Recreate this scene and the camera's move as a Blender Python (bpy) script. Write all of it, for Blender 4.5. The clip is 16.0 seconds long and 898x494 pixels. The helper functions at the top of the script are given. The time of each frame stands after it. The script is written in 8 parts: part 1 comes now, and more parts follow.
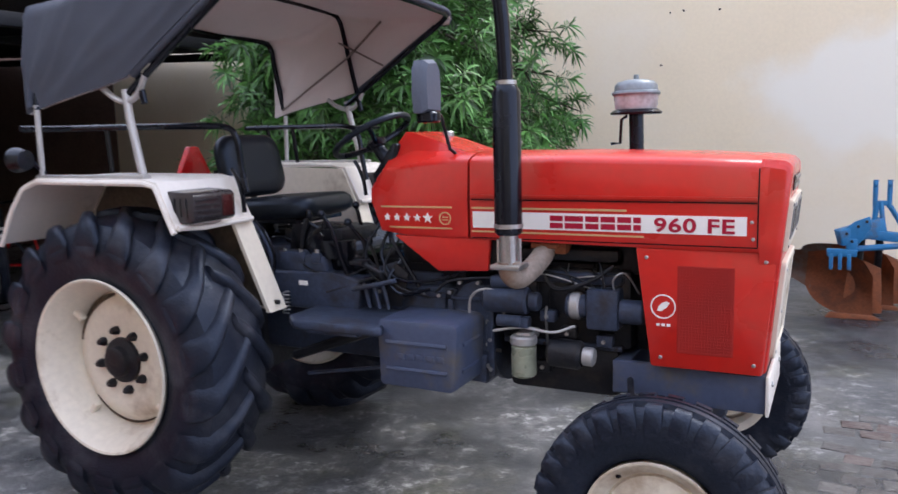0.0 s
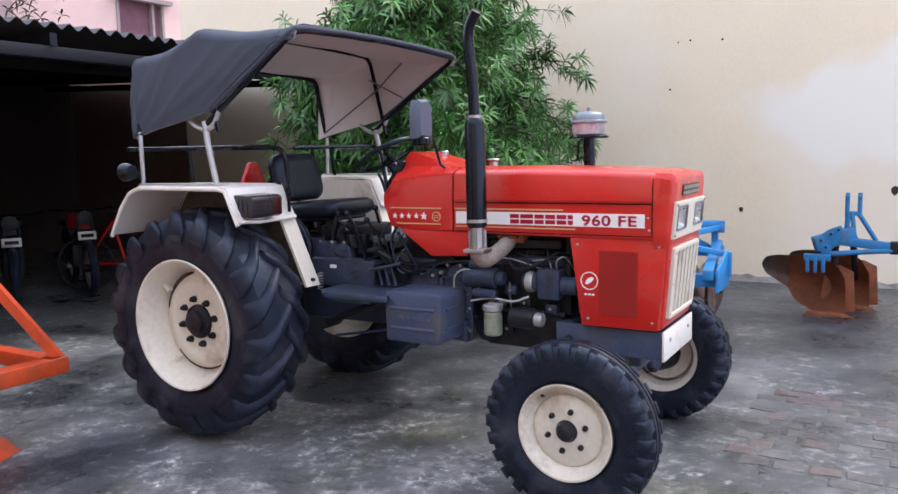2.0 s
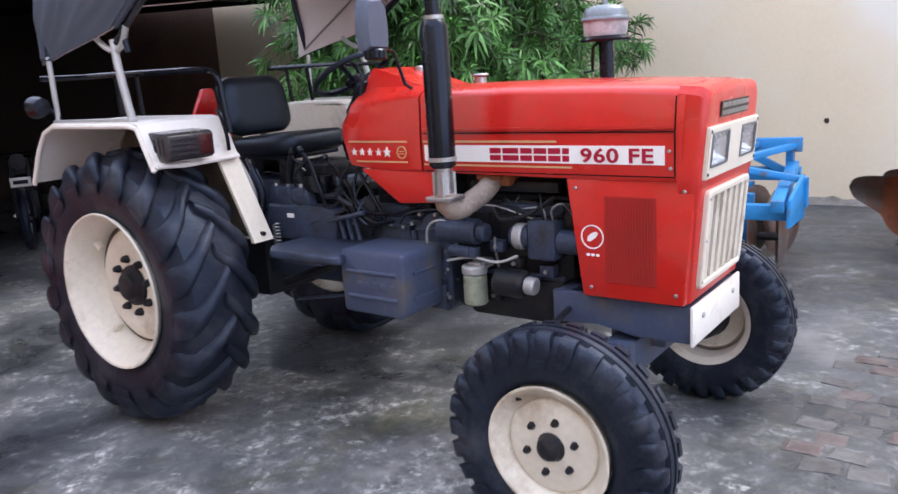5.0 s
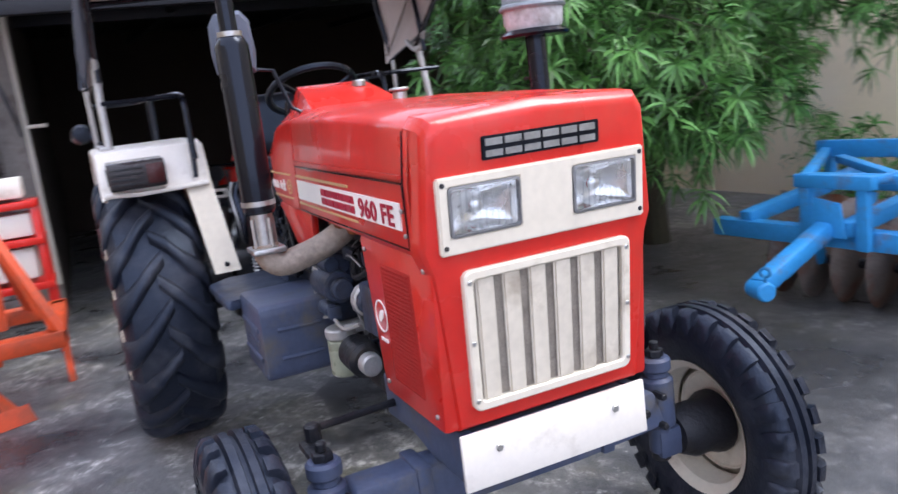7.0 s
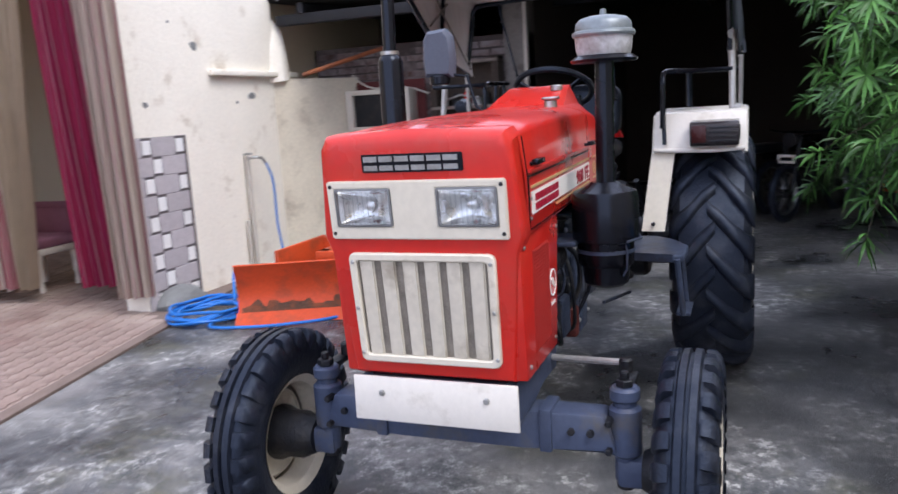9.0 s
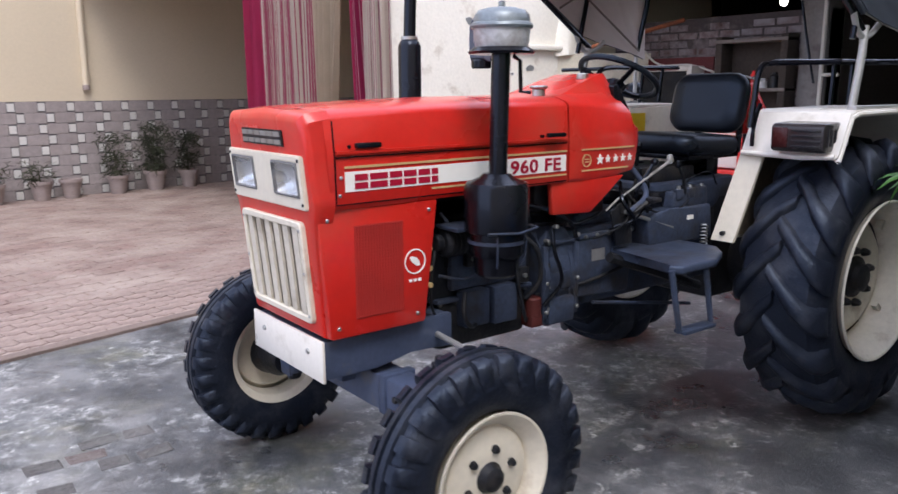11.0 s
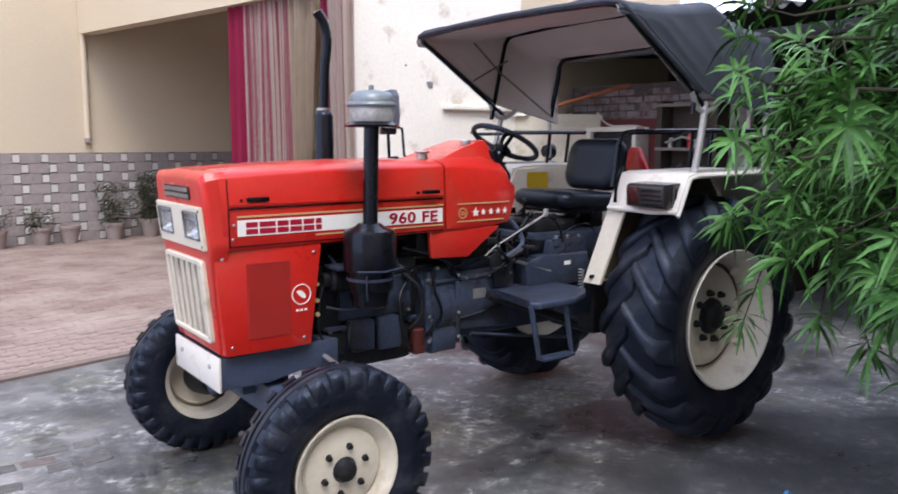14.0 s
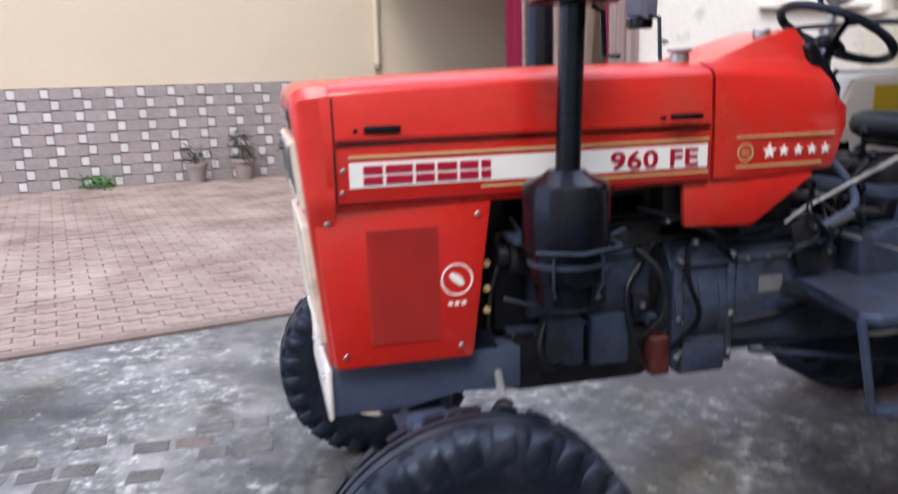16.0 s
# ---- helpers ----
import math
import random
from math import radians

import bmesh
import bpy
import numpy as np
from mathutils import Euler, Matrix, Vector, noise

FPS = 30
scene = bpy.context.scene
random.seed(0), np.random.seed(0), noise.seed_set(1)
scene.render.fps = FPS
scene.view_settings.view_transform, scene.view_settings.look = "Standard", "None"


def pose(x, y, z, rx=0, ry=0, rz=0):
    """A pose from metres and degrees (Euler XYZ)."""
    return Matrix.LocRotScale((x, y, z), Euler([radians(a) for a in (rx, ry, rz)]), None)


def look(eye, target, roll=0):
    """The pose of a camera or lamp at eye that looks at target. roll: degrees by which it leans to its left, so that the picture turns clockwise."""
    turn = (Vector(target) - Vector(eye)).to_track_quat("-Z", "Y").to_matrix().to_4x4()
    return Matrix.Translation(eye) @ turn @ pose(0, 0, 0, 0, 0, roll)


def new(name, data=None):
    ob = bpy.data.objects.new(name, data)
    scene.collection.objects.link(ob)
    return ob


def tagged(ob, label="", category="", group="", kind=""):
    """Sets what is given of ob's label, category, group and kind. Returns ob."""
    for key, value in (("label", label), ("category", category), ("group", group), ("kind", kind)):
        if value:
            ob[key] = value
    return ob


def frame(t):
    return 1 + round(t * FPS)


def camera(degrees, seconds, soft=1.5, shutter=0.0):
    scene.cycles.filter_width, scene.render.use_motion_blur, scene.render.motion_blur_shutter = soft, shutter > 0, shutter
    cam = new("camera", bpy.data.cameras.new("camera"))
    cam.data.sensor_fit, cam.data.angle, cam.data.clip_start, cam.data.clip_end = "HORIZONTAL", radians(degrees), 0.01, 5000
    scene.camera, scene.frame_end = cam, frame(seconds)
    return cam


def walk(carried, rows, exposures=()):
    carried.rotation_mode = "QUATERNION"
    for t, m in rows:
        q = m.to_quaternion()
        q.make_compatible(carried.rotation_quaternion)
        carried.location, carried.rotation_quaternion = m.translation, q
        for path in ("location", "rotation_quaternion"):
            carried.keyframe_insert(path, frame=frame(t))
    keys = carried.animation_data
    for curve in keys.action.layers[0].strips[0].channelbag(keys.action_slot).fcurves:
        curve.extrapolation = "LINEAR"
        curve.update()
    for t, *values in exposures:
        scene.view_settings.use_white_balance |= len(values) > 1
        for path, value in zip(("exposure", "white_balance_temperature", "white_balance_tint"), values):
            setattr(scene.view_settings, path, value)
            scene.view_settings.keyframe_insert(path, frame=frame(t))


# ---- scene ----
cam = camera(59.37, 16.0, 1.5, 0.5)
PATH = [
    (0, 2.662, -2.999, 1.542, 82.12, 1.56, 26.32),
    (0.5, 2.797, -3.183, 1.557, 83.23, 2.83, 28.19),
    (1, 2.983, -3.442, 1.546, 83.97, 1.66, 25.98),
    (1.5, 3.210, -3.600, 1.555, 83.01, 3.02, 29.02),
    (2, 3.427, -3.761, 1.547, 83.36, 1.50, 30.48),
    (2.5, 3.482, -3.850, 1.565, 83.12, 2.32, 31.19),
    (3, 3.483, -3.888, 1.567, 82.93, 2.62, 30.85),
    (3.2, 3.482, -3.872, 1.559, 82.52, 3.03, 30.62),
    (5.5, 3.308, -2.262, 1.510, 77.02, 5.28, 38.79),
    (6, 3.557, -1.806, 1.458, 77.70, 7.13, 43.47),
    (6.5, 3.830, -1.361, 1.458, 78.85, 6.60, 53.24),
    (7, 4.000, -0.914, 1.488, 78.82, 6.99, 64.45),
    (7.5, 4.253, -0.511, 1.486, 79.39, 2.58, 78.03),
    (8, 4.360, -0.067, 1.473, 81.08, 1.95, 88.32),
    (8.5, 4.442, 0.389, 1.487, 80.67, 4.18, 101.32),
    (9, 4.499, 0.863, 1.506, 79.91, 3.27, 110.62),
    (9.2, 4.434, 1.029, 1.488, 79.81, 2.64, 114.53),
    (11.5, 3.542, 2.698, 1.522, 78.75, 0.26, 144.38),
    (12, 3.597, 2.925, 1.544, 81.58, -2.62, 140.95),
    (12.5, 3.596, 3.054, 1.567, 82.61, 0.42, 141.27),
    (13, 3.562, 3.137, 1.567, 82.52, 0.46, 141.66),
    (13.5, 3.560, 3.178, 1.569, 82.93, -0.14, 142.03),
    (14, 3.533, 3.179, 1.564, 82.38, -0.20, 143.34),
    (14.5, 3.447, 3.086, 1.534, 77.60, 0.54, 150.13),
    (15, 3.255, 2.732, 1.438, 76.21, 1.15, 156.39),
    (15.5, 2.986, 2.416, 1.434, 73.38, 5.22, 160.87),
    (16, 2.618, 2.205, 1.476, 77.35, 1.39, 165.90),
]
walk(cam, [(r[0], pose(*r[1:])) for r in PATH], [(0, 0.24), (0.5, 0.41), (1, 0.39), (2.5, 0.34), (5.5, 0.58), (6.5, 0.64), (7.5, 0.34), (8, 0.39), (9, 0.08), (11.5, 0.15), (12.5, 0.2), (14, 0.2), (14.6, 0.3), (15.2, 0.36), (15.6, 0.40), (16, 0.22)])

# ---- world and light: an overcast rainy day ----
world = bpy.data.worlds.new("overcast_sky")
scene.world = world
world.use_nodes = True
wn = world.node_tree.nodes
wl = world.node_tree.links
sky = wn.new("ShaderNodeTexSky")
sky.sky_type = "NISHITA"
sky.sun_disc = False
sky.sun_elevation = radians(57)
sky.sun_rotation = radians(27)
sky.dust_density = 4.0
soft = wn.new("ShaderNodeMix")
soft.data_type = "RGBA"
soft.inputs["Factor"].default_value = 0.82
soft.inputs["B"].default_value = (8.6, 9.3, 12.2, 1)
wl.new(sky.outputs["Color"], soft.inputs["A"])
bg = wn["Background"]
bg.inputs["Strength"].default_value = 0.205
wl.new(soft.outputs["Result"], bg.inputs["Color"])
sun = new("sun", bpy.data.lights.new("sun", "SUN"))
sun.data.energy = 1.9
sun.data.angle = radians(25)
sun.data.color = (1.0, 0.98, 0.98)
sun.matrix_world = look((3.5, 7, 12), (0, 0, 0))


# ---- materials ----
def mat(name, color, rough=0.6, metal=0.0, var=0.25, scale=9.0, fine=60.0, bump=0.15, dirt=None, dirt_amount=0.3, dirt_scale=3.0, coat=0.0, spec=0.5, island=0.0, sheen=None):
    m = bpy.data.materials.new(name)
    m.use_nodes = True
    n, l = m.node_tree.nodes, m.node_tree.links
    b = n["Principled BSDF"]
    b.inputs["Metallic"].default_value = metal
    b.inputs["Coat Weight"].default_value = coat
    b.inputs["Specular IOR Level"].default_value = spec
    if sheen:
        b.inputs["Specular Tint"].default_value = (*sheen, 1)
    co = n.new("ShaderNodeTexCoord")
    big = n.new("ShaderNodeTexNoise")
    big.inputs["Scale"].default_value = scale
    big.inputs["Detail"].default_value = 5
    sml = n.new("ShaderNodeTexNoise")
    sml.inputs["Scale"].default_value = fine
    sml.inputs["Detail"].default_value = 3
    l.new(co.outputs["Object"], big.inputs["Vector"])
    l.new(co.outputs["Object"], sml.inputs["Vector"])
    add = n.new("ShaderNodeMath")
    add.operation = "ADD"
    l.new(big.outputs["Fac"], add.inputs[0])
    l.new(sml.outputs["Fac"], add.inputs[1])
    rng = n.new("ShaderNodeMapRange")
    rng.inputs["From Min"].default_value = 0.6
    rng.inputs["From Max"].default_value = 1.4
    rng.inputs["To Min"].default_value = 1 - var
    rng.inputs["To Max"].default_value = 1 + var
    l.new(add.outputs[0], rng.inputs["Value"])
    hsv = n.new("ShaderNodeHueSaturation")
    hsv.inputs["Color"].default_value = (*color, 1)
    l.new(rng.outputs["Result"], hsv.inputs["Value"])
    out = hsv.outputs["Color"]
    if island:
        geo = n.new("ShaderNodeNewGeometry")
        oi = n.new("ShaderNodeObjectInfo")
        s2 = n.new("ShaderNodeMath")
        s2.operation = "ADD"
        l.new(geo.outputs["Random Per Island"], s2.inputs[0])
        l.new(oi.outputs["Random"], s2.inputs[1])
        fr = n.new("ShaderNodeMath")
        fr.operation = "FRACT"
        l.new(s2.outputs[0], fr.inputs[0])
        r2 = n.new("ShaderNodeMapRange")
        r2.inputs["To Min"].default_value = 1 - island
        r2.inputs["To Max"].default_value = 1 + island
        l.new(fr.outputs[0], r2.inputs["Value"])
        h2 = n.new("ShaderNodeHueSaturation")
        l.new(out, h2.inputs["Color"])
        l.new(r2.outputs["Result"], h2.inputs["Value"])
        out = h2.outputs["Color"]
    if dirt:
        dn = n.new("ShaderNodeTexNoise")
        dn.inputs["Scale"].default_value = dirt_scale
        dn.inputs["Detail"].default_value = 7
        dn.inputs["Roughness"].default_value = 0.65
        l.new(co.outputs["Object"], dn.inputs["Vector"])
        dr = n.new("ShaderNodeMapRange")
        dr.inputs["From Min"].default_value = 0.62 - dirt_amount * 0.4
        dr.inputs["From Max"].default_value = 0.80 - dirt_amount * 0.3
        l.new(dn.outputs["Fac"], dr.inputs["Value"])
        mx = n.new("ShaderNodeMix")
        mx.data_type = "RGBA"
        l.new(dr.outputs["Result"], mx.inputs["Factor"])
        l.new(out, mx.inputs["A"])
        mx.inputs["B"].default_value = (*dirt, 1)
        out = mx.outputs["Result"]
    l.new(out, b.inputs["Base Color"])
    rr = n.new("ShaderNodeMapRange")
    rr.inputs["From Min"].default_value = 0.3
    rr.inputs["From Max"].default_value = 0.7
    rr.inputs["To Min"].default_value = max(0.02, rough - 0.08)
    rr.inputs["To Max"].default_value = min(1, rough + 0.12)
    l.new(big.outputs["Fac"], rr.inputs["Value"])
    l.new(rr.outputs["Result"], b.inputs["Roughness"])
    b.inputs["Specular IOR Level"].default_value = 0.33
    if bump:
        bp = n.new("ShaderNodeBump")
        bp.inputs["Strength"].default_value = bump
        bp.inputs["Distance"].default_value = 0.01
        l.new(add.outputs[0], bp.inputs["Height"])
        l.new(bp.outputs["Normal"], b.inputs["Normal"])
    return m


RED = mat("red_paint", (0.55, 0.019, 0.013), 0.30, 0, 0.09, 3, 30, 0.012, (0.46, 0.042, 0.028), 0.25, 2.5, coat=0.30, spec=0.5)
CREAM = mat("cream_paint", (0.70, 0.64, 0.53), 0.4, 0, 0.08, 4, 40, 0.02, (0.28, 0.22, 0.15), 0.12, 5)
WHITE = mat("white_enamel", (0.75, 0.705, 0.64), 0.35, 0, 0.05, 5, 60, 0.02, (0.5, 0.45, 0.38), 0.1, 6)
GREY = mat("grey_blue_paint", (0.056, 0.072, 0.122), 0.42, 0, 0.18, 6, 50, 0.08, (0.10, 0.09, 0.075), 0.25, 6)
CAST = mat("dark_cast_iron", (0.040, 0.051, 0.082), 0.42, 0, 0.35, 8, 60, 0.18, (0.032, 0.028, 0.026), 0.35, 7, sheen=(0.62, 0.76, 1.0))
DARK = mat("oily_dark_metal", (0.011, 0.012, 0.016), 0.45, 0.1, 0.35, 12, 70, 0.3, (0.035, 0.03, 0.026), 0.3, 9)
BLACK = mat("black_paint", (0.005, 0.005, 0.007), 0.20, 0, 0.15, 6, 50, 0.04, sheen=(0.7, 0.8, 1.0))
COLD = (0.62, 0.76, 1.0)
RUBBER = mat("tyre_rubber", (0.011, 0.0135, 0.022), 0.40, 0, 0.35, 7, 90, 0.25, (0.048, 0.051, 0.062), 0.33, 5, sheen=COLD)
STEEL = mat("worn_steel", (0.42, 0.42, 0.41), 0.35, 0.9, 0.2, 20, 90, 0.1)
PIPE = mat("aluminium_pipe", (0.42, 0.41, 0.40), 0.4, 0.5, 0.15, 20, 90, 0.1)
RUSTPIPE = mat("sooty_cast_pipe", (0.30, 0.25, 0.21), 0.7, 0.2, 0.3, 12, 60, 0.3, (0.22, 0.11, 0.06), 0.3, 7)
CLOTH_OUT = mat("grey_canvas", (0.049, 0.056, 0.075), 0.75, 0, 0.15, 5, 300, 0.15)
CLOTH_IN = mat("pinkish_lining", (0.53, 0.47, 0.45), 0.85, 0, 0.10, 4, 300, 0.1)
VINYL = mat("black_vinyl", (0.009, 0.011, 0.015), 0.34, 0, 0.15, 6, 120, 0.08, sheen=(0.62, 0.76, 1.0))
GLASS_LAMP = mat("lamp_reflector", (0.88, 0.87, 0.85), 0.24, 1.0, 0.05, 20, 90, 0.02)
DECAL_W = mat("white_decal", (0.82, 0.80, 0.76), 0.4, 0, 0.03, 4, 40, 0.0)
DECAL_R = mat("crimson_decal", (0.36, 0.006, 0.03), 0.4, 0, 0.04, 4, 40, 0.0)
DECAL_G = mat("gold_decal", (0.60, 0.42, 0.20), 0.4, 0.2, 0.08, 4, 40, 0.0)
RIMGREY = mat("dull_grey_rim", (0.20, 0.20, 0.205), 0.45, 0.3, 0.15, 14, 60, 0.05)
MESHRED = mat("dusty_red_mesh", (0.39, 0.022, 0.017), 0.75, 0, 0.2, 8, 400, 0.4)
REDLENS = mat("red_plastic", (0.60, 0.012, 0.012), 0.25, 0, 0.08, 6, 50, 0.02)
LENS = mat("smoked_lamp_lens", (0.035, 0.030, 0.032), 0.2, 0, 0.2, 12, 60, 0.03)
AMBER = mat("amber_red_lens", (0.045, 0.010, 0.010), 0.22, 0, 0.15, 12, 60, 0.03)
YELLOW = mat("yellow_sticker", (0.70, 0.48, 0.03), 0.45, 0, 0.05, 6, 50, 0.0)
DEEPBLUE = mat("dark_blue_paint", (0.022, 0.16, 0.34), 0.45, 0, 0.2, 7, 40, 0.1, (0.10, 0.07, 0.05), 0.25, 7)
DIRTY = mat("muddy_sheet", (0.12, 0.095, 0.07), 0.8, 0, 0.35, 6, 50, 0.2, (0.05, 0.042, 0.035), 0.4, 4)
RIM = mat("cream_rim_paint", (0.70, 0.64, 0.53), 0.4, 0, 0.1, 4, 40, 0.03, (0.30, 0.21, 0.13), 0.17, 3.2)
BLUE = mat("sky_blue_paint", (0.030, 0.25, 0.55), 0.42, 0, 0.12, 5, 40, 0.05, (0.12, 0.10, 0.09), 0.18, 7)
RUST = mat("rusted_disc", (0.25, 0.080, 0.033), 0.7, 0.1, 0.3, 9, 60, 0.25, (0.13, 0.05, 0.03), 0.35, 6)
DISC = mat("worn_disc_steel", (0.20, 0.17, 0.15), 0.5, 0.6, 0.3, 9, 60, 0.2, (0.2, 0.08, 0.04), 0.4, 5)
ORANGE = mat("orange_paint", (0.56, 0.068, 0.018), 0.45, 0, 0.16, 5, 50, 0.08, (0.24, 0.055, 0.025), 0.32, 4)
HOSE = mat("blue_hose", (0.02, 0.16, 0.52), 0.35, 0, 0.08, 9, 60, 0.02)
WALL = mat("cream_wall_plaster", (0.80, 0.67, 0.475), 0.85, 0, 0.05, 1.2, 30, 0.08, (0.81, 0.71, 0.555), 0.35, 0.5)
WALL2 = mat("house_wall_plaster", (0.61, 0.515, 0.375), 0.85, 0, 0.05, 1.2, 30, 0.06)
OLDWALL = mat("whitewashed_wall", (0.86, 0.81, 0.71), 0.9, 0, 0.07, 1.2, 35, 0.25, (0.55, 0.47, 0.37), 0.10, 4.0)
BRICKWALL = mat("bare_brickwork", (0.06, 0.047, 0.046), 0.9, 0, 0.3, 6, 40, 0.5, (0.20, 0.17, 0.165), 0.3, 3)
TILE_M = mat("mauve_grey_tile", (0.31, 0.268, 0.256), 0.5, 0, 0.22, 14, 70, 0.25, island=0.07)
TILE_W = mat("white_tile", (0.58, 0.555, 0.52), 0.35, 0, 0.06, 8, 60, 0.03, island=0.08)
PAVER = mat("pink_brick_paver", (0.225, 0.155, 0.135), 0.6, 0, 0.38, 3, 60, 0.4, (0.36, 0.285, 0.245), 0.60, 1.6, island=0.13)
PAVBED = mat("paver_joint_sand", (0.19, 0.142, 0.122), 0.85, 0, 0.25, 5, 60, 0.3)
KERB = mat("concrete_kerb", (0.20, 0.205, 0.205), 0.7, 0, 0.2, 5, 60, 0.3)
TIN = mat("corrugated_sheet", (0.05, 0.048, 0.050), 0.6, 0.3, 0.2, 4, 40, 0.1)
# The shed's deep shade is put into this colour; chips and shelf share it.
SHEDDARK = mat("dark_shaded_plaster", (0.045, 0.034, 0.028), 0.95, 0, 0.3, 3, 40, 0.3)
BEAM = mat("painted_steel_beam", (0.016, 0.017, 0.022), 0.55, 0.2, 0.2, 6, 50, 0.1)
WOOD = mat("weathered_post", (0.16, 0.13, 0.115), 0.8, 0, 0.25, 8, 60, 0.3)
BARK = mat("bark", (0.045, 0.042, 0.026), 0.9, 0, 0.3, 15, 80, 0.5)
LEAF = mat("green_leaf", (0.074, 0.186, 0.044), 0.38, 0, 0.45, 1.6, 40, 0.0, island=0.75)
LEAF2 = mat("dark_pot_foliage", (0.042, 0.046, 0.026), 0.85, 0, 0.25, 4, 40, 0.0, island=0.4)
DARKPOT = mat("dark_clay_pot", (0.13, 0.09, 0.07), 0.8, 0, 0.25, 8, 60, 0.2)
POT = mat("clay_pot", (0.30, 0.24, 0.22), 0.8, 0, 0.2, 8, 60, 0.2)
PINK = mat("pink_house_plaster", (0.62, 0.42, 0.38), 0.85, 0, 0.08, 2, 40, 0.05)
PLASTIC = mat("ac_white_plastic", (0.50, 0.46, 0.40), 0.5, 0, 0.08, 6, 60, 0.05)
CUSHION = mat("mauve_cushion", (0.30, 0.14, 0.20), 0.85, 0, 0.15, 9, 200, 0.2)
CUR_RED = mat("magenta_curtain", (0.42, 0.03, 0.10), 0.85, 0, 0.15, 6, 300, 0.1)
CUR_BEIGE = mat("beige_curtain", (0.50, 0.40, 0.30), 0.85, 0, 0.12, 6, 300, 0.1)


def striped(name, cols, scale):
    m = mat(name, cols[0], 0.85, 0, 0.1, 6, 300, 0.1)
    n, l = m.node_tree.nodes, m.node_tree.links
    b = n["Principled BSDF"]
    at = n.new("ShaderNodeUVMap")
    sep = n.new("ShaderNodeSeparateXYZ")
    l.new(at.outputs["UV"], sep.inputs[0])
    nz = n.new("ShaderNodeTexNoise")
    nz.noise_dimensions = "1D"
    nz.inputs["Scale"].default_value = scale
    nz.inputs["Detail"].default_value = 1
    l.new(sep.outputs["X"], nz.inputs["W"])
    rp = n.new("ShaderNodeValToRGB")
    rp.color_ramp.interpolation = "CONSTANT"
    e = rp.color_ramp.elements
    e[0].position, e[0].color = 0.0, (*cols[0], 1)
    e[1].position, e[1].color = 0.44, (*cols[1], 1)
    for k, c in enumerate(cols[2:]):
        x = e.new(0.52 + 0.08 * k)
        x.color = (*c, 1)
    l.new(nz.outputs["Fac"], rp.inputs["Fac"])
    l.new(rp.outputs["Color"], b.inputs["Base Color"])
    return m


CUR_PALE = striped("pale_striped_curtain", [(0.50, 0.41, 0.35), (0.58, 0.49, 0.42), (0.42, 0.20, 0.23), (0.62, 0.54, 0.47)], 34)
CUR_ROSE = striped("magenta_striped_curtain", [(0.42, 0.03, 0.10), (0.34, 0.02, 0.085), (0.55, 0.27, 0.32), (0.46, 0.04, 0.13)], 34)
CUR_STRIPE = striped("striped_curtain", [(0.36, 0.08, 0.13), (0.57, 0.47, 0.39), (0.33, 0.05, 0.10), (0.62, 0.54, 0.47)], 40)


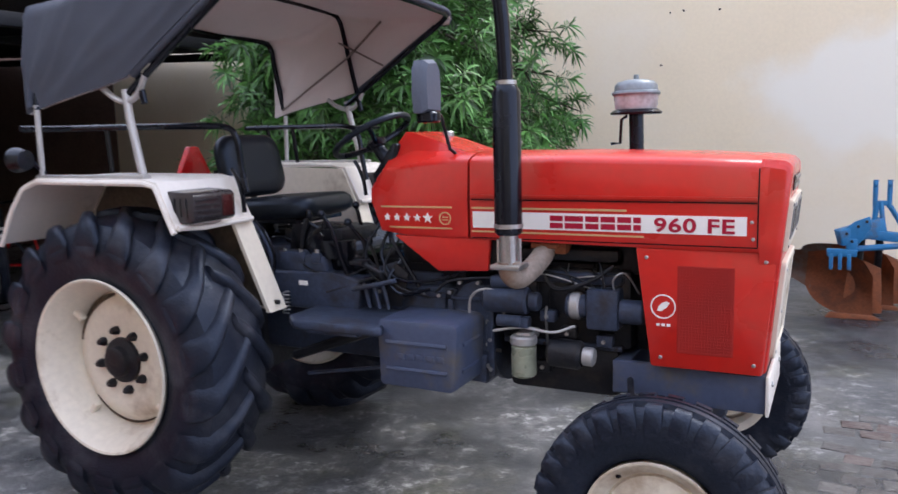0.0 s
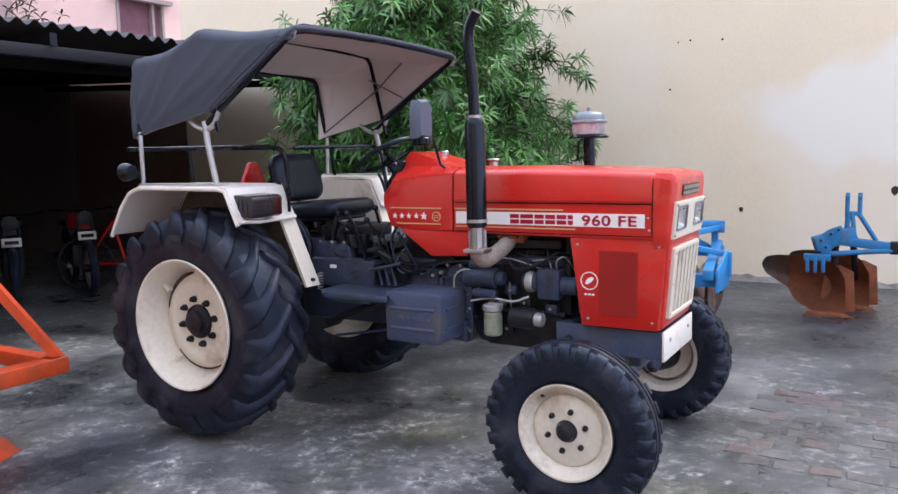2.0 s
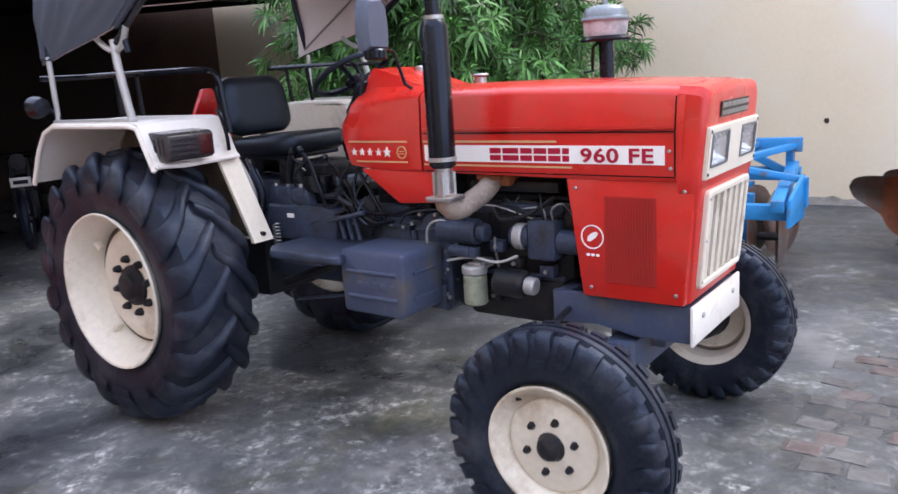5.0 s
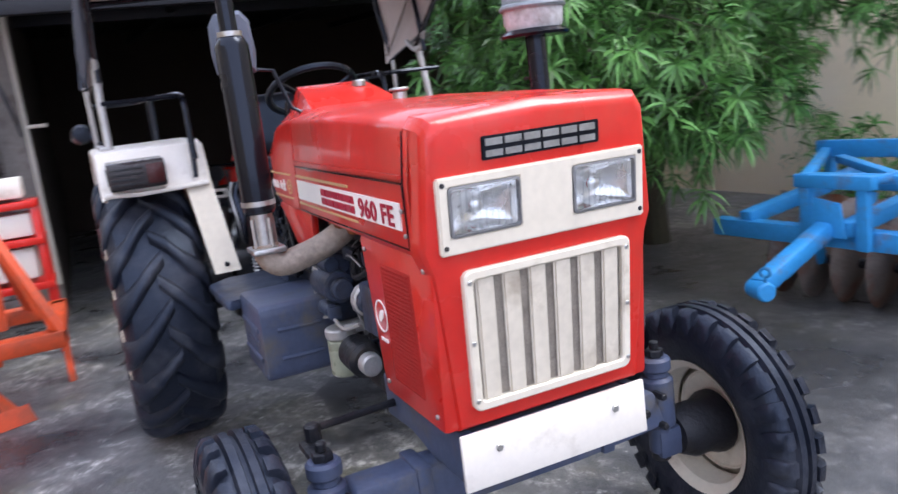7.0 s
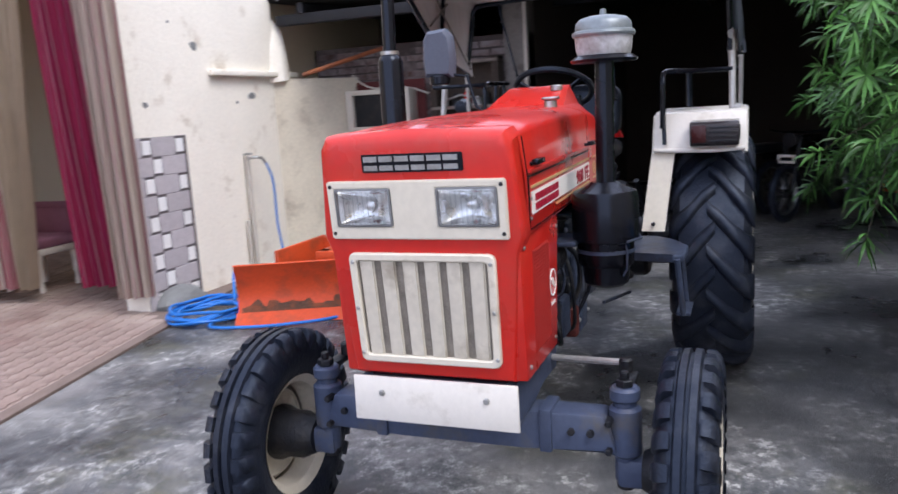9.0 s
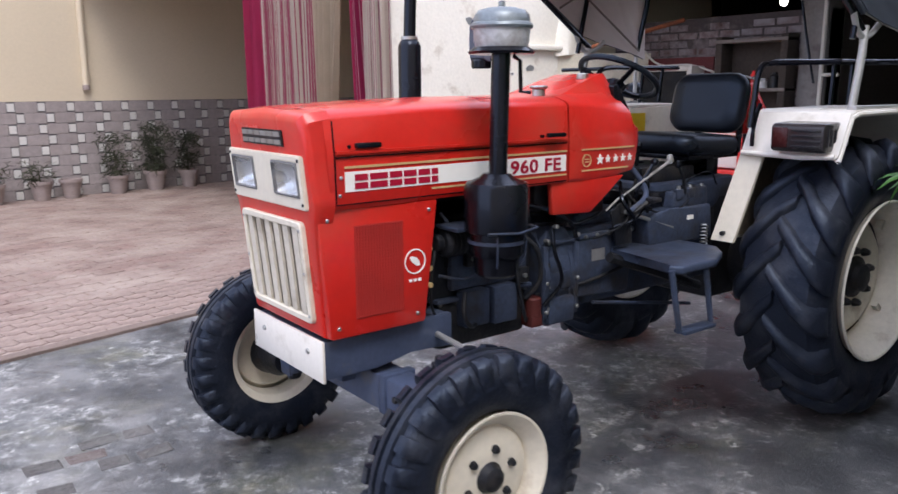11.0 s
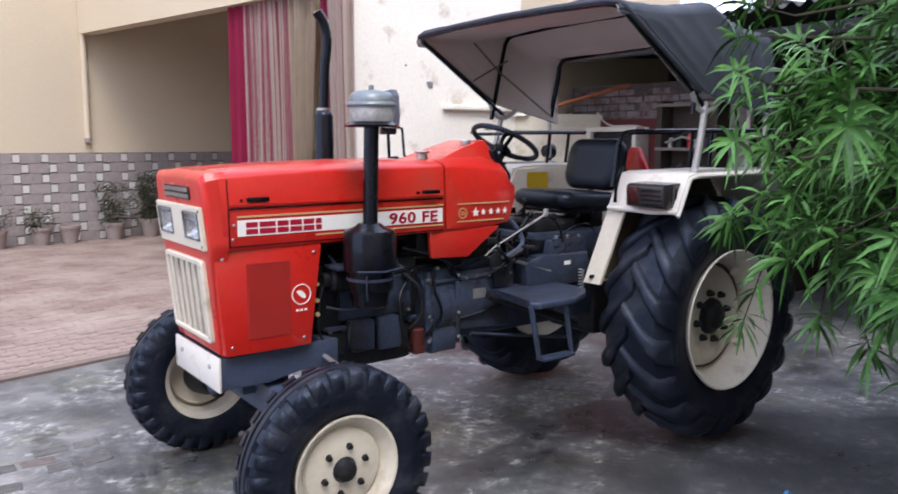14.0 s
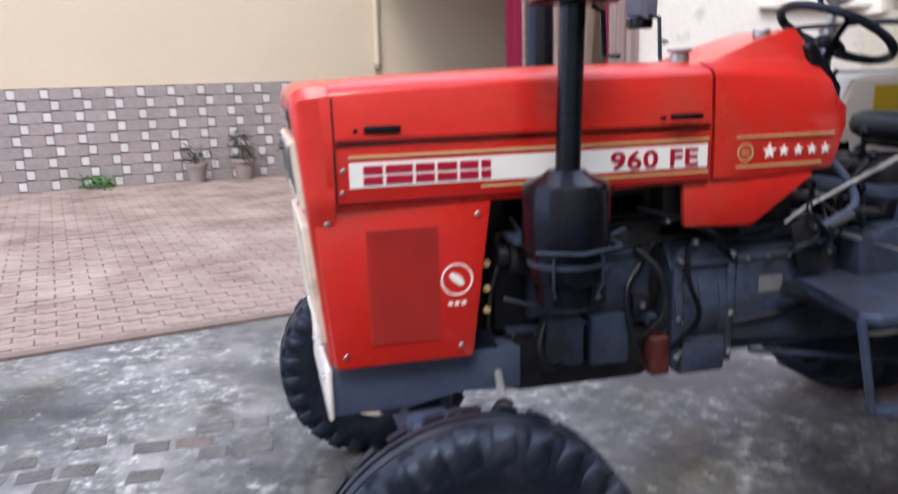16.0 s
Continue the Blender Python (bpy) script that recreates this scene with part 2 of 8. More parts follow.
def ground_mat():
    m = bpy.data.materials.new("wet_mossy_concrete")
    m.use_nodes = True
    n, l = m.node_tree.nodes, m.node_tree.links
    b = n["Principled BSDF"]
    co = n.new("ShaderNodeTexCoord")

    def nz(s, d=6, r=0.6):
        x = n.new("ShaderNodeTexNoise")
        x.inputs["Scale"].default_value, x.inputs["Detail"].default_value, x.inputs["Roughness"].default_value = s, d, r
        l.new(co.outputs["Object"], x.inputs["Vector"])
        return x.outputs["Fac"]

    def ramp(f, *st):
        x = n.new("ShaderNodeValToRGB")
        e = x.color_ramp.elements
        e[0].position, e[0].color = st[0][0], (*st[0][1], 1)
        e[1].position, e[1].color = st[-1][0], (*st[-1][1], 1)
        for p, c in st[1:-1]:
            e.new(p).color = (*c, 1)
        l.new(f, x.inputs["Fac"])
        return x.outputs["Color"]

    def mix(f, a, c):
        x = n.new("ShaderNodeMix")
        x.data_type = "RGBA"
        l.new(f, x.inputs["Factor"])
        l.new(a, x.inputs["A"])
        l.new(c, x.inputs["B"])
        return x.outputs["Result"]

    base = ramp(nz(0.9, 8, 0.62), (0.36, (0.026, 0.029, 0.034)), (0.5, (0.074, 0.077, 0.083)), (0.64, (0.180, 0.176, 0.178)))
    speck = ramp(nz(11, 8, 0.78), (0.42, (0.040, 0.044, 0.046)), (0.53, (0.12, 0.121, 0.122)), (0.61, (0.36, 0.36, 0.36)))
    moss = ramp(nz(9, 6, 0.72), (0.38, (0.034, 0.038, 0.020)), (0.53, (0.088, 0.087, 0.052)), (0.66, (0.19, 0.172, 0.120)))
    f1 = ramp(nz(1.7, 8, 0.76), (0.44, (0.05, 0.05, 0.05)), (0.60, (0.85, 0.85, 0.85)))
    f2 = ramp(nz(1.3, 7, 0.7), (0.52, (0, 0, 0)), (0.68, (0.65, 0.65, 0.65)))
    damp = nz(0.8, 7, 0.66)
    wet = ramp(damp, (0.42, (0.78, 0.79, 0.81)), (0.56, (1.80, 1.77, 1.70)))
    col = mix(f2, mix(f1, base, speck), moss)
    pale = ramp(nz(8, 7, 0.72), (0.60, (0, 0, 0)), (0.68, (0.7, 0.7, 0.7)))
    flat = n.new("ShaderNodeRGB")
    flat.outputs[0].default_value = (0.46, 0.46, 0.45, 1)
    col = mix(pale, col, flat.outputs[0])
    mul = n.new("ShaderNodeMix")
    mul.data_type, mul.blend_type = "RGBA", "MULTIPLY"
    mul.inputs["Factor"].default_value = 1
    l.new(col, mul.inputs["A"])
    l.new(wet, mul.inputs["B"])
    col = mul.outputs["Result"]
    l.new(col, b.inputs["Base Color"])
    rr = n.new("ShaderNodeMapRange")
    rr.inputs["From Min"].default_value, rr.inputs["From Max"].default_value = 0.35, 0.62
    rr.inputs["To Min"].default_value, rr.inputs["To Max"].default_value = 0.17, 0.65
    l.new(damp, rr.inputs["Value"])
    l.new(rr.outputs["Result"], b.inputs["Roughness"])
    bp = n.new("ShaderNodeBump")
    bp.inputs["Strength"].default_value, bp.inputs["Distance"].default_value = 0.6, 0.02
    l.new(nz(15, 9, 0.75), bp.inputs["Height"])
    l.new(bp.outputs["Normal"], b.inputs["Normal"])
    return m


def soft_patch(m, centre, size, colour, amount=1.0):
    """A soft-edged patch of another colour: fresh plaster on a wall, or darker ground."""
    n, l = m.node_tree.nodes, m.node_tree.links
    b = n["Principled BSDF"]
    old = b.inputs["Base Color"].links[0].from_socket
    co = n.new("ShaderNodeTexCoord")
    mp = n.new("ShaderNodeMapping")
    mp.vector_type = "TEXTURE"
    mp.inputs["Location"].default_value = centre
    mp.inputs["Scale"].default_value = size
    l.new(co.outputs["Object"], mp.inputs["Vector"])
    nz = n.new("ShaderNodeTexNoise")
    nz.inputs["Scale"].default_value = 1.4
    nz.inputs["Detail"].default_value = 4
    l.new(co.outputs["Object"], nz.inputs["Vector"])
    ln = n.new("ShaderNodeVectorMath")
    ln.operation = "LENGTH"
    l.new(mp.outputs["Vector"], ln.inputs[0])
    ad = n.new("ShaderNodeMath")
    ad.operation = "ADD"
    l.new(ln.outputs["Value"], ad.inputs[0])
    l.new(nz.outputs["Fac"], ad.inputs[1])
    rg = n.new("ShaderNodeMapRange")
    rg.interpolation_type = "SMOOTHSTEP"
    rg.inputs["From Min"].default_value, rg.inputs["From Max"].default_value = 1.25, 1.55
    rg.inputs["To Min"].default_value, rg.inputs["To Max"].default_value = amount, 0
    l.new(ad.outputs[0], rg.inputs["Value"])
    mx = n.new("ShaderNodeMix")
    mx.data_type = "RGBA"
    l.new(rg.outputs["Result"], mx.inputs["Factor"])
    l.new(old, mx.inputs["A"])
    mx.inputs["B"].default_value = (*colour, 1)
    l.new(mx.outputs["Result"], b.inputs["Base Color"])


soft_patch(WALL, (4.0, 5.8, 1.9), (2.3, 6.0, 0.75), (0.83, 0.77, 0.65))
GROUND = ground_mat()
# Three soft areas of the yard, each mixed towards a darker tone.
soft_patch(GROUND, (3.8, 4.7, 0), (3.4, 2.3, 1), (0.032, 0.037, 0.043), 0.60)
soft_patch(GROUND, (3.1, 1.6, 0), (1.9, 1.4, 1), (0.036, 0.038, 0.040), 0.34)
soft_patch(GROUND, (0.1, 2.5, 0), (2.7, 1.9, 1), (0.042, 0.040, 0.036), 0.50)


def lamp_glass_mat():
    """A clear thin pane: what lies behind it, and a little gloss."""
    m = bpy.data.materials.new("lamp_glass")
    m.use_nodes = True
    n, l = m.node_tree.nodes, m.node_tree.links
    clear = n.new("ShaderNodeBsdfTransparent")
    clear.inputs["Color"].default_value = (0.93, 0.94, 0.95, 1)
    gloss = n.new("ShaderNodeBsdfGlossy")
    gloss.inputs["Roughness"].default_value = 0.04
    mix = n.new("ShaderNodeMixShader")
    mix.inputs["Fac"].default_value = 0.07
    l.new(clear.outputs[0], mix.inputs[1])
    l.new(gloss.outputs[0], mix.inputs[2])
    l.new(mix.outputs[0], n["Material Output"].inputs["Surface"])
    return m


LAMPGLASS = lamp_glass_mat()


def lamp_mat():
    m = bpy.data.materials.new("lit_bulb")
    m.use_nodes = True
    b = m.node_tree.nodes["Principled BSDF"]
    b.inputs["Emission Color"].default_value = (1, 0.97, 0.9, 1)
    b.inputs["Emission Strength"].default_value = 7
    return m


BULB = lamp_mat()

# ---- mesh helpers ----
V = Vector


def thing(name, loc, label, category, group="", kind=""):
    e = new(name)
    e.empty_display_size = 0.1
    e.location = loc
    return tagged(e, label, category, group, kind)


def finish(bm, name, material, smooth=35):
    bmesh.ops.recalc_face_normals(bm, faces=bm.faces)
    me = bpy.data.meshes.new(name)
    bm.to_mesh(me)
    bm.free()
    for m in material if isinstance(material, (list, tuple)) else [material]:
        me.materials.append(m)
    if smooth:
        me.polygons.foreach_set("use_smooth", [True] * len(me.polygons))
        me.set_sharp_from_angle(angle=radians(smooth))
    return me


def part(name, bm, material, parent, label="", smooth=35):
    """One mesh under a thing or a part; its points are given in the world."""
    ob = new(name, finish(bm, name, material, smooth))
    ob.parent = parent
    top = parent
    while top.parent:
        top = top.parent
    if parent is top:
        ob.matrix_parent_inverse = Matrix.Translation(-V(top.location))
    return tagged(ob, label)


def solo(name, bm, material, label, category, group="", kind="", smooth=35):
    return tagged(new(name, finish(bm, name, material, smooth)), label, category, group, kind)


def join(*bms):
    """Puts the later bmeshes into the first."""
    out = bms[0]
    for b in bms[1:]:
        me = bpy.data.meshes.new("tmp")
        b.to_mesh(me)
        b.free()
        out.from_mesh(me)
        bpy.data.meshes.remove(me)
    return out


def box(x0, x1, y0, y1, z0, z1, bevel=0.0, seg=2, m=None):
    bm = bmesh.new()
    bmesh.ops.create_cube(bm, size=1)
    for v in bm.verts:
        v.co = V(((x0 + x1) / 2 + v.co.x * (x1 - x0), (y0 + y1) / 2 + v.co.y * (y1 - y0), (z0 + z1) / 2 + v.co.z * (z1 - z0)))
    if bevel:
        bmesh.ops.bevel(bm, geom=bm.edges[:], offset=bevel, segments=seg, affect="EDGES", profile=0.5)
    if m is not None:
        bm.transform(m)
    return bm


def prism(pts, axis, a, b, bevel=0.0, seg=2):
    """A polygon of two coordinates, drawn out along an axis from a to b."""
    bm = bmesh.new()

    def at(p, d):
        return {"x": (d, p[0], p[1]), "y": (p[0], d, p[1]), "z": (p[0], p[1], d)}[axis]

    lo = [bm.verts.new(at(p, a)) for p in pts]
    hi = [bm.verts.new(at(p, b)) for p in pts]
    n = len(pts)
    bm.faces.new(lo)
    bm.faces.new(hi[::-1])
    for i in range(n):
        bm.faces.new((lo[i], hi[i], hi[(i + 1) % n], lo[(i + 1) % n]))
    if bevel:
        bmesh.ops.bevel(bm, geom=bm.edges[:], offset=bevel, segments=seg, affect="EDGES", profile=0.5)
    return bm


def loft(rings, close=True, caps=True):
    """Joins rings of equally many points into a skin."""
    bm = bmesh.new()
    vs = [[bm.verts.new(p) for p in r] for r in rings]
    n = len(vs[0])
    for a, b in zip(vs, vs[1:]):
        for i in range(n if close else n - 1):
            bm.faces.new((a[i], a[(i + 1) % n], b[(i + 1) % n], b[i]))
    if caps and close:
        bm.faces.new(vs[0][::-1])
        bm.faces.new(vs[-1])
    return bm


def tube(points, r, seg=10, caps=True):
    """A round bar along points; r one radius or one for each point."""
    pts = [V(p) for p in points]
    rs = r if isinstance(r, (list, tuple)) else [r] * len(pts)
    rings = []
    u = None
    for i, p in enumerate(pts):
        d = (pts[min(i + 1, len(pts) - 1)] - pts[max(i - 1, 0)]).normalized()
        if u is None:
            u = d.cross(V((0, 0, 1)) if abs(d.z) < 0.9 else V((1, 0, 0))).normalized()
        else:
            u = (u - d * u.dot(d)).normalized()
        w = d.cross(u).normalized()
        o = math.pi / 4 if seg == 4 else 0
        rings.append([p + (u * math.cos(2 * math.pi * k / seg + o) + w * math.sin(2 * math.pi * k / seg + o)) * rs[i] for k in range(seg)])
    return loft(rings, True, caps)


def smooth_path(pts, n=6):
    """Catmull-Rom points through pts."""
    p = [V(q) for q in pts]
    p = [p[0] * 2 - p[1]] + p + [p[-1] * 2 - p[-2]]
    out = []
    for i in range(1, len(p) - 2):
        for k in range(n):
            t = k / n
            a, b, c, d = p[i - 1], p[i], p[i + 1], p[i + 2]
            out.append(0.5 * ((2 * b) + (c - a) * t + (2 * a - 5 * b + 4 * c - d) * t * t + (3 * b - a - 3 * c + d) * t ** 3))
    out.append(p[-2])
    return out


def lathe(profile, seg, m):
    """Turns (radius, height) pairs round the local z axis, then places them by m."""
    bm = bmesh.new()
    rings = []
    for r, h in profile:
        if r < 1e-6:
            rings.append([bm.verts.new((0, 0, h))])
        else:
            rings.append([bm.verts.new((r * math.cos(2 * math.pi * k / seg), r * math.sin(2 * math.pi * k / seg), h)) for k in range(seg)])
    for a, b in zip(rings, rings[1:]):
        for k in range(seg):
            q = [a[k % len(a)], a[(k + 1) % len(a)], b[(k + 1) % len(b)], b[k % len(b)]]
            f = []
            for v in q:
                if v not in f:
                    f.append(v)
            if len(f) > 2:
                bm.faces.new(f)
    bm.transform(m)
    return bm


def cyl(p, q, r, seg=16, bevel=0.0):
    """A closed round bar from p to q with softened rims."""
    p, q = V(p), V(q)
    h = (q - p).length
    m = Matrix.Translation(p) @ (q - p).to_track_quat("Z", "Y").to_matrix().to_4x4()
    b = min(bevel, r * 0.4, h * 0.4)
    prof = [(0, 0), (r - b, 0), (r, b), (r, h - b), (r - b, h), (0, h)] if b else [(0, 0), (r, 0), (r, h), (0, h)]
    return lathe(prof, seg, m)


AXY = Matrix.Rotation(radians(-90), 4, "X")  # local z to world +y
AXX = Matrix.Rotation(radians(90), 4, "Y")  # local z to world +x

# ---- the ground, one sheet to the horizon ----
def sheet():
    bm = bmesh.new()
    xs = [-400, -60, -12] + [-8 + 0.5 * i for i in range(33)] + [14, 60, 400]
    ys = [-400, -60, -14] + [-10 + 0.5 * i for i in range(33)] + [12, 60, 400]
    g = [[bm.verts.new((x, y, 0 if abs(x) > 12 or abs(y) > 12 else 0.003 * noise.noise(V((x * 0.7, y * 0.7, 3))) - 0.003)) for x in xs] for y in ys]
    for a, b in zip(g, g[1:]):
        for i in range(len(xs) - 1):
            bm.faces.new((a[i], a[i + 1], b[i + 1], b[i]))
    return bm


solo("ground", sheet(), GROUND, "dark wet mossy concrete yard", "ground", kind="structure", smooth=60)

# ---- the tractor ----
T = thing("tractor", (1.2, 0, 0), "red farm tractor with cream wheels and grey canopy", "tractor")


# bonnet: cross-sections from the nose to the dash, half outlines mirrored
def section(x, w_low, w_wide, w_top, z_low, z_wide, z_sh, z_top, lean=0.0):
    half = [(w_low, z_low), (w_wide, z_wide), (w_wide - 0.003, min(z_wide + 0.145, z_sh - 0.04)), (w_top + 0.003, z_sh - 0.012), (w_top - 0.003, z_sh), (w_top - 0.016, z_sh + 0.009), (w_top - 0.07, z_top - 0.006), (w_top * 0.45, z_top)]
    ring = half + [(-y, z) for y, z in half[::-1]]
    return [V((x + lean * (z - 1.0), y, z)) for y, z in ring]


bonnet = part("bonnet", loft([
    section(2.442, 0.2955, 0.3015, 0.2825, 1.148, 1.16, 1.428, 1.454, 0.04),
    section(2.430, 0.296, 0.302, 0.283, 1.147, 1.16, 1.430, 1.456, 0.06),
    section(2.20, 0.2895, 0.2949, 0.278, 1.147, 1.16, 1.442, 1.470),
    section(1.80, 0.277, 0.2826, 0.268, 1.150, 1.16, 1.452, 1.482),
    section(1.392, 0.264, 0.270, 0.256, 1.155, 1.165, 1.454, 1.485),
], True, False), RED, T, "red enamel bonnet with raised side crease", 32)
tank = part("rear_cowl", loft([
    section(1.382, 0.264, 0.270, 0.256, 1.155, 1.165, 1.454, 1.485),
    section(1.28, 0.264, 0.270, 0.252, 1.155, 1.165, 1.450, 1.494),
    section(1.10, 0.258, 0.266, 0.240, 1.162, 1.18, 1.436, 1.500),
    section(0.98, 0.242, 0.254, 0.222, 1.175, 1.20, 1.420, 1.476),
    section(0.925, 0.20, 0.225, 0.18, 1.26, 1.29, 1.385, 1.41),
]), RED, T, "red enamel fuel tank cowl", 32)
# instrument housing: a wedge that rises towards the driver
part("instrument_housing", loft([
    [V((1.345, y, z)) for y, z in ((-0.20, 1.45), (0.20, 1.45), (0.165, 1.480), (-0.165, 1.480))],
    [V((1.20, y, z)) for y, z in ((-0.20, 1.45), (0.20, 1.45), (0.145, 1.532), (-0.145, 1.532))],
    [V((1.070, y, z)) for y, z in ((-0.19, 1.44), (0.19, 1.44), (0.132, 1.570), (-0.132, 1.570))],
    [V((1.045, y, z)) for y, z in ((-0.187, 1.44), (0.187, 1.44), (0.126, 1.572), (-0.126, 1.572))],
    [V((0.99, y, z)) for y, z in ((-0.18, 1.42), (0.18, 1.42), (0.122, 1.515), (-0.122, 1.515))],
]), RED, tank, "red instrument housing", 25)
for s in (-1, 1):
    part("lower_cowl", prism([(1.045, 1.16), (1.47, 1.155), (1.46, 1.03), (1.245, 1.02)], "y", s * 0.235, s * 0.262, 0.008), RED, tank)
    side = part("side_panel", prism([(2.03, 1.148), (2.492, 1.15), (2.452, 0.728), (2.085, 0.728)], "y", s * 0.238, s * 0.286, 0.010), RED, T, "red side panel with a dusty mesh window")
    # the mesh window: a shallow frame with close wires
    mesh = join(*[box(2.18 + 0.0105 * i, 2.1835 + 0.0105 * i, s * 0.2865, s * 0.2905, 0.79, 1.085) for i in range(17)])
    mesh = join(mesh, *[box(2.18, 2.355, s * 0.287, s * 0.290, 0.79 + 0.0105 * i, 0.7935 + 0.0105 * i) for i in range(29)])
    mesh = join(mesh, box(2.175, 2.36, s * 0.2858, s * 0.2875, 0.785, 1.09))
    part("mesh_window", mesh, MESHRED, side, "dull red wire mesh window", 0)
    for x, z in ((2.07, 1.115), (2.455, 1.115), (2.12, 0.765), (2.425, 0.765)):
        part("screw", cyl((x, s * 0.285, z), (x, s * 0.2925, z), 0.007, 8, 0.002), STEEL, side)
    # round emblem: a ring and a plain blade shape, with a bar for the small writing
    ring = lathe([(0.0385, 0), (0.0430, 0), (0.0430, 0.0025), (0.0385, 0.0025), (0.0385, 0)], 32, Matrix.Translation((2.128, s * 0.286, 0.945)) @ (AXY if s > 0 else AXY @ Matrix.Rotation(math.pi, 4, "X")))
    blade = prism([(2.108, 0.930), (2.120, 0.928), (2.140, 0.942), (2.150, 0.958), (2.140, 0.964), (2.124, 0.958), (2.112, 0.946)], "y", s * 0.286, s * 0.2885)
    part("emblem", join(ring, blade, *[box(2.105 + 0.018 * i, 2.117 + 0.018 * i, s * 0.286, s * 0.2885, 0.876, 0.885) for i in range(3)]), DECAL_W, side, "white round emblem with a bar of small print", 0)


# decals on the bonnet's side; y grows from the dash to the nose
def side_y(x):
    return 0.270 + (x - 1.392) * 0.0308 + 0.001


def plate(x0, x1, z0, z1, s, material, parent, name, lift=0.0, label=""):
    pts = []
    for x in (x0, x1):
        for z in (z0, z1):
            pts.append((x, z))
    bm = bmesh.new()
    q = [(x0, z0), (x1, z0), (x1, z1), (x0, z1)]
    lo = [bm.verts.new((x, s * (side_y(x) - 0.004), z)) for x, z in q]
    hi = [bm.verts.new((x, s * (side_y(x) + lift), z)) for x, z in q]
    bm.faces.new(lo)
    bm.faces.new(hi)
    for i in range(4):
        bm.faces.new((lo[i], lo[(i + 1) % 4], hi[(i + 1) % 4], hi[i]))
    return part(name, bm, material, parent, label, 0)


def glyphs(x0, x1, z0, z1, s, material, parent, lift):
    """Six plain blocks, each split by a slit, that stand for the maker's name."""
    wide = (1.0, 1.35, 1.0, 1.05, 1.0, 0.6)
    unit = (x1 - x0) / sum(wide)
    h = z1 - z0
    a = x0 if s < 0 else x1
    for k, w in enumerate(wide):
        b = a - s * w * unit
        p, q = sorted((a - s * 0.07 * unit, b + s * 0.07 * unit))
        for v0, v1 in ((0.0, 0.43), (0.57, 1.0)):
            plate(p, q, z0 + h * v0, z0 + h * v1, s, material, parent, "name_bar", lift)
        a = b


def letters(text, x, z, size, s, material, parent, lift=0.003):
    cu = bpy.data.curves.new("writing", "FONT")
    cu.body, cu.size, cu.extrude = text, size, 0.0008
    cu.offset = size * 0.022
    cu.space_character = 1.08
    tmp = bpy.data.objects.new("writing", cu)
    me = bpy.data.meshes.new_from_object(tmp)
    bpy.data.objects.remove(tmp)
    bm = bmesh.new()
    bm.from_mesh(me)
    if s < 0:
        m = Matrix(((1, 0, 0, x), (0.0, 0, -1, -(side_y(x + 0.15) + lift)), (0, 1, 0, z), (0, 0, 0, 1)))
    else:
        m = Matrix(((-1, 0, 0, x), (0.0, 0, 1, side_y(x - 0.15) + lift), (0, 1, 0, z), (0, 0, 0, 1)))
    bm.transform(m)
    # a wide cut of letter, following the taper of the side
    for v in bm.verts:
        v.co.x = x + (v.co.x - x) * 1.36
        v.co.y += s * (side_y(v.co.x) - side_y(x + 0.15 * (-s)))
    # each character is a piece of its own
    bmesh.ops.remove_doubles(bm, verts=bm.verts, dist=1e-5)
    todo = set(bm.verts)
    while todo:
        stack, isle = [todo.pop()], []
        while stack:
            v = stack.pop()
            isle.append(v)
            for e in v.link_edges:
                o = e.other_vert(v)
                if o in todo:
                    todo.remove(o)
                    stack.append(o)
        index = {v: i for i, v in enumerate(isle)}
        faces = {f for v in isle for f in v.link_faces}
        piece = bmesh.new()
        vs = [piece.verts.new(v.co) for v in isle]
        for f in sorted(faces, key=lambda f: f.index):
            piece.faces.new([vs[index[v]] for v in f.verts])
        part("character", piece, material, parent, "", 0)
    bm.free()


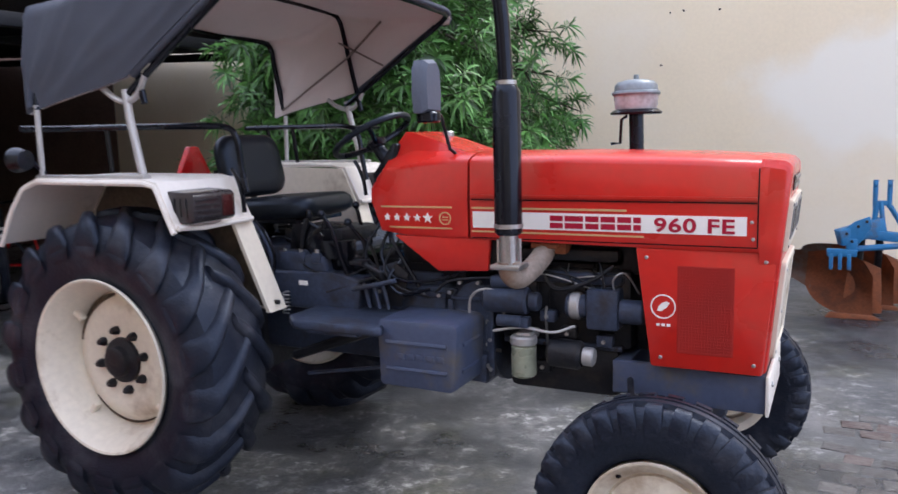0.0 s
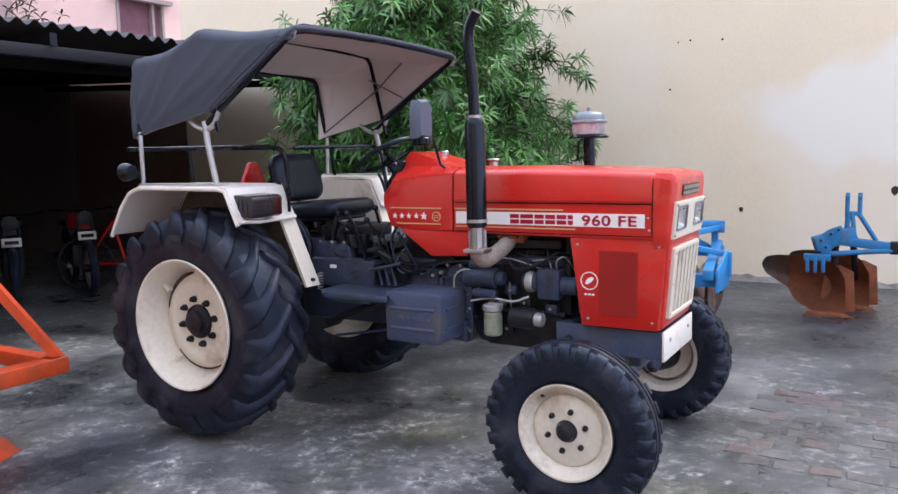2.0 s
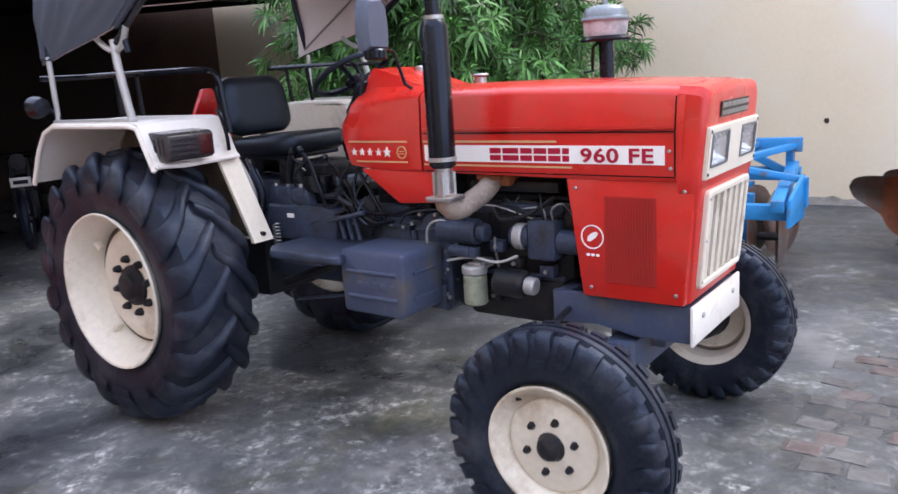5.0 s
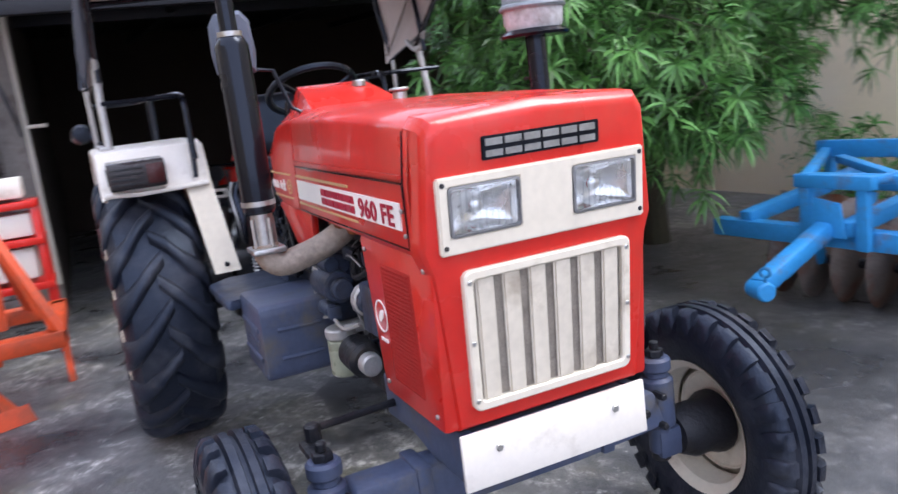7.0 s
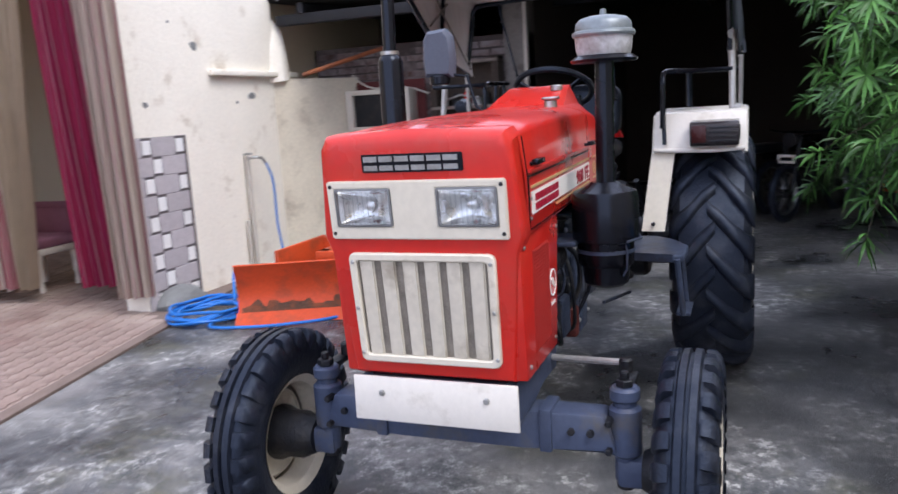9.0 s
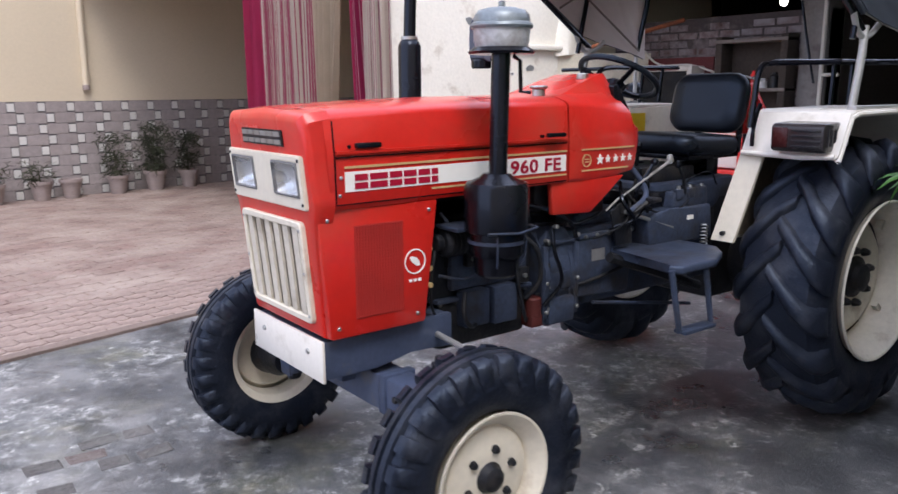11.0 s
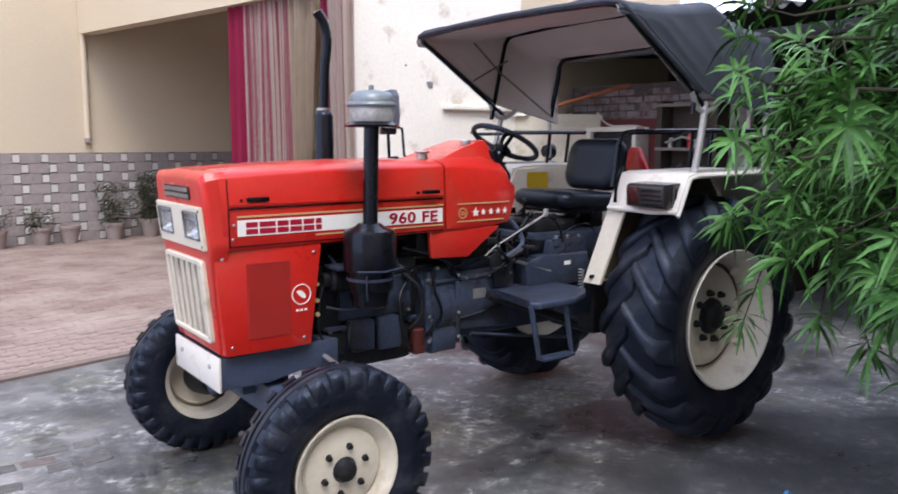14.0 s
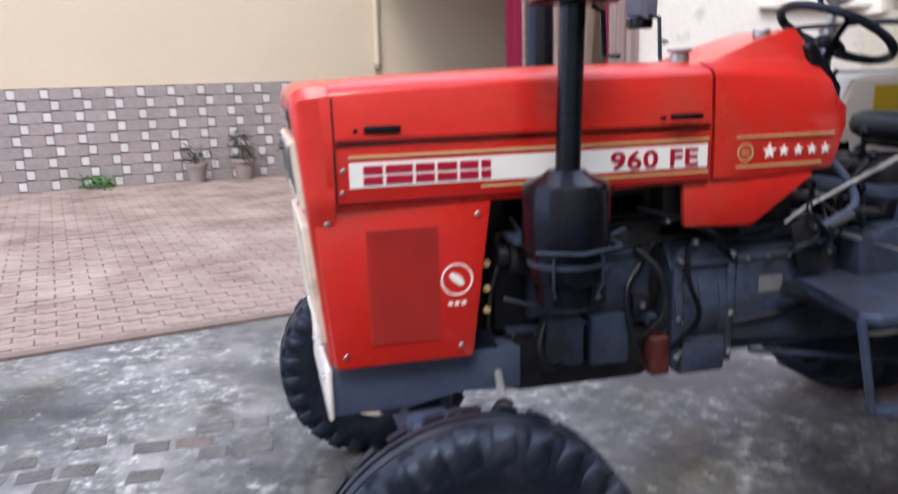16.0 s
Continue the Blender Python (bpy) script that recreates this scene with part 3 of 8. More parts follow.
for s in (-1, 1):
    band = plate(1.39 + 0.015, 2.395, 1.200, 1.262, s, DECAL_W, bonnet, "name_band", 0.001, "white band with crimson writing edged in gold")
    plate(1.40, 2.395 if s > 0 else 2.0, 1.272, 1.279, s, DECAL_G, bonnet, "gold_line", 0.001)
    plate(1.40, 2.06, 1.183, 1.189, s, DECAL_G, bonnet, "gold_line", 0.001)
    if s < 0:
        glyphs(1.715, 2.055, 1.207, 1.253, s, DECAL_R, band, 0.003)
        letters("960 FE", 2.095, 1.207, 0.066, s, DECAL_R, band)
    else:
        glyphs(2.03, 2.365, 1.207, 1.253, s, DECAL_R, band, 0.003)
        letters("960 FE", 1.70, 1.207, 0.066, s, DECAL_R, band)
    # crease and the gap between bonnet and cowl
    plate(1.40, 2.425, 1.305, 1.309, s, BLACK, bonnet, "bonnet_gap", 0.0008)
    plate(1.40, 2.425, 1.317, 1.326, s, RED, bonnet, "bonnet_lip", 0.006)
    plate(2.4265, 2.4305, 1.165, 1.305, s, BLACK, bonnet, "nose_gap", 0.0006)
    part("nose_gap", loft([[V((x, s * (y + dy), z)) for x, dy in ((2.4265, -0.004), (2.4305, -0.004), (2.4305, 0.0016), (2.4265, 0.0016))] for y, z in ((0.300, 1.307), (0.2862, 1.418))]), BLACK, bonnet)
    plate(1.40, 2.43, 1.160, 1.1635, s, BLACK, bonnet, "band_gap", 0.0008)
    for x in (2.415, 2.41):
        part("screw", cyl((x, s * 0.300, 1.19 + 0.055 * (x < 2.412)), (x, s * 0.3065, 1.19 + 0.055 * (x < 2.412)), 0.006, 8, 0.002), STEEL, bonnet)
    for x in (1.49, 2.31):
        part("latch", join(box(x - 0.045, x + 0.045, s * 0.292, s * 0.312, 1.333, 1.349, 0.004), cyl((x + 0.065, s * 0.286, 1.338), (x + 0.065, s * 0.30, 1.338), 0.006, 8)), BLACK, bonnet, "black rubber bonnet latch") if s > 0 else None
    # five stars and a ring between two gold lines
    def cowl_y(x):
        return 0.2695 if x > 1.1 else 0.2695 - (1.1 - x) * 0.085
    order = [1.02 + 0.047 * i for i in range(5)]
    for i, x in enumerate(order):
        r = 0.0165 if i < 4 else 0.023
        pts = [(x + (r if k % 2 == 0 else r * 0.42) * math.sin(k * math.pi / 5), 1.232 + (r if k % 2 == 0 else r * 0.42) * math.cos(k * math.pi / 5)) for k in range(10)]
        part("star", prism(pts, "y", s * (cowl_y(x) - 0.003), s * (cowl_y(x) + 0.0015)), DECAL_W, tank, "", 0)
    part("round_mark", join(
        lathe([(0.021, 0), (0.026, 0), (0.026, 0.002), (0.021, 0.002), (0.021, 0)], 24, Matrix.Translation((1.285, s * 0.2685, 1.232)) @ (AXY if s > 0 else AXY @ Matrix.Rotation(math.pi, 4, "X"))),
        *[box(1.272, 1.298, s * 0.266, s * 0.2705, 1.2245 + 0.010 * i, 1.2285 + 0.010 * i) for i in range(2)]), DECAL_G, tank, "gold ring mark", 0)
    for z, a in ((1.272, 0.99), (1.190, 1.03)):
        bm = bmesh.new()
        q = [(a, z), (1.10, z), (1.315, z), (1.315, z + 0.006), (1.10, z + 0.006), (a, z + 0.006)]
        lo = [bm.verts.new((x, s * (cowl_y(x) - 0.003), zz)) for x, zz in q]
        hi = [bm.verts.new((x, s * (cowl_y(x) + 0.0012), zz)) for x, zz in q]
        for r in (lo, hi):
            bm.faces.new((r[0], r[1], r[4], r[5]))
            bm.faces.new((r[1], r[2], r[3], r[4]))
        for i in range(6):
            bm.faces.new((lo[i], lo[(i + 1) % 6], hi[(i + 1) % 6], hi[i]))
        part("gold_line", bm, DECAL_G, tank, "", 0)

# nose: a leaning face with openings for lamps and grille
def nx(z):
    return 2.458 + (z - 0.73) * 0.095


def nose_ring(rows, back):
    """Outline of the nose, mirrored: from the foot up over the crown; back sets how far behind the face it lies."""
    half = [(y, z) for y, z in rows]
    ring = half + [(-y, z) for y, z in half[-2::-1]]
    return [V((max(nx(z) - back, 2.434 + 0.03 * max(0.0, 1.1 - z)) if back > 0.03 else nx(z) - back, y, z)) for y, z in ring]


nose_skin = loft([
    nose_ring(((0.252, 0.728), (0.2855, 1.105), (0.3045, 1.155), (0.2855, 1.424), (0.268, 1.4475), (0.0, 1.462)), 0.12),
    nose_ring(((0.252, 0.728), (0.285, 1.105), (0.304, 1.155), (0.284, 1.414), (0.266, 1.441), (0.0, 1.454)), 0.022),
    nose_ring(((0.252, 0.728), (0.283, 1.105), (0.302, 1.155), (0.281, 1.402), (0.261, 1.432), (0.0, 1.442)), 0.008),
    nose_ring(((0.246, 0.734), (0.279, 1.105), (0.295, 1.155), (0.273, 1.394), (0.252, 1.421), (0.0, 1.430)), -0.001),
    nose_ring(((0.239, 0.740), (0.272, 1.105), (0.286, 1.155), (0.264, 1.384), (0.245, 1.410), (0.0, 1.418)), -0.004),
])
# cut the two lamp openings through the front
for co, no in (((0, -0.240, 0), (0, 1, 0)), ((0, -0.070, 0), (0, 1, 0)), ((0, 0.070, 0), (0, 1, 0)), ((0, 0.240, 0), (0, 1, 0)), ((0, 0, 1.186), (0, 0, 1)), ((0, 0, 1.292), (0, 0, 1))):
    bmesh.ops.bisect_plane(nose_skin, geom=nose_skin.verts[:] + nose_skin.edges[:] + nose_skin.faces[:], plane_co=co, plane_no=no)
holes = []
for f in nose_skin.faces:
    c = f.calc_center_median()
    if 0.070 < abs(c.y) < 0.240 and 1.186 < c.z < 1.292 and c.x > nx(c.z) - 0.03:
        holes.append(f)
bmesh.ops.delete(nose_skin, geom=holes, context="FACES")
part("nose", nose_skin, RED, T, "red pressed nose cowl", 30)


def on_nose(y0, y1, z0, z1, a, b, bevel=0.0, taper=0.0):
    """A slab that lies along the leaning nose, from a to b ahead of it."""
    bm = bmesh.new()
    q = [(y0 + taper, z0), (y1 - taper, z0), (y1, z1), (y0, z1)]
    lo = [bm.verts.new((nx(z) + a, y, z)) for y, z in q]
    hi = [bm.verts.new((nx(z) + b, y, z)) for y, z in q]
    bm.faces.new(lo[::-1])
    bm.faces.new(hi)
    for i in range(4):
        bm.faces.new((lo[i], lo[(i + 1) % 4], hi[(i + 1) % 4], hi[i]))
    if bevel:
        bmesh.ops.bevel(bm, geom=bm.edges[:], offset=bevel, segments=2, affect="EDGES")
    return bm


def lamp_panel():
    """The surround as one pressed sheet with two openings."""
    bm = bmesh.new()
    ys, zs = (-0.266, -0.240, -0.070, 0.070, 0.240, 0.266), (1.148, 1.186, 1.292, 1.315)
    g = [[bm.verts.new((nx(z), y, z)) for z in zs] for y in ys]
    for i in range(5):
        for j in range(3):
            if not (j == 1 and i in (1, 3)):
                bm.faces.new((g[i][j], g[i + 1][j], g[i + 1][j + 1], g[i][j + 1]))
    out = bmesh.ops.extrude_face_region(bm, geom=bm.faces[:])
    for v in out["geom"]:
        if isinstance(v, bmesh.types.BMVert):
            v.co.x += 0.018
    bmesh.ops.recalc_face_normals(bm, faces=bm.faces)
    edges = [e for e in bm.edges if len(e.link_faces) == 2 and e.calc_face_angle(0) > 0.5]
    bmesh.ops.bevel(bm, geom=edges, offset=0.004, segments=2, affect="EDGES")
    return bm


panel = part("headlight_panel", lamp_panel(), CREAM, T, "cream pressed headlamp surround")


def lamp_ring(cy, w, h, r, d):
    """A rounded rectangle that lies d ahead of the nose."""
    out = []
    for sy, sz, a0 in ((1, 1, 0), (-1, 1, 90), (-1, -1, 180), (1, -1, 270)):
        for k in range(7):
            a = radians(a0 + 15 * k)
            z = 1.239 + sz * (h - r) + r * math.sin(a)
            out.append(V((nx(z) + d, cy + sy * (w - r) + r * math.cos(a), z)))
    return out


for s in (-1, 1):
    cy = s * 0.155
    lamp = part("headlight", loft([lamp_ring(cy, 0.0865, 0.0545, 0.008, 0.010), lamp_ring(cy, 0.0865, 0.0545, 0.008, 0.021), lamp_ring(cy, 0.0815, 0.0495, 0.008, 0.0225), lamp_ring(cy, 0.0800, 0.0480, 0.008, 0.012)], True, False), RIMGREY, T, "dull grey thin headlamp rim")
    part("reflector", loft([lamp_ring(cy, w, h, min(w, h) * k, d) for w, h, k, d in ((0.083, 0.051, 0.15, 0.0190), (0.079, 0.047, 0.3, 0.0020), (0.070, 0.043, 0.5, -0.0120), (0.054, 0.037, 0.8, -0.0250), (0.034, 0.029, 0.98, -0.0340), (0.012, 0.012, 0.99, -0.0390))], True, False), GLASS_LAMP, lamp, "silver lamp reflector", 60)
    part("bulb_cap", lathe([(0, 0.010), (0.008, 0.0095), (0.014, 0.006), (0.016, 0.0)], 16, Matrix.Translation((nx(1.239) - 0.028, cy, 1.239)) @ AXX), GLASS_LAMP, lamp)
    for k in range(9):
        fy = cy - 0.060 + 0.015 * k
        fl = part("flute", tube([(nx(z) + 0.0195, fy, z) for z in (1.194, 1.239, 1.284)], 0.0016, 6), LAMPGLASS, lamp)
        fl.visible_shadow = False
    gl = part("lens", loft([lamp_ring(cy, 0.081, 0.049, 0.007, 0.0195), lamp_ring(cy, 0.081, 0.049, 0.007, 0.0225), lamp_ring(cy, 0.076, 0.044, 0.006, 0.0240)]), LAMPGLASS, lamp, "clear fluted headlamp glass")
    gl.visible_shadow = False
    for z in (1.165, 1.300):
        part("screw", cyl((nx(z) + 0.014, s * 0.254, z), (nx(z) + 0.021, s * 0.254, z), 0.006, 8, 0.002), DARK, panel)
badge = part("badge", on_nose(-0.150, 0.150, 1.337, 1.388, 0.002, 0.008, 0.002), BLACK, T, "black badge with silver blocks")
for i in range(6):
    a = -0.142 + i * 0.0475
    part("badge_block", join(*[on_nose(p, q, za, zb, 0.0075, 0.0115) for p, q, za, zb in ((a, a + 0.041, 1.343, 1.357), (a, a + 0.041, 1.367, 1.382))]), STEEL, badge, "", 0)

def grille_frame():
    """A pressed frame with softly rounded corners."""
    def ring(w, h, r, d):
        out = []
        for sy, sz, a0 in ((1, 1, 0), (-1, 1, 90), (-1, -1, 180), (1, -1, 270)):
            for k in range(5):
                a = radians(a0 + 22.5 * k)
                z = 0.940 + sz * (h - r) + r * math.sin(a)
                out.append(V((nx(z) + d, sy * (w - r) + r * math.cos(a), z)))
        return out
    return loft([ring(0.222, 0.167, 0.020, 0.002), ring(0.222, 0.167, 0.020, 0.018), ring(0.218, 0.163, 0.017, 0.022), ring(0.203, 0.148, 0.012, 0.022), ring(0.199, 0.144, 0.010, 0.018), ring(0.199, 0.144, 0.010, 0.003)], True, False)


grille = part("grille", grille_frame(), CREAM, T, "cream ribbed radiator grille with dust streaks")
for v in grille.data.vertices:
    v.co.y *= 1 - (1.1 - v.co.z) * 0.06
SLAT = mat("dusty_cream_paint", (0.60, 0.545, 0.45), 0.5, 0, 0.12, 6, 40, 0.03, (0.30, 0.25, 0.19), 0.25, 4)
for i in range(6):
    a = -0.1975 + i * 0.0672
    sl = on_nose(a, a + 0.0585 - 0.012, 0.792, 1.088, 0.006, 0.016, 0.005)
    for v in sl.verts:
        v.co.y = (v.co.y + 0.006) * (1 - (1.1 - v.co.z) * 0.06)
    part("slat", sl, SLAT, grille)
part("grille_mesh", on_nose(-0.198, 0.198, 0.79, 1.09, 0.003, 0.006), mat("dusty_grille_mesh", (0.26, 0.225, 0.185), 0.85, 0, 0.4, 25, 300, 0.6), grille, "dusty grey mesh")
for y in (-0.209, 0.209):
    for z in (0.80, 0.94, 1.08):
        part("screw", cyl((nx(z) + 0.02, y, z), (nx(z) + 0.025, y, z), 0.006, 8, 0.002), STEEL, grille)
fp = part("front_plate", prism([(-0.260, 0.582), (0.260, 0.582), (0.259, 0.722), (-0.259, 0.722)], "x", 2.462, 2.474, 0.004), WHITE, T, "blank white bumper plate")
for y in (-0.165, 0.165):
    part("bolt", cyl((2.472, y, 0.672), (2.481, y, 0.672), 0.010, 6, 0.002), STEEL, fp)

# chassis: front bolster, axle, engine, gearbox, rear axle
bolster = part("front_support", box(2.1, 2.32, -0.10, 0.10, 0.50, 0.70, 0.015), GREY, T, "grey cast front bolster")
for y0, y1 in ((-0.245, -0.215), (0.215, 0.245)):
    part("side_rail", prism([(1.94, 0.725), (2.462, 0.715), (2.462, 0.585), (2.25, 0.585), (2.12, 0.62), (1.94, 0.60)], "y", y0, y1, 0.006), GREY, bolster)
part("front_beam", box(2.40, 2.46, -0.214, 0.214, 0.59, 0.713, 0.006), GREY, bolster)
part("rear_beam", box(1.94, 2.0, -0.214, 0.214, 0.60, 0.72, 0.006), GREY, bolster)
axle = part("front_axle", join(
    prism([(-0.50, 0.445), (-0.46, 0.565), (0.46, 0.565), (0.50, 0.445), (0.2, 0.44), (-0.2, 0.44)], "x", 2.15, 2.26, 0.012),
    box(2.14, 2.27, -0.30, -0.26, 0.435, 0.575, 0.006), box(2.14, 2.27, 0.26, 0.30, 0.435, 0.575, 0.006)), GREY, T, "grey box-section front axle beam")
for s in (-1, 1):
    kp = part("kingpin", join(cyl((2.2, s * 0.515, 0.34), (2.2, s * 0.515, 0.64), 0.034, 16, 0.006), cyl((2.2, s * 0.515, 0.425), (2.2, s * 0.515, 0.585), 0.050, 16, 0.010), cyl((2.2, s * 0.515, 0.60), (2.2, s * 0.515, 0.645), 0.046, 16, 0.008)), GREY, axle, "grey forged kingpin")
    part("stub_axle", join(box(2.165, 2.235, s * 0.535 - 0.045, s * 0.535 + 0.045, 0.325, 0.42, 0.016), cyl((2.2, s * 0.53, 0.382), (2.2, s * 0.66, 0.382), 0.036, 14, 0.006)), GREY, kp)
    part("castle_nut", join(cyl((2.2, s * 0.515, 0.645), (2.2, s * 0.515, 0.668), 0.028, 6, 0.003), cyl((2.2, s * 0.515, 0.668), (2.2, s * 0.515, 0.692), 0.014, 10, 0.003)), DARK, kp)
    part("grease_cap", cyl((2.2, s * 0.515, 0.315), (2.2, s * 0.515, 0.345), 0.030, 12, 0.006), DARK, kp)
    for z in (0.46, 0.55):
        part("pinch_bolt", cyl((2.235, s * 0.475, z), (2.285, s * 0.475, z), 0.011, 6, 0.003), DARK, kp)
    part("steering_arm", join(box(2.05, 2.215, s * 0.515 - 0.024, s * 0.515 + 0.024, 0.622, 0.645, 0.008), cyl((2.07, s * 0.50, 0.64), (2.07, s * 0.50, 0.69), 0.022, 10, 0.006)), DARK, axle)
    for y in (0.36, 0.42):
        part("axle_bolt", cyl((2.255, s * y, 0.51), (2.275, s * y, 0.51), 0.012, 6, 0.002), DARK, axle)
part("tie_rod", cyl((2.07, 0.50, 0.675), (2.0, 0.22, 0.655), 0.011, 10), PIPE, axle)
part("tie_rod", cyl((2.07, -0.50, 0.675), (2.0, -0.22, 0.655), 0.011, 10), DARK, axle)

engine = part("engine_block", box(1.47, 1.99, -0.16, 0.16, 0.74, 1.04, 0.02), DARK, T, "oily dark diesel engine block")
part("cylinder_head", box(1.50, 1.97, -0.13, 0.13, 1.035, 1.13, 0.02), DARK, engine)
part("sump", box(1.50, 1.95, -0.17, 0.17, 0.55, 0.745, 0.035), DARK, engine)
for i in range(3):
    part("cylinder_barrel", box(1.53 + 0.14 * i, 1.63 + 0.14 * i, -0.175, 0.175, 0.86, 1.02, 0.02), DARK, engine)
for i in range(7):
    part("block_bolt", cyl((1.52 + 0.07 * i, -0.178, 0.747), (1.52 + 0.07 * i, -0.192, 0.747), 0.007, 6), DARK, engine)
    part("block_bolt", cyl((1.52 + 0.07 * i, 0.165, 0.735), (1.52 + 0.07 * i, 0.178, 0.735), 0.008, 6), STEEL, engine)
for i, y in enumerate((-0.185, -0.195, -0.18, -0.19)):
    x = 1.56 + 0.1 * i
    part("injector_pipe", tube(smooth_path([(1.90, -0.20, 0.96), (x + 0.12, y - 0.02, 1.02), (x, y, 1.01 + 0.02 * (i % 2)), (x - 0.02, -0.12, 1.06)], 4), 0.0035, 6), DARK if i % 2 else PIPE, engine)
part("oil_pipe", tube(smooth_path([(1.52, 0.19, 0.60), (1.58, 0.235, 0.66), (1.62, 0.235, 0.84), (1.56, 0.20, 0.92), (1.50, 0.18, 0.98)], 5), 0.008, 8), DARK, engine)
HOUSE = [(1.455, 0.60), (1.455, 0.90), (1.435, 0.955), (1.385, 0.985), (1.325, 0.965), (1.275, 0.90), (1.262, 0.66), (1.30, 0.57), (1.42, 0.555)]
bell = part("bell_housing", prism(HOUSE, "y", -0.205, 0.205, 0.018), CAST, T, "grey cast clutch housing with ribs")
for s in (-1, 1):
    for x0, x1 in ((1.435, 1.462), (1.262, 1.285)):
        part("rim", prism([(x0, 0.60), (x1, 0.60), (x1, 0.90), (x0, 0.90)], "y", s * 0.200, s * 0.222, 0.005), CAST, bell)
    for z in (0.70, 0.80, 0.90):
        part("rib", box(1.28, 1.44, min(s * 0.200, s * 0.217), max(s * 0.200, s * 0.217), z, z + 0.014, 0.004), CAST, bell)
    part("foot", box(1.285, 1.43, min(s * 0.14, s * 0.228), max(s * 0.14, s * 0.228), 0.57, 0.682, 0.014), CAST, bell)
    part("cover", box(1.30, 1.425, min(s * 0.200, s * 0.224), max(s * 0.200, s * 0.224), 0.715, 0.79, 0.008), CAST, bell)
    for x, z in ((1.275, 0.93), (1.32, 0.972), (1.40, 0.975), (1.445, 0.92), (1.272, 0.75), (1.447, 0.75), (1.272, 0.63), (1.447, 0.63)):
        part("bolt", cyl((x, s * 0.205, z), (x, s * 0.232, z), 0.009, 6, 0.002), STEEL, bell)
gb = part("gearbox", box(0.25, 1.28, -0.165, 0.165, 0.60, 0.94, 0.025), CAST, T, "dark grey cast gearbox casing")
part("gearbox_lid", box(0.30, 1.20, -0.14, 0.14, 0.935, 0.99, 0.02), CAST, gb)
for s in (-1, 1):
    side = part("gearbox_side", prism([(1.255, 0.655), (1.245, 0.915), (0.905, 0.905), (0.925, 0.635)], "y", s * 0.10, s * 0.205, 0.014), CAST, gb)
    part("data_plate", box(1.09, 1.17, min(s * 0.204, s * 0.2075), max(s * 0.204, s * 0.2075), 0.80, 0.85), RIMGREY if s > 0 else CAST, gb, "worn metal plate")
    part("side_rim", box(0.905, 1.25, min(s * 0.19, s * 0.212), max(s * 0.19, s * 0.212), 0.900, 0.922, 0.006), CAST, gb)
    for i in range(5):
        part("rim_bolt", cyl((0.94 + 0.07 * i, s * 0.205, 0.911), (0.94 + 0.07 * i, s * 0.222, 0.911), 0.008, 6), STEEL, gb)
    # lift casing beside the seat, in two steps
    part("lift_casing", prism([(0.40, 0.82), (0.86, 0.82), (0.88, 0.965), (0.74, 0.985), (0.42, 0.985)], "y", s * 0.12, s * 0.262, 0.016), CAST, gb, "grey cast lift casing")
    part("lift_cap", prism([(0.42, 0.98), (0.70, 0.98), (0.685, 1.055), (0.43, 1.05)], "y", s * 0.10, s * 0.245, 0.014), CAST, gb)
    for i in range(3):
        part("cap_lug", box(0.45 + 0.085 * i, 0.50 + 0.085 * i, min(s * 0.225, s * 0.252), max(s * 0.225, s * 0.252), 1.02, 1.065, 0.006), CAST, gb)
        part("cap_bolt", cyl((0.475 + 0.085 * i, s * 0.238, 1.06), (0.475 + 0.085 * i, s * 0.238, 1.08), 0.009, 6), STEEL, gb)
    part("casing_tag", box(0.56, 0.605, min(s * 0.26, s * 0.2645), max(s * 0.26, s * 0.2645), 0.925, 0.945), DECAL_W, gb, "small pale tag")
    part("return_spring", tube([(0.50 + 0.016 * math.cos(k * 0.9), s * (0.285 + 0.016 * math.sin(k * 0.9)), 0.80 + 0.0023 * k) for k in range(44)], 0.004, 5), STEEL, gb)
    part("cross_rod", tube([(1.25, s * 0.29, 0.655), (0.62, s * 0.31, 0.548)], 0.008, 6), CAST, gb)
bell = part("bell_housing", lathe([(0.0, 1.245), (0.205, 1.245), (0.222, 1.262), (0.222, 1.43), (0.230, 1.435), (0.230, 1.458), (0.0, 1.458)], 40, Matrix.Translation((0, 0, 0.765)) @ AXX), CAST, gb, "ribbed round clutch housing")
for x in (1.300, 1.365):
    part("rib", lathe([(0.218, x), (0.228, x + 0.003), (0.228, x + 0.011), (0.218, x + 0.014)], 40, Matrix.Translation((0, 0, 0.765)) @ AXX), CAST, bell)
part("hydraulic_casing", box(0.1, 0.75, -0.19, 0.19, 0.94, 1.09, 0.03), CAST, gb)
part("hydraulic_lid", box(0.40, 0.72, -0.15, 0.15, 1.085, 1.16, 0.02), DARK, gb)
for i in range(6):
    for s in (-1, 1):
        part("casing_bolt", cyl((0.34 + 0.16 * i, s * 0.16, 0.90), (0.34 + 0.16 * i, s * 0.178, 0.90), 0.011, 6), DARK, gb)
part("rear_axle", join(cyl((0, -0.62, 0.67), (0, 0.62, 0.67), 0.10, 20, 0.01), cyl((0, -0.34, 0.67), (0, 0.34, 0.67), 0.17, 20, 0.02), box(-0.28, 0.3, -0.2, 0.2, 0.48, 1.02, 0.05)), DARK, T, "dark rear axle casing")
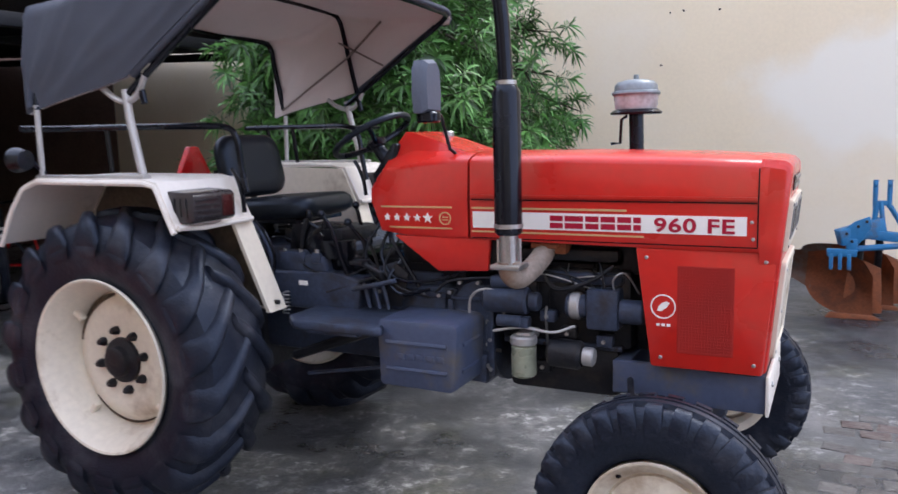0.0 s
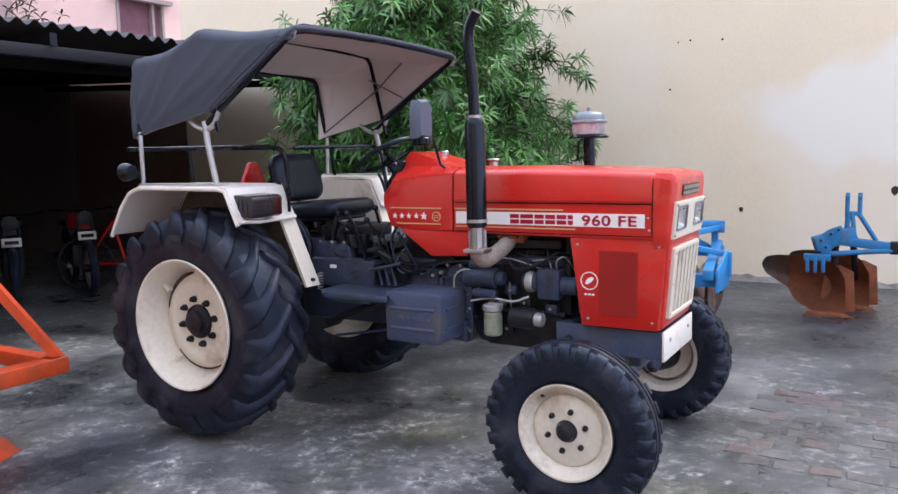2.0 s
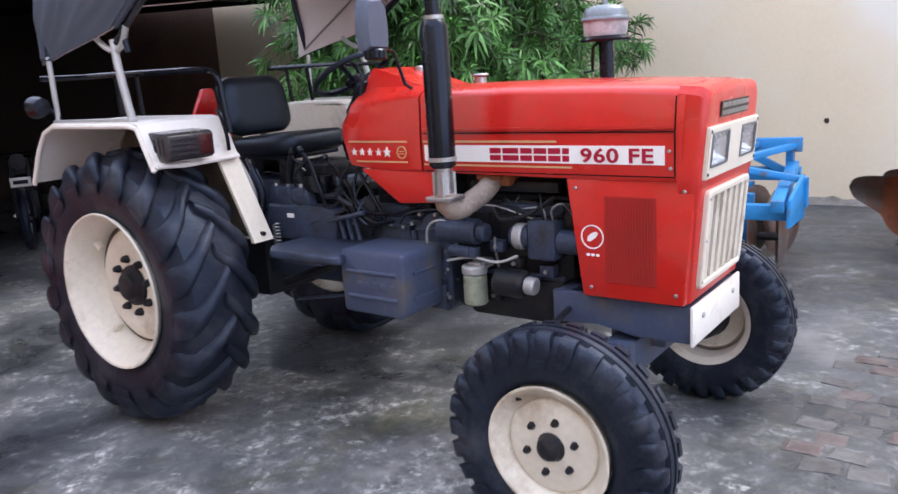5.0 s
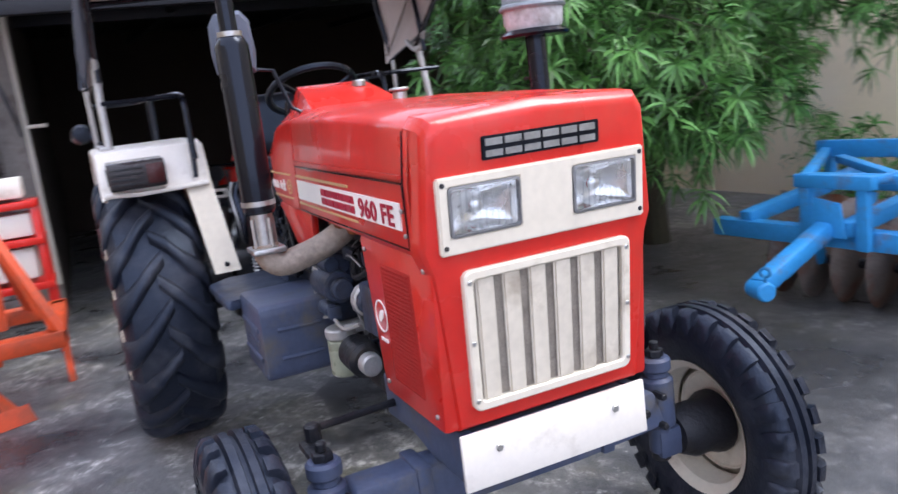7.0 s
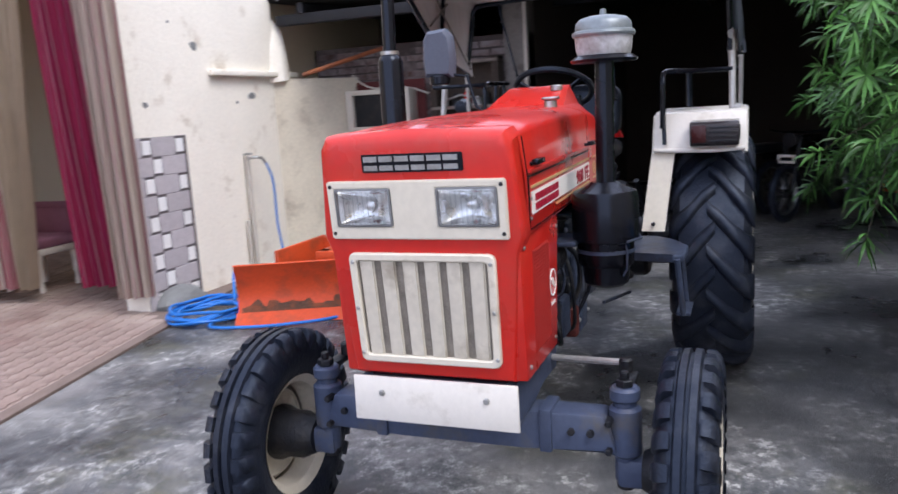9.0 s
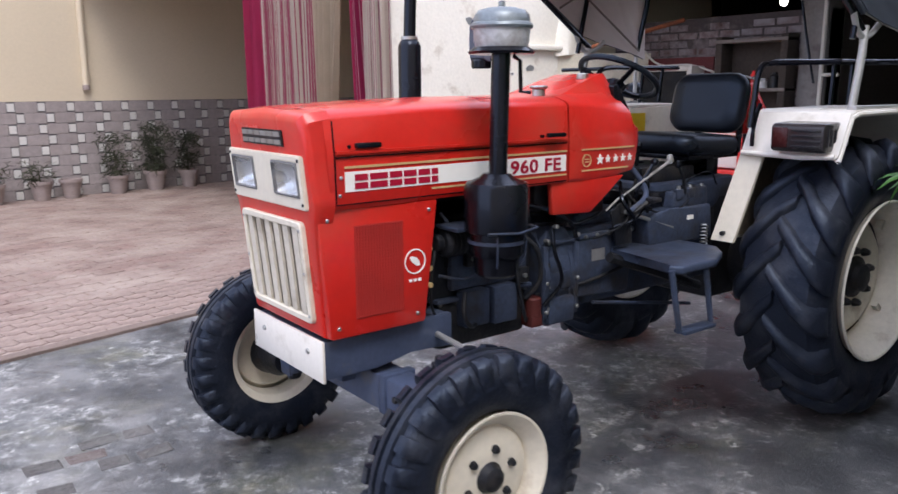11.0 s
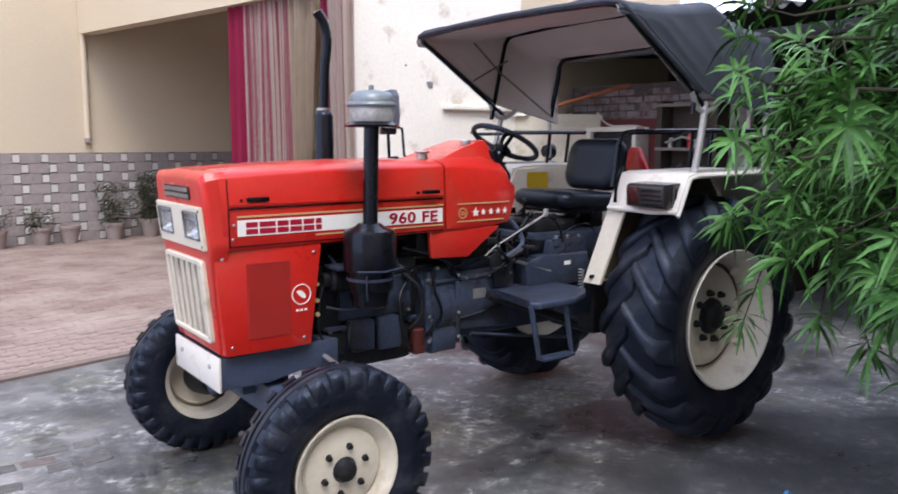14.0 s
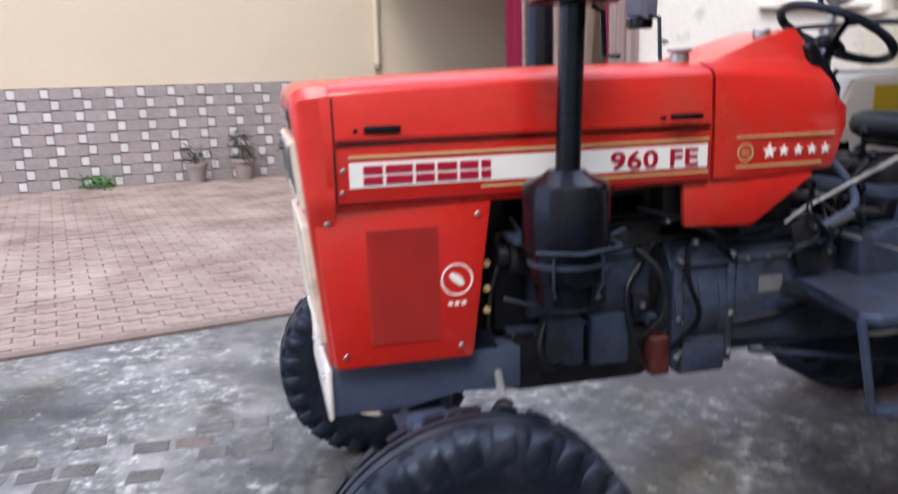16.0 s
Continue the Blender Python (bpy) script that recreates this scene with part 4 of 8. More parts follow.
part("lift_arm", join(*[tube([(-0.15, s * 0.26, 0.62), (-0.5, s * 0.33, 0.5), (-0.85, s * 0.36, 0.46)], 0.025, 8) for s in (-1, 1)]), DARK, T)
for s in (-1, 1):
    part("lift_rod", tube([(-0.2, s * 0.24, 1.02), (-0.55, s * 0.34, 0.50)], 0.018, 8), DARK, T)
    # running gear that shows under the footplate
    part("brake_rod", tube([(0.55, s * 0.30, 0.62), (1.12, s * 0.26, 0.82)], 0.022, 8), DARK, T)
part("fuel_filter", join(cyl((1.60, -0.255, 0.63), (1.60, -0.255, 0.755), 0.048, 18, 0.008)), mat("pale_filter_bowl", (0.30, 0.32, 0.24), 0.3, 0.2, 0.15, 12, 60, 0.05), engine, "pale fuel filter bowl")
part("filter_head", join(cyl((1.60, -0.255, 0.755), (1.60, -0.255, 0.79), 0.052, 16, 0.006), box(1.57, 1.63, -0.26, -0.15, 0.765, 0.80, 0.006)), PIPE, engine, "bright filter head")
part("oil_filter", join(cyl((1.70, -0.25, 0.735), (1.83, -0.25, 0.73), 0.055, 18, 0.012)), DARK, engine)
part("filter_cap", cyl((1.83, -0.25, 0.73), (1.875, -0.25, 0.728), 0.035, 14, 0.006), PIPE, engine)
part("starter_motor", join(cyl((1.44, -0.24, 0.92), (1.62, -0.24, 0.92), 0.052, 18, 0.008), cyl((1.62, -0.24, 0.92), (1.66, -0.24, 0.92), 0.036, 14, 0.006), cyl((1.47, -0.245, 0.99), (1.58, -0.245, 0.99), 0.026, 12, 0.004)), CAST, engine)
part("injection_pump", join(box(1.84, 1.96, -0.25, -0.15, 0.83, 0.98, 0.012), cyl((1.76, -0.21, 0.91), (1.84, -0.21, 0.91), 0.045, 14, 0.006), cyl((1.96, -0.21, 0.90), (2.05, -0.21, 0.90), 0.045, 14, 0.006)), CAST, engine)
part("pump_collar", cyl((1.775, -0.21, 0.91), (1.815, -0.21, 0.91), 0.052, 14, 0.006), PIPE, engine)
for i, (a, b) in enumerate((((1.90, -0.22, 0.97), (1.86, -0.15, 1.03)), ((1.94, -0.22, 0.97), (2.02, -0.17, 0.96)), ((1.78, -0.2, 0.95), (1.66, -0.14, 1.0)))):
    a, b = V(a), V(b)
    part("fuel_pipe", tube(smooth_path([a, a + V((0, -0.01, 0.05)), (a + b) / 2 + V((0, -0.02, 0.075)), b], 5), 0.004, 6), STEEL if i == 1 else DARK, engine, "thin fuel pipe")
part("fuel_pipe", tube(smooth_path([(1.22, -0.24, 0.93), (1.30, -0.26, 0.985), (1.5, -0.24, 1.0), (1.56, -0.24, 0.95), (1.55, -0.24, 0.84)], 5), 0.005, 6), DARK, engine)
part("fuel_pipe", tube(smooth_path([(1.48, -0.27, 0.80), (1.60, -0.275, 0.825), (1.72, -0.275, 0.815), (1.80, -0.25, 0.84)], 5), 0.006, 6), PIPE, engine)
part("oil_pipe", tube(smooth_path([(1.66, -0.19, 1.02), (1.72, -0.22, 0.97), (1.84, -0.22, 1.00), (1.93, -0.19, 1.06)], 5), 0.009, 6), DARK, engine)
part("solenoid", join(cyl((1.50, -0.27, 0.845), (1.60, -0.27, 0.845), 0.024, 12, 0.004), box(1.60, 1.63, -0.29, -0.25, 0.825, 0.865, 0.004)), CAST, engine)
for k, (x, z) in enumerate(((1.56, 0.72), (1.68, 0.86), (1.76, 0.80), (1.90, 0.78), (1.66, 0.66))):
    part("bracket", box(x - 0.03, x + 0.03, -0.215, -0.165, z - 0.022, z + 0.022, 0.006), CAST if k % 2 else DARK, engine)
    part("bracket_bolt", cyl((x, -0.214, z), (x, -0.226, z), 0.008, 6), STEEL, engine)
part("tappet_cover", box(1.50, 1.96, -0.185, -0.155, 0.985, 1.03, 0.010), CAST, engine)
part("sump_rail", box(1.49, 1.96, -0.185, 0.185, 0.738, 0.756, 0.004), CAST, engine)
part("dipstick", tube([(1.67, -0.18, 0.74), (1.675, -0.215, 0.86), (1.68, -0.22, 0.90)], 0.005, 6), STEEL, engine)
part("belt_pulley", join(cyl((1.99, 0, 0.80), (2.03, 0, 0.80), 0.09, 20, 0.006), cyl((1.99, 0.02, 1.02), (2.03, 0.02, 1.02), 0.06, 20, 0.006)), DARK, engine)
part("engine_cover", join(box(1.02, 2.06, -0.13, 0.13, 1.02, 1.20, 0.02), box(1.0, 1.3, -0.12, 0.12, 0.95, 1.15, 0.02), box(1.20, 1.50, -0.2, 0.2, 1.04, 1.15, 0.02)), DARK, T)
part("radiator", box(2.08, 2.14, -0.21, 0.21, 0.74, 1.13, 0.01), BLACK, T, "black radiator core")
part("engine_side_cover", join(box(1.60, 1.72, 0.16, 0.225, 0.63, 0.78, 0.012), box(1.74, 1.86, 0.16, 0.225, 0.64, 0.78, 0.012), box(1.52, 1.9, 0.155, 0.19, 0.78, 0.96, 0.015)), CAST, engine)
part("breather_hose", tube(smooth_path([(1.86, 0.22, 0.78), (1.885, 0.245, 0.71), (1.85, 0.24, 0.655), (1.78, 0.2, 0.65)], 5), 0.009, 8), DARK, engine)
part("red_cap", join(cyl((1.50, 0.20, 0.62), (1.50, 0.20, 0.70), 0.035, 12, 0.006), box(1.47, 1.53, 0.16, 0.23, 0.58, 0.63, 0.008)), mat("rusty_red_casting", (0.075, 0.014, 0.012), 0.6, 0, 0.2, 10, 60, 0.2), engine, "rusty red casting")
part("wiring", tube(smooth_path([(1.98, 0.2, 1.02), (1.8, 0.22, 0.96), (1.5, 0.21, 0.99), (1.25, 0.2, 0.97), (1.0, 0.18, 1.02)], 5), 0.008, 6), BLACK, engine)
part("wiring", tube(smooth_path([(1.98, 0.21, 0.98), (2.02, 0.24, 0.9), (2.03, 0.24, 0.78), (1.99, 0.22, 0.7)], 5), 0.006, 6), DARK, engine)
for z in (0.84, 0.90, 0.97):
    part("hose_clip", cyl((2.035, 0.235, z), (2.035, 0.25, z), 0.010, 8, 0.002), DECAL_G, engine)

# pipes, brackets and bolts on the left of the engine
for k, pts in enumerate((((1.95, 0.19, 1.08), (1.90, 0.24, 1.0), (1.80, 0.25, 0.98), (1.62, 0.22, 1.03)), ((1.58, 0.2, 0.97), (1.52, 0.24, 0.9), (1.50, 0.24, 0.78), (1.54, 0.2, 0.70)), ((1.42, 0.22, 0.97), (1.44, 0.26, 0.88), (1.40, 0.26, 0.76), (1.46, 0.22, 0.66)), ((1.98, 0.22, 0.86), (1.88, 0.25, 0.84), (1.76, 0.24, 0.87), (1.66, 0.2, 0.92)), ((1.28, 0.22, 0.92), (1.36, 0.25, 1.0), (1.46, 0.23, 1.05), (1.56, 0.17, 1.08)))):
    part("engine_pipe", tube(smooth_path(pts, 5), (0.007, 0.010, 0.008, 0.006, 0.009)[k], 8), (CAST, DARK, BLACK, CAST, BLACK)[k], engine)
for x, z, w in ((1.56, 0.80, 0.05), (1.70, 0.84, 0.06), (1.82, 0.90, 0.05)):
    part("bracket", box(x - w / 2, x + w / 2, 0.185, 0.215, z - 0.03, z + 0.03, 0.005), DARK, engine)
    part("bracket_bolt", cyl((x, 0.21, z), (x, 0.224, z), 0.009, 6), STEEL, engine)
part("alternator", join(cyl((1.86, 0.22, 0.98), (1.97, 0.22, 0.98), 0.055, 16, 0.01), cyl((1.97, 0.22, 0.98), (2.0, 0.22, 0.98), 0.03, 14, 0.004)), DARK, engine, "dark finned alternator")
for i in range(5):
    part("alternator_fin", lathe([(0.05, 0), (0.058, 0), (0.058, 0.006), (0.05, 0.006)], 16, Matrix.Translation((1.875 + 0.019 * i, 0.22, 0.98)) @ AXX), DARK, engine)
for i in range(4):
    part("housing_bolt", cyl((1.435, 0.206, 0.64 + 0.09 * i), (1.435, 0.222, 0.64 + 0.09 * i), 0.010, 6), STEEL, engine)
    part("housing_bolt", cyl((1.435, -0.206, 0.64 + 0.09 * i), (1.435, -0.222, 0.64 + 0.09 * i), 0.010, 6), STEEL, engine)

# exhaust on the right side
ex = part("exhaust", lathe([(0.0, 1.20), (0.040, 1.20), (0.049, 1.21), (0.049, 1.69), (0.040, 1.71), (0.030, 1.72), (0.0, 1.72)], 20, Matrix.Translation((1.625, -0.452, 0))), BLACK, T, "black upright exhaust silencer")
part("tail_pipe", tube(smooth_path([(1.625, -0.452, 1.71), (1.615, -0.452, 1.92), (1.60, -0.452, 2.06), (1.612, -0.455, 2.145), (1.650, -0.46, 2.205)], 5), 0.026, 12), BLACK, ex, "black bent tail pipe")
part("clamp", lathe([(0.046, 1.225), (0.0515, 1.225), (0.0515, 1.240), (0.046, 1.240)], 20, Matrix.Translation((1.625, -0.452, 0))), STEEL, ex)
part("clamp", lathe([(0.024, 1.717), (0.036, 1.717), (0.036, 1.731), (0.024, 1.731)], 20, Matrix.Translation((1.625, -0.452, 0))), STEEL, ex)
part("flange", join(cyl((1.625, -0.45, 1.09), (1.625, -0.45, 1.20), 0.033, 14), *[cyl((1.625 + 0.036 * math.cos(a), -0.45 + 0.036 * math.sin(a), 1.10), (1.625 + 0.036 * math.cos(a), -0.45 + 0.036 * math.sin(a), 1.185), 0.008, 6) for a in (0.4, 2, 3.6, 5.2)], box(1.57, 1.68, -0.50, -0.40, 1.08, 1.098, 0.005)), STEEL, ex, "bolted flange")
part("elbow", tube(smooth_path([(1.625, -0.452, 1.105), (1.627, -0.448, 1.066), (1.640, -0.415, 1.040), (1.655, -0.35, 1.052), (1.668, -0.27, 1.080), (1.676, -0.215, 1.115), (1.678, -0.19, 1.16)], 5), [0.040] * 31, 14), RUSTPIPE, ex, "sooty cast exhaust elbow")
part("elbow_flange", join(box(1.63, 1.735, -0.25, -0.15, 1.125, 1.145, 0.004), box(1.66, 1.76, -0.22, -0.14, 1.10, 1.165, 0.012)), RUST, ex, "rusty manifold flange")
part("manifold", box(1.55, 1.95, -0.19, -0.13, 1.07, 1.12, 0.02), DARK, ex)

# air cleaner on the left side
ac = part("air_cleaner", lathe([(0, 0.955), (0.088, 0.955), (0.094, 0.965), (0.094, 1.035), (0.108, 1.040), (0.110, 1.050), (0.110, 1.185), (0.102, 1.203), (0.06, 1.220), (0.045, 1.233), (0, 1.233)], 56, Matrix.Translation((1.878, 0.412, 0))), BLACK, T, "black oil-bath air cleaner")
part("oil_cup", lathe([(0, 0.885), (0.062, 0.885), (0.074, 0.895), (0.080, 0.955), (0, 0.955)], 48, Matrix.Translation((1.878, 0.412, 0))), BLACK, ac)
part("band_clip", lathe([(0.094, 1.000), (0.0975, 1.000), (0.0975, 1.012), (0.094, 1.012)], 48, Matrix.Translation((1.878, 0.412, 0))), CAST, ac)
for a in (0.9, 2.3, 4.4):
    part("cup_clip", tube([(1.878 + r * math.cos(a), 0.412 + r * math.sin(a), z) for r, z in ((0.082, 0.925), (0.100, 0.95), (0.102, 1.01), (0.095, 1.03))], 0.0035, 6), CAST, ac)
part("intake_pipe", cyl((1.876, 0.415, 1.22), (1.868, 0.418, 1.63), 0.031, 16), BLACK, ac)
pc = Matrix.Translation((1.867, 0.418, 0))
part("precleaner_plate", lathe([(0, 1.620), (0.105, 1.620), (0.11, 1.628), (0.09, 1.642), (0, 1.642)], 24, pc), BLACK, ac)
part("precleaner_bowl", lathe([(0.084, 1.642), (0.090, 1.66), (0.093, 1.70), (0.086, 1.70), (0.083, 1.66), (0.078, 1.642)], 24, pc), mat("cloudy_plastic_bowl", (0.46, 0.46, 0.47), 0.3, 0, 0.25, 20, 60, 0.05, (0.26, 0.24, 0.22), 0.35, 12), ac, "cloudy plastic dust bowl")
part("precleaner_core", lathe([(0, 1.642), (0.055, 1.642), (0.05, 1.70), (0, 1.70)], 16, pc), GREY, ac)
part("precleaner_cap", lathe([(0, 1.700), (0.099, 1.700), (0.102, 1.708), (0.099, 1.716), (0.092, 1.720), (0.089, 1.742), (0.076, 1.757), (0.045, 1.765), (0.012, 1.768), (0.010, 1.786), (0, 1.788)], 24, pc), mat("dull_grey_cap", (0.20, 0.225, 0.24), 0.35, 0.4, 0.2, 14, 60, 0.1), ac, "grey domed cap")
part("bracket", join(box(1.79, 1.98, 0.2, 0.33, 1.03, 1.045, 0.003), tube([(1.77, 0.40, 1.06), (1.77, 0.50, 1.05), (1.88, 0.53, 1.045), (1.99, 0.50, 1.05)], 0.0045, 6)), CAST, ac)
part("intake_hose", tube(smooth_path([(1.80, 0.36, 1.13), (1.72, 0.28, 1.14), (1.68, 0.18, 1.12)], 5), 0.035, 12), BLACK, ac)
part("rain_hook", tube([(1.825, 0.43, 1.615), (1.80, 0.435, 1.60), (1.795, 0.435, 1.50), (1.755, 0.437, 1.498)], 0.007, 6), BLACK, ac)

# filler cap, dipstick cap, mirror on the cowl
part("filler_cap", cyl((1.13, 0.09, 1.545), (1.13, 0.09, 1.572), 0.026, 14, 0.004), STEEL, tank)
part("radiator_cap", join(cyl((1.42, 0.13, 1.478), (1.42, 0.13, 1.51), 0.026, 14, 0.004), cyl((1.42, 0.13, 1.51), (1.42, 0.13, 1.522), 0.036, 14, 0.004)), STEEL, bonnet, "steel filler cap")
mirror = part("mirror", loft([
    [V((1.255 + dx, -0.38 + y, z)) for y, z in ((-0.062, 1.635), (0.062, 1.630), (0.07, 1.70), (0.062, 1.80), (0.035, 1.832), (-0.045, 1.825), (-0.066, 1.79), (-0.07, 1.70))] for dx in (0.0, 0.035)] + [
    [V((1.31, -0.38 + y * 0.8, 1.73 + (z - 1.73) * 0.85)) for y, z in ((-0.062, 1.635), (0.062, 1.630), (0.07, 1.70), (0.062, 1.80), (0.035, 1.832), (-0.045, 1.825), (-0.066, 1.79), (-0.07, 1.70))]]), mat("grey_mirror_shell", (0.085, 0.10, 0.135), 0.5, 0, 0.1, 8, 80, 0.05), T, "grey plastic mirror shell")
part("mirror_glass", prism([(-0.435, 1.65), (-0.325, 1.645), (-0.318, 1.70), (-0.325, 1.79), (-0.345, 1.815), (-0.42, 1.81), (-0.438, 1.78)], "x", 1.250, 1.2545), STEEL, mirror)
part("mirror_arm", join(tube([(1.28, -0.33, 1.64), (1.275, -0.26, 1.63), (1.29, -0.22, 1.50), (1.30, -0.19, 1.48)], 0.007, 8), cyl((1.285, -0.38, 1.60), (1.285, -0.38, 1.64), 0.045, 12, 0.006)), BLACK, mirror)

# steering wheel and column
def steering():
    m = Matrix.Translation((0.80, 0, 1.56)) @ Matrix.Rotation(radians(-29), 4, "Y")
    bm = lathe([(0.178 + 0.014 * math.cos(a), 0.014 * math.sin(a)) for a in [k * math.pi / 4 for k in range(9)]], 36, m)
    w = part("steering_wheel", bm, VINYL, T, "black three-spoke steering wheel")
    for k in range(3):
        a = 2 * math.pi * k / 3 + math.pi
        part("spoke", tube([m @ V((0.03 * math.cos(a), 0.03 * math.sin(a), -0.045)), m @ V((0.11 * math.cos(a), 0.11 * math.sin(a), -0.025)), m @ V((0.176 * math.cos(a), 0.176 * math.sin(a), 0))], 0.011, 8), BLACK, w)
    part("wheel_boss", lathe([(0, -0.06), (0.04, -0.06), (0.05, -0.035), (0.03, -0.02), (0, -0.018)], 16, m), BLACK, w)
    part("steering_column", tube([m @ V((0, 0, -0.05)), (0.90, 0, 1.42), (1.02, 0, 1.30)], [0.03, 0.035, 0.04], 12), BLACK, T)


steering()
part("dash_panel", prism([(1.03, 1.52), (1.0, 1.53), (0.90, 1.40), (0.915, 1.26), (0.97, 1.26)], "y", -0.17, 0.17, 0.01), BLACK, T, "black dash panel with dials")

# seat
def rounded(w, h, r, n=6):
    out = []
    for cx, cy, a0 in ((w - r, h - r, 0), (r - w, h - r, 90), (r - w, r - h, 180), (w - r, r - h, 270)):
        out += [(cx + r * math.cos(radians(a0 + 90 * k / n)), cy + r * math.sin(radians(a0 + 90 * k / n))) for k in range(n + 1)]
    return out


def cushion(w, h, r, t, m):
    """A padded slab: rounded outline, domed on both faces."""
    rings = []
    for g, d in ((0.55, -t * 0.92), (0.85, -t * 0.85), (0.96, -t * 0.55), (1.0, 0.0), (0.96, t * 0.6), (0.85, t * 0.92), (0.55, t)):
        rings.append([m @ V((x * g, y * g, d)) for x, y in rounded(w, h, r)])
    return loft(rings)


seat = part("seat", cushion(0.235, 0.225, 0.09, 0.054, Matrix.Translation((0.345, 0, 1.245)) @ Matrix.Rotation(radians(-3), 4, "Y")), VINYL, T, "black vinyl driver seat", 50)
part("backrest", cushion(0.150, 0.212, 0.090, 0.047, Matrix.Translation((0.108, 0, 1.437)) @ Matrix.Rotation(radians(-103), 4, "Y")), VINYL, seat, "black vinyl backrest", 50)
part("seat_frame", join(box(0.1, 0.5, -0.18, 0.18, 1.18, 1.208, 0.006), box(0.14, 0.24, -0.10, 0.10, 1.08, 1.19, 0.01), tube([(0.0, -0.12, 1.42), (0.02, -0.12, 1.20), (0.12, -0.12, 1.19)], 0.016, 8), tube([(0.0, 0.12, 1.42), (0.02, 0.12, 1.20), (0.12, 0.12, 1.19)], 0.016, 8)), BLACK, seat)
part("warning_triangle", prism([(-0.19, 1.27), (0.17, 1.27), (0.02, 1.535), (-0.04, 1.535)], "x", -0.27, -0.235, 0.008), REDLENS, T, "red warning triangle behind the seat")
part("triangle_stay", box(-0.262, -0.245, -0.02, 0.02, 1.0, 1.45), BLACK, T)

# levers and pedals between seat and dash
for p, q, tip in (((0.80, -0.22, 0.93), (0.74, -0.26, 1.18), (0.70, -0.27, 1.24)), ((0.88, -0.16, 0.93), (0.86, -0.20, 1.12), (0.80, -0.22, 1.20)), ((0.62, -0.2, 1.1), (0.66, -0.22, 1.17), (0.60, -0.24, 1.20)), ((0.72, 0.05, 0.95), (0.70, 0.04, 1.15), (0.68, 0.03, 1.25)), ((0.9, 0.2, 0.9), (0.93, 0.23, 1.08), (0.85, 0.26, 1.20))):
    lv = part("lever", tube([p, q, tip], 0.009, 8), BLACK, T)
    part("knob", lathe([(0, -0.018), (0.014, -0.013), (0.018, 0), (0.013, 0.013), (0, 0.018)], 12, Matrix.Translation(tip)), BLACK, lv)
for s in (-1, 1):
    part("pedal", join(tube([(1.0, s * 0.21, 0.86), (0.98, s * 0.27, 1.0), (0.90, s * 0.28, 1.04)], 0.012, 8), box(0.86, 0.92, s * 0.28 - 0.035, s * 0.28 + 0.035, 1.035, 1.052, 0.004)), DARK, T)
part("hand_brake", tube(smooth_path([(1.105, 0.22, 1.01), (1.06, 0.24, 1.055), (1.00, 0.25, 1.085), (0.885, 0.25, 1.135), (0.78, 0.25, 1.178), (0.735, 0.25, 1.200)], 4), [0.0045] * 12 + [0.0065] * 9, 8), PIPE, T, "bright bare lever")
part("lever_grip", lathe([(0, -0.022), (0.012, -0.018), (0.016, 0), (0.012, 0.018), (0, 0.022)], 12, Matrix.Translation((0.735, 0.25, 1.205))), PIPE, T)
part("hand_rod", tube(smooth_path([(1.02, 0.245, 1.085), (0.95, 0.255, 1.03), (0.86, 0.26, 1.00)], 4), 0.006, 8), DARK, T)
part("pipe_loop", tube(smooth_path([(1.375, -0.26, 0.845), (1.383, -0.262, 0.92), (1.43, -0.265, 0.958), (1.50, -0.265, 0.955), (1.530, -0.262, 0.925), (1.517, -0.26, 0.845)], 5), 0.0055, 6), PIPE, T, "thin bright pipe loop")
for k, m_ in enumerate((PIPE, BLACK, CAST, BLACK)):
    part("hose", tube(smooth_path([(0.30 + 0.016 * k, -0.30 + 0.012 * k, 1.20), (0.375 + 0.016 * k, -0.325 + 0.008 * k, 1.15), (0.42 + 0.014 * k, -0.32 + 0.008 * k, 1.05), (0.40 + 0.012 * k, -0.30, 0.93)], 5), 0.0075, 6), m_, T)
part("side_arm", tube([(0.86, -0.30, 0.93), (0.97, -0.30, 0.955), (1.06, -0.28, 0.975)], 0.010, 8), CAST, T)
for k in range(3):
    part("pedal_link", tube([(0.93 + 0.045 * k, -0.275, 0.85), (0.90 + 0.045 * k, -0.27, 0.955)], 0.009, 6), CAST, T)
part("cable_loop", tube(smooth_path([(1.05, -0.2, 1.05), (1.02, -0.27, 0.98), (1.08, -0.28, 0.92), (1.2, -0.25, 0.94)], 5), 0.008, 6), BLACK, T)
part("cable_loop", tube(smooth_path([(1.0, 0.2, 1.12), (1.06, 0.27, 1.05), (1.0, 0.28, 0.97), (1.08, 0.24, 0.94)], 5), 0.008, 6), BLACK, T)
part("control_box", join(box(0.62, 0.86, -0.20, 0.20, 0.98, 1.06, 0.02), box(0.56, 0.68, -0.13, -0.02, 1.05, 1.17, 0.015)), BLACK, T)
part("stay", tube([(1.02, -0.24, 1.14), (1.15, -0.25, 0.95)], 0.008, 6), BLACK, T)

